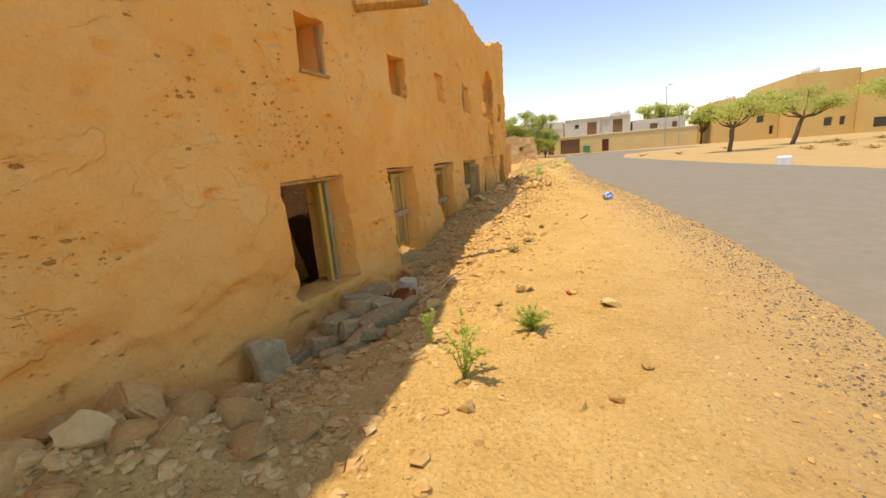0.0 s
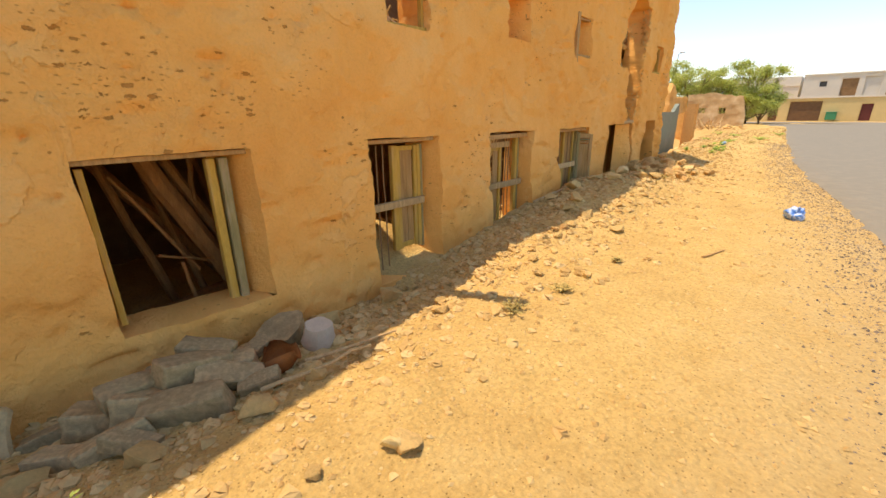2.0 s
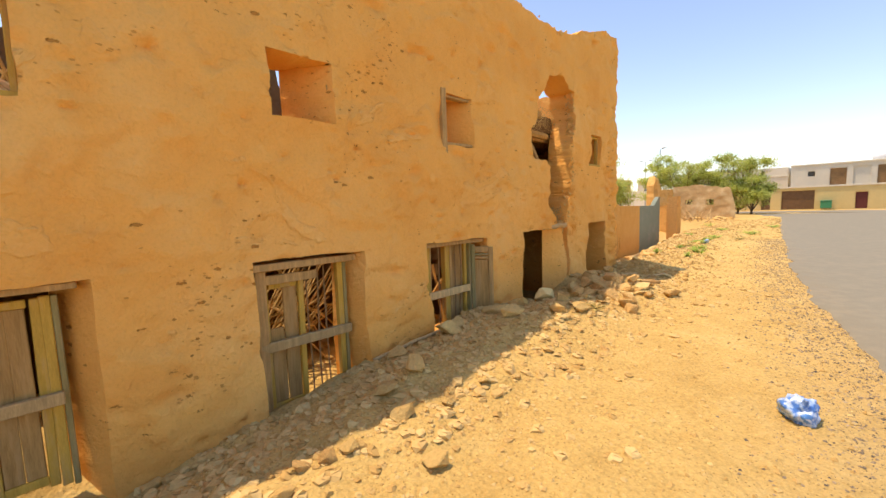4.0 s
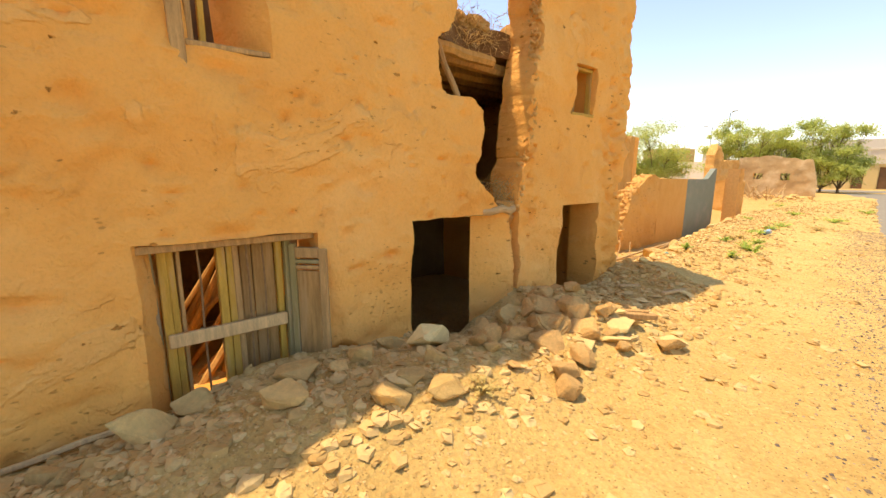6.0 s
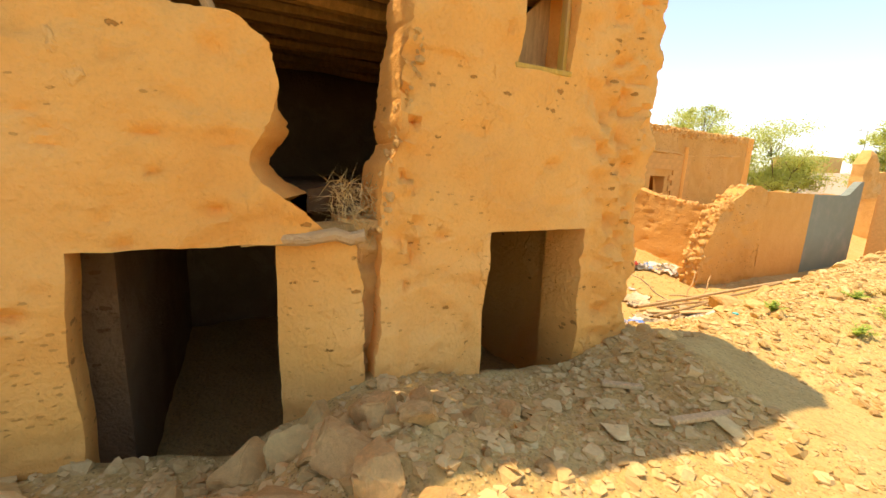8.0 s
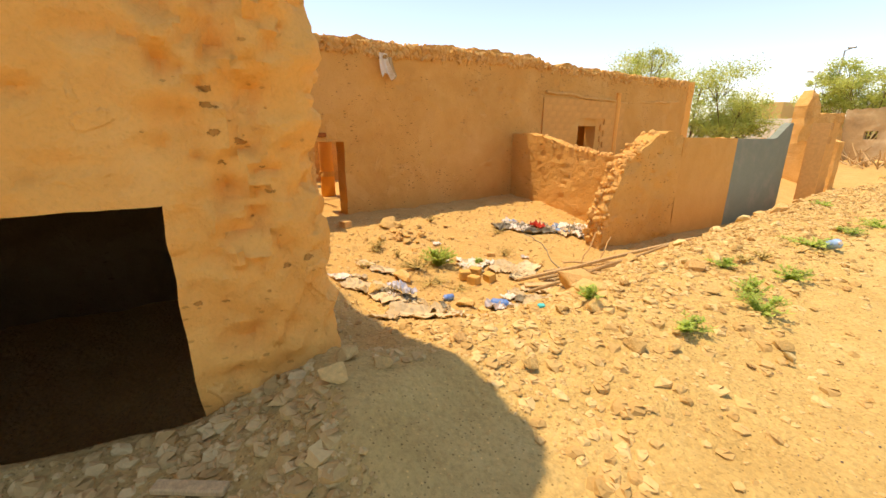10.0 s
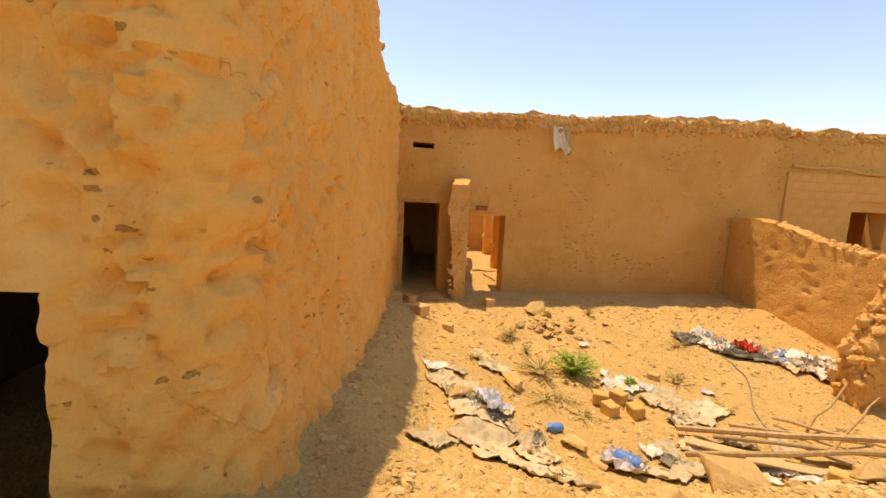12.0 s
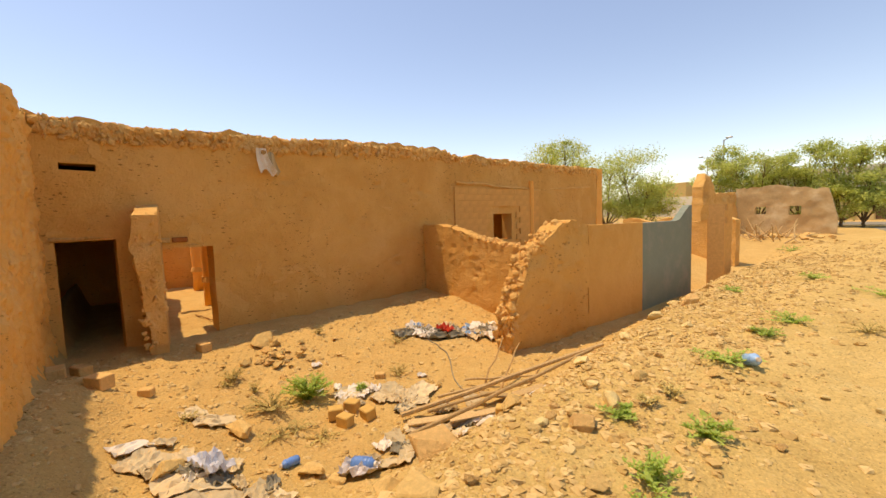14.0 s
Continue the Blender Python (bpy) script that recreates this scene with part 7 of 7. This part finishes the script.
for k in range(26):
    x, y = rs.uniform(6, 26), rs.uniform(17, 40)
    if x > EDGE_R(y) + 1.0:
        weed(x, y, 0.6, 0.2, 90 + k, LEAF_DRY, "sparse dry yellow grass tuft beyond the road", 14, 14, 0.09)


def straw_heap(x0, x1, y0, y1, z0, z1, n, seed, label):
    rnd = np.random.RandomState(seed)
    vs, fs = [], []
    for k in range(n):
        p = Vector((rnd.uniform(x0, x1), rnd.uniform(y0, y1), rnd.uniform(z0, z1)))
        d = Vector((rnd.normal(0.2, 0.5), rnd.normal(0, 0.7), rnd.normal(-0.2, 0.6))).normalized() * rnd.uniform(0.06, 0.2)
        w = d.orthogonal().normalized() * 0.003
        u = d.cross(w).normalized() * 0.003
        i = len(vs)
        vs += [p + w, p - w + u, p - u, p + d]
        fs += [(i, i + 1, i + 3), (i + 1, i + 2, i + 3), (i + 2, i, i + 3)]
    return tagged(from_lists("straw", vs, fs, STRAW), label, "straw", "", "stuff")


straw_heap(-0.38, -0.06, 13.6, 13.88, 1.28, 1.6, 320, 1, "dry straw spilling from the broken wall")
straw_heap(-0.9, -0.2, 12.8, 13.9, 3.0, 3.35, 900, 2, "dry straw and twigs hanging from the broken roof")
for k in range(22):
    stone("clod", rs.uniform(-1.4, -0.45), rs.uniform(12.6, 14.2), rs.uniform(0.12, 0.34), 0.2, 3.2 + rs.uniform(0, 0.15))
for k in range(16):
    stone(rs.choice(("clod", "rock")), rs.uniform(-1.3, -0.55), rs.uniform(6.3, 11.4), rs.uniform(0.12, 0.3), 0.2)

# ---- beyond ----
for k in range(46):
    x, y = -4.6 + rs.gauss(0, 0.9), 42.6 + rs.gauss(0, 0.8)
    a = rs.uniform(0, 6.28)
    pole("heap_branch", (x, y, gz(x, y) + rs.uniform(0.0, 0.03)), (x + math.cos(a) * rs.uniform(0.4, 1.0), y + math.sin(a) * 0.5, gz(x, y) + rs.uniform(0.2, 0.95)), 0.035, 0.02, WOOD_GREY,
         "grey branch in a heap before the ruin", "branch", "branch heap", 3, 0.03)
for k in range(30):
    stone(rs.choice(("rock", "clod")), -4.4 + rs.gauss(0, 1.4), 43.6 + rs.gauss(0, 1.0), rs.uniform(0.2, 0.5))
wb = empty("white_block", 9.35, 18.0, gz(9.35, 18.0), "white painted concrete block beside the road", "block")
part("block_body", box_bm(-0.2, 0.2, -0.16, 0.16, -0.05, 0.3, 0.05), WHITE, wb)
bn = empty("rubbish_bin", 2.6, 73.4, 0.1, "green wheeled rubbish bin by the compound wall", "rubbish bin")
GREEN = plain("green_plastic", (0.04, 0.22, 0.10), 0.5, 0.1, 4, 0.001)
part("bin_body", box_bm(-0.5, 0.5, -0.4, 0.4, 0.12, 0.95, 0.05), GREEN, bn)
part("lid", box_bm(-0.54, 0.54, -0.44, 0.44, 0.955, 1.05, 0.04), GREEN, bn)
for k in (-0.35, 0.35):
    part("wheel", limb(bmesh.new(), (k - 0.03, -0.2, 0.08), (k + 0.03, -0.2, 0.08), 0.09, 0.09, 10), RAG, bn)
pb = empty("purple_cabinet", 40.2, 65.5, 0.0, "small purple utility cabinet at the villa wall", "cabinet")
part("cabinet_body", box_bm(-0.5, 0.5, -0.2, 0.2, 0, 0.8, 0.02), plain("purple_paint", (0.22, 0.10, 0.35), 0.6, 0.1, 3, 0.001), pb)
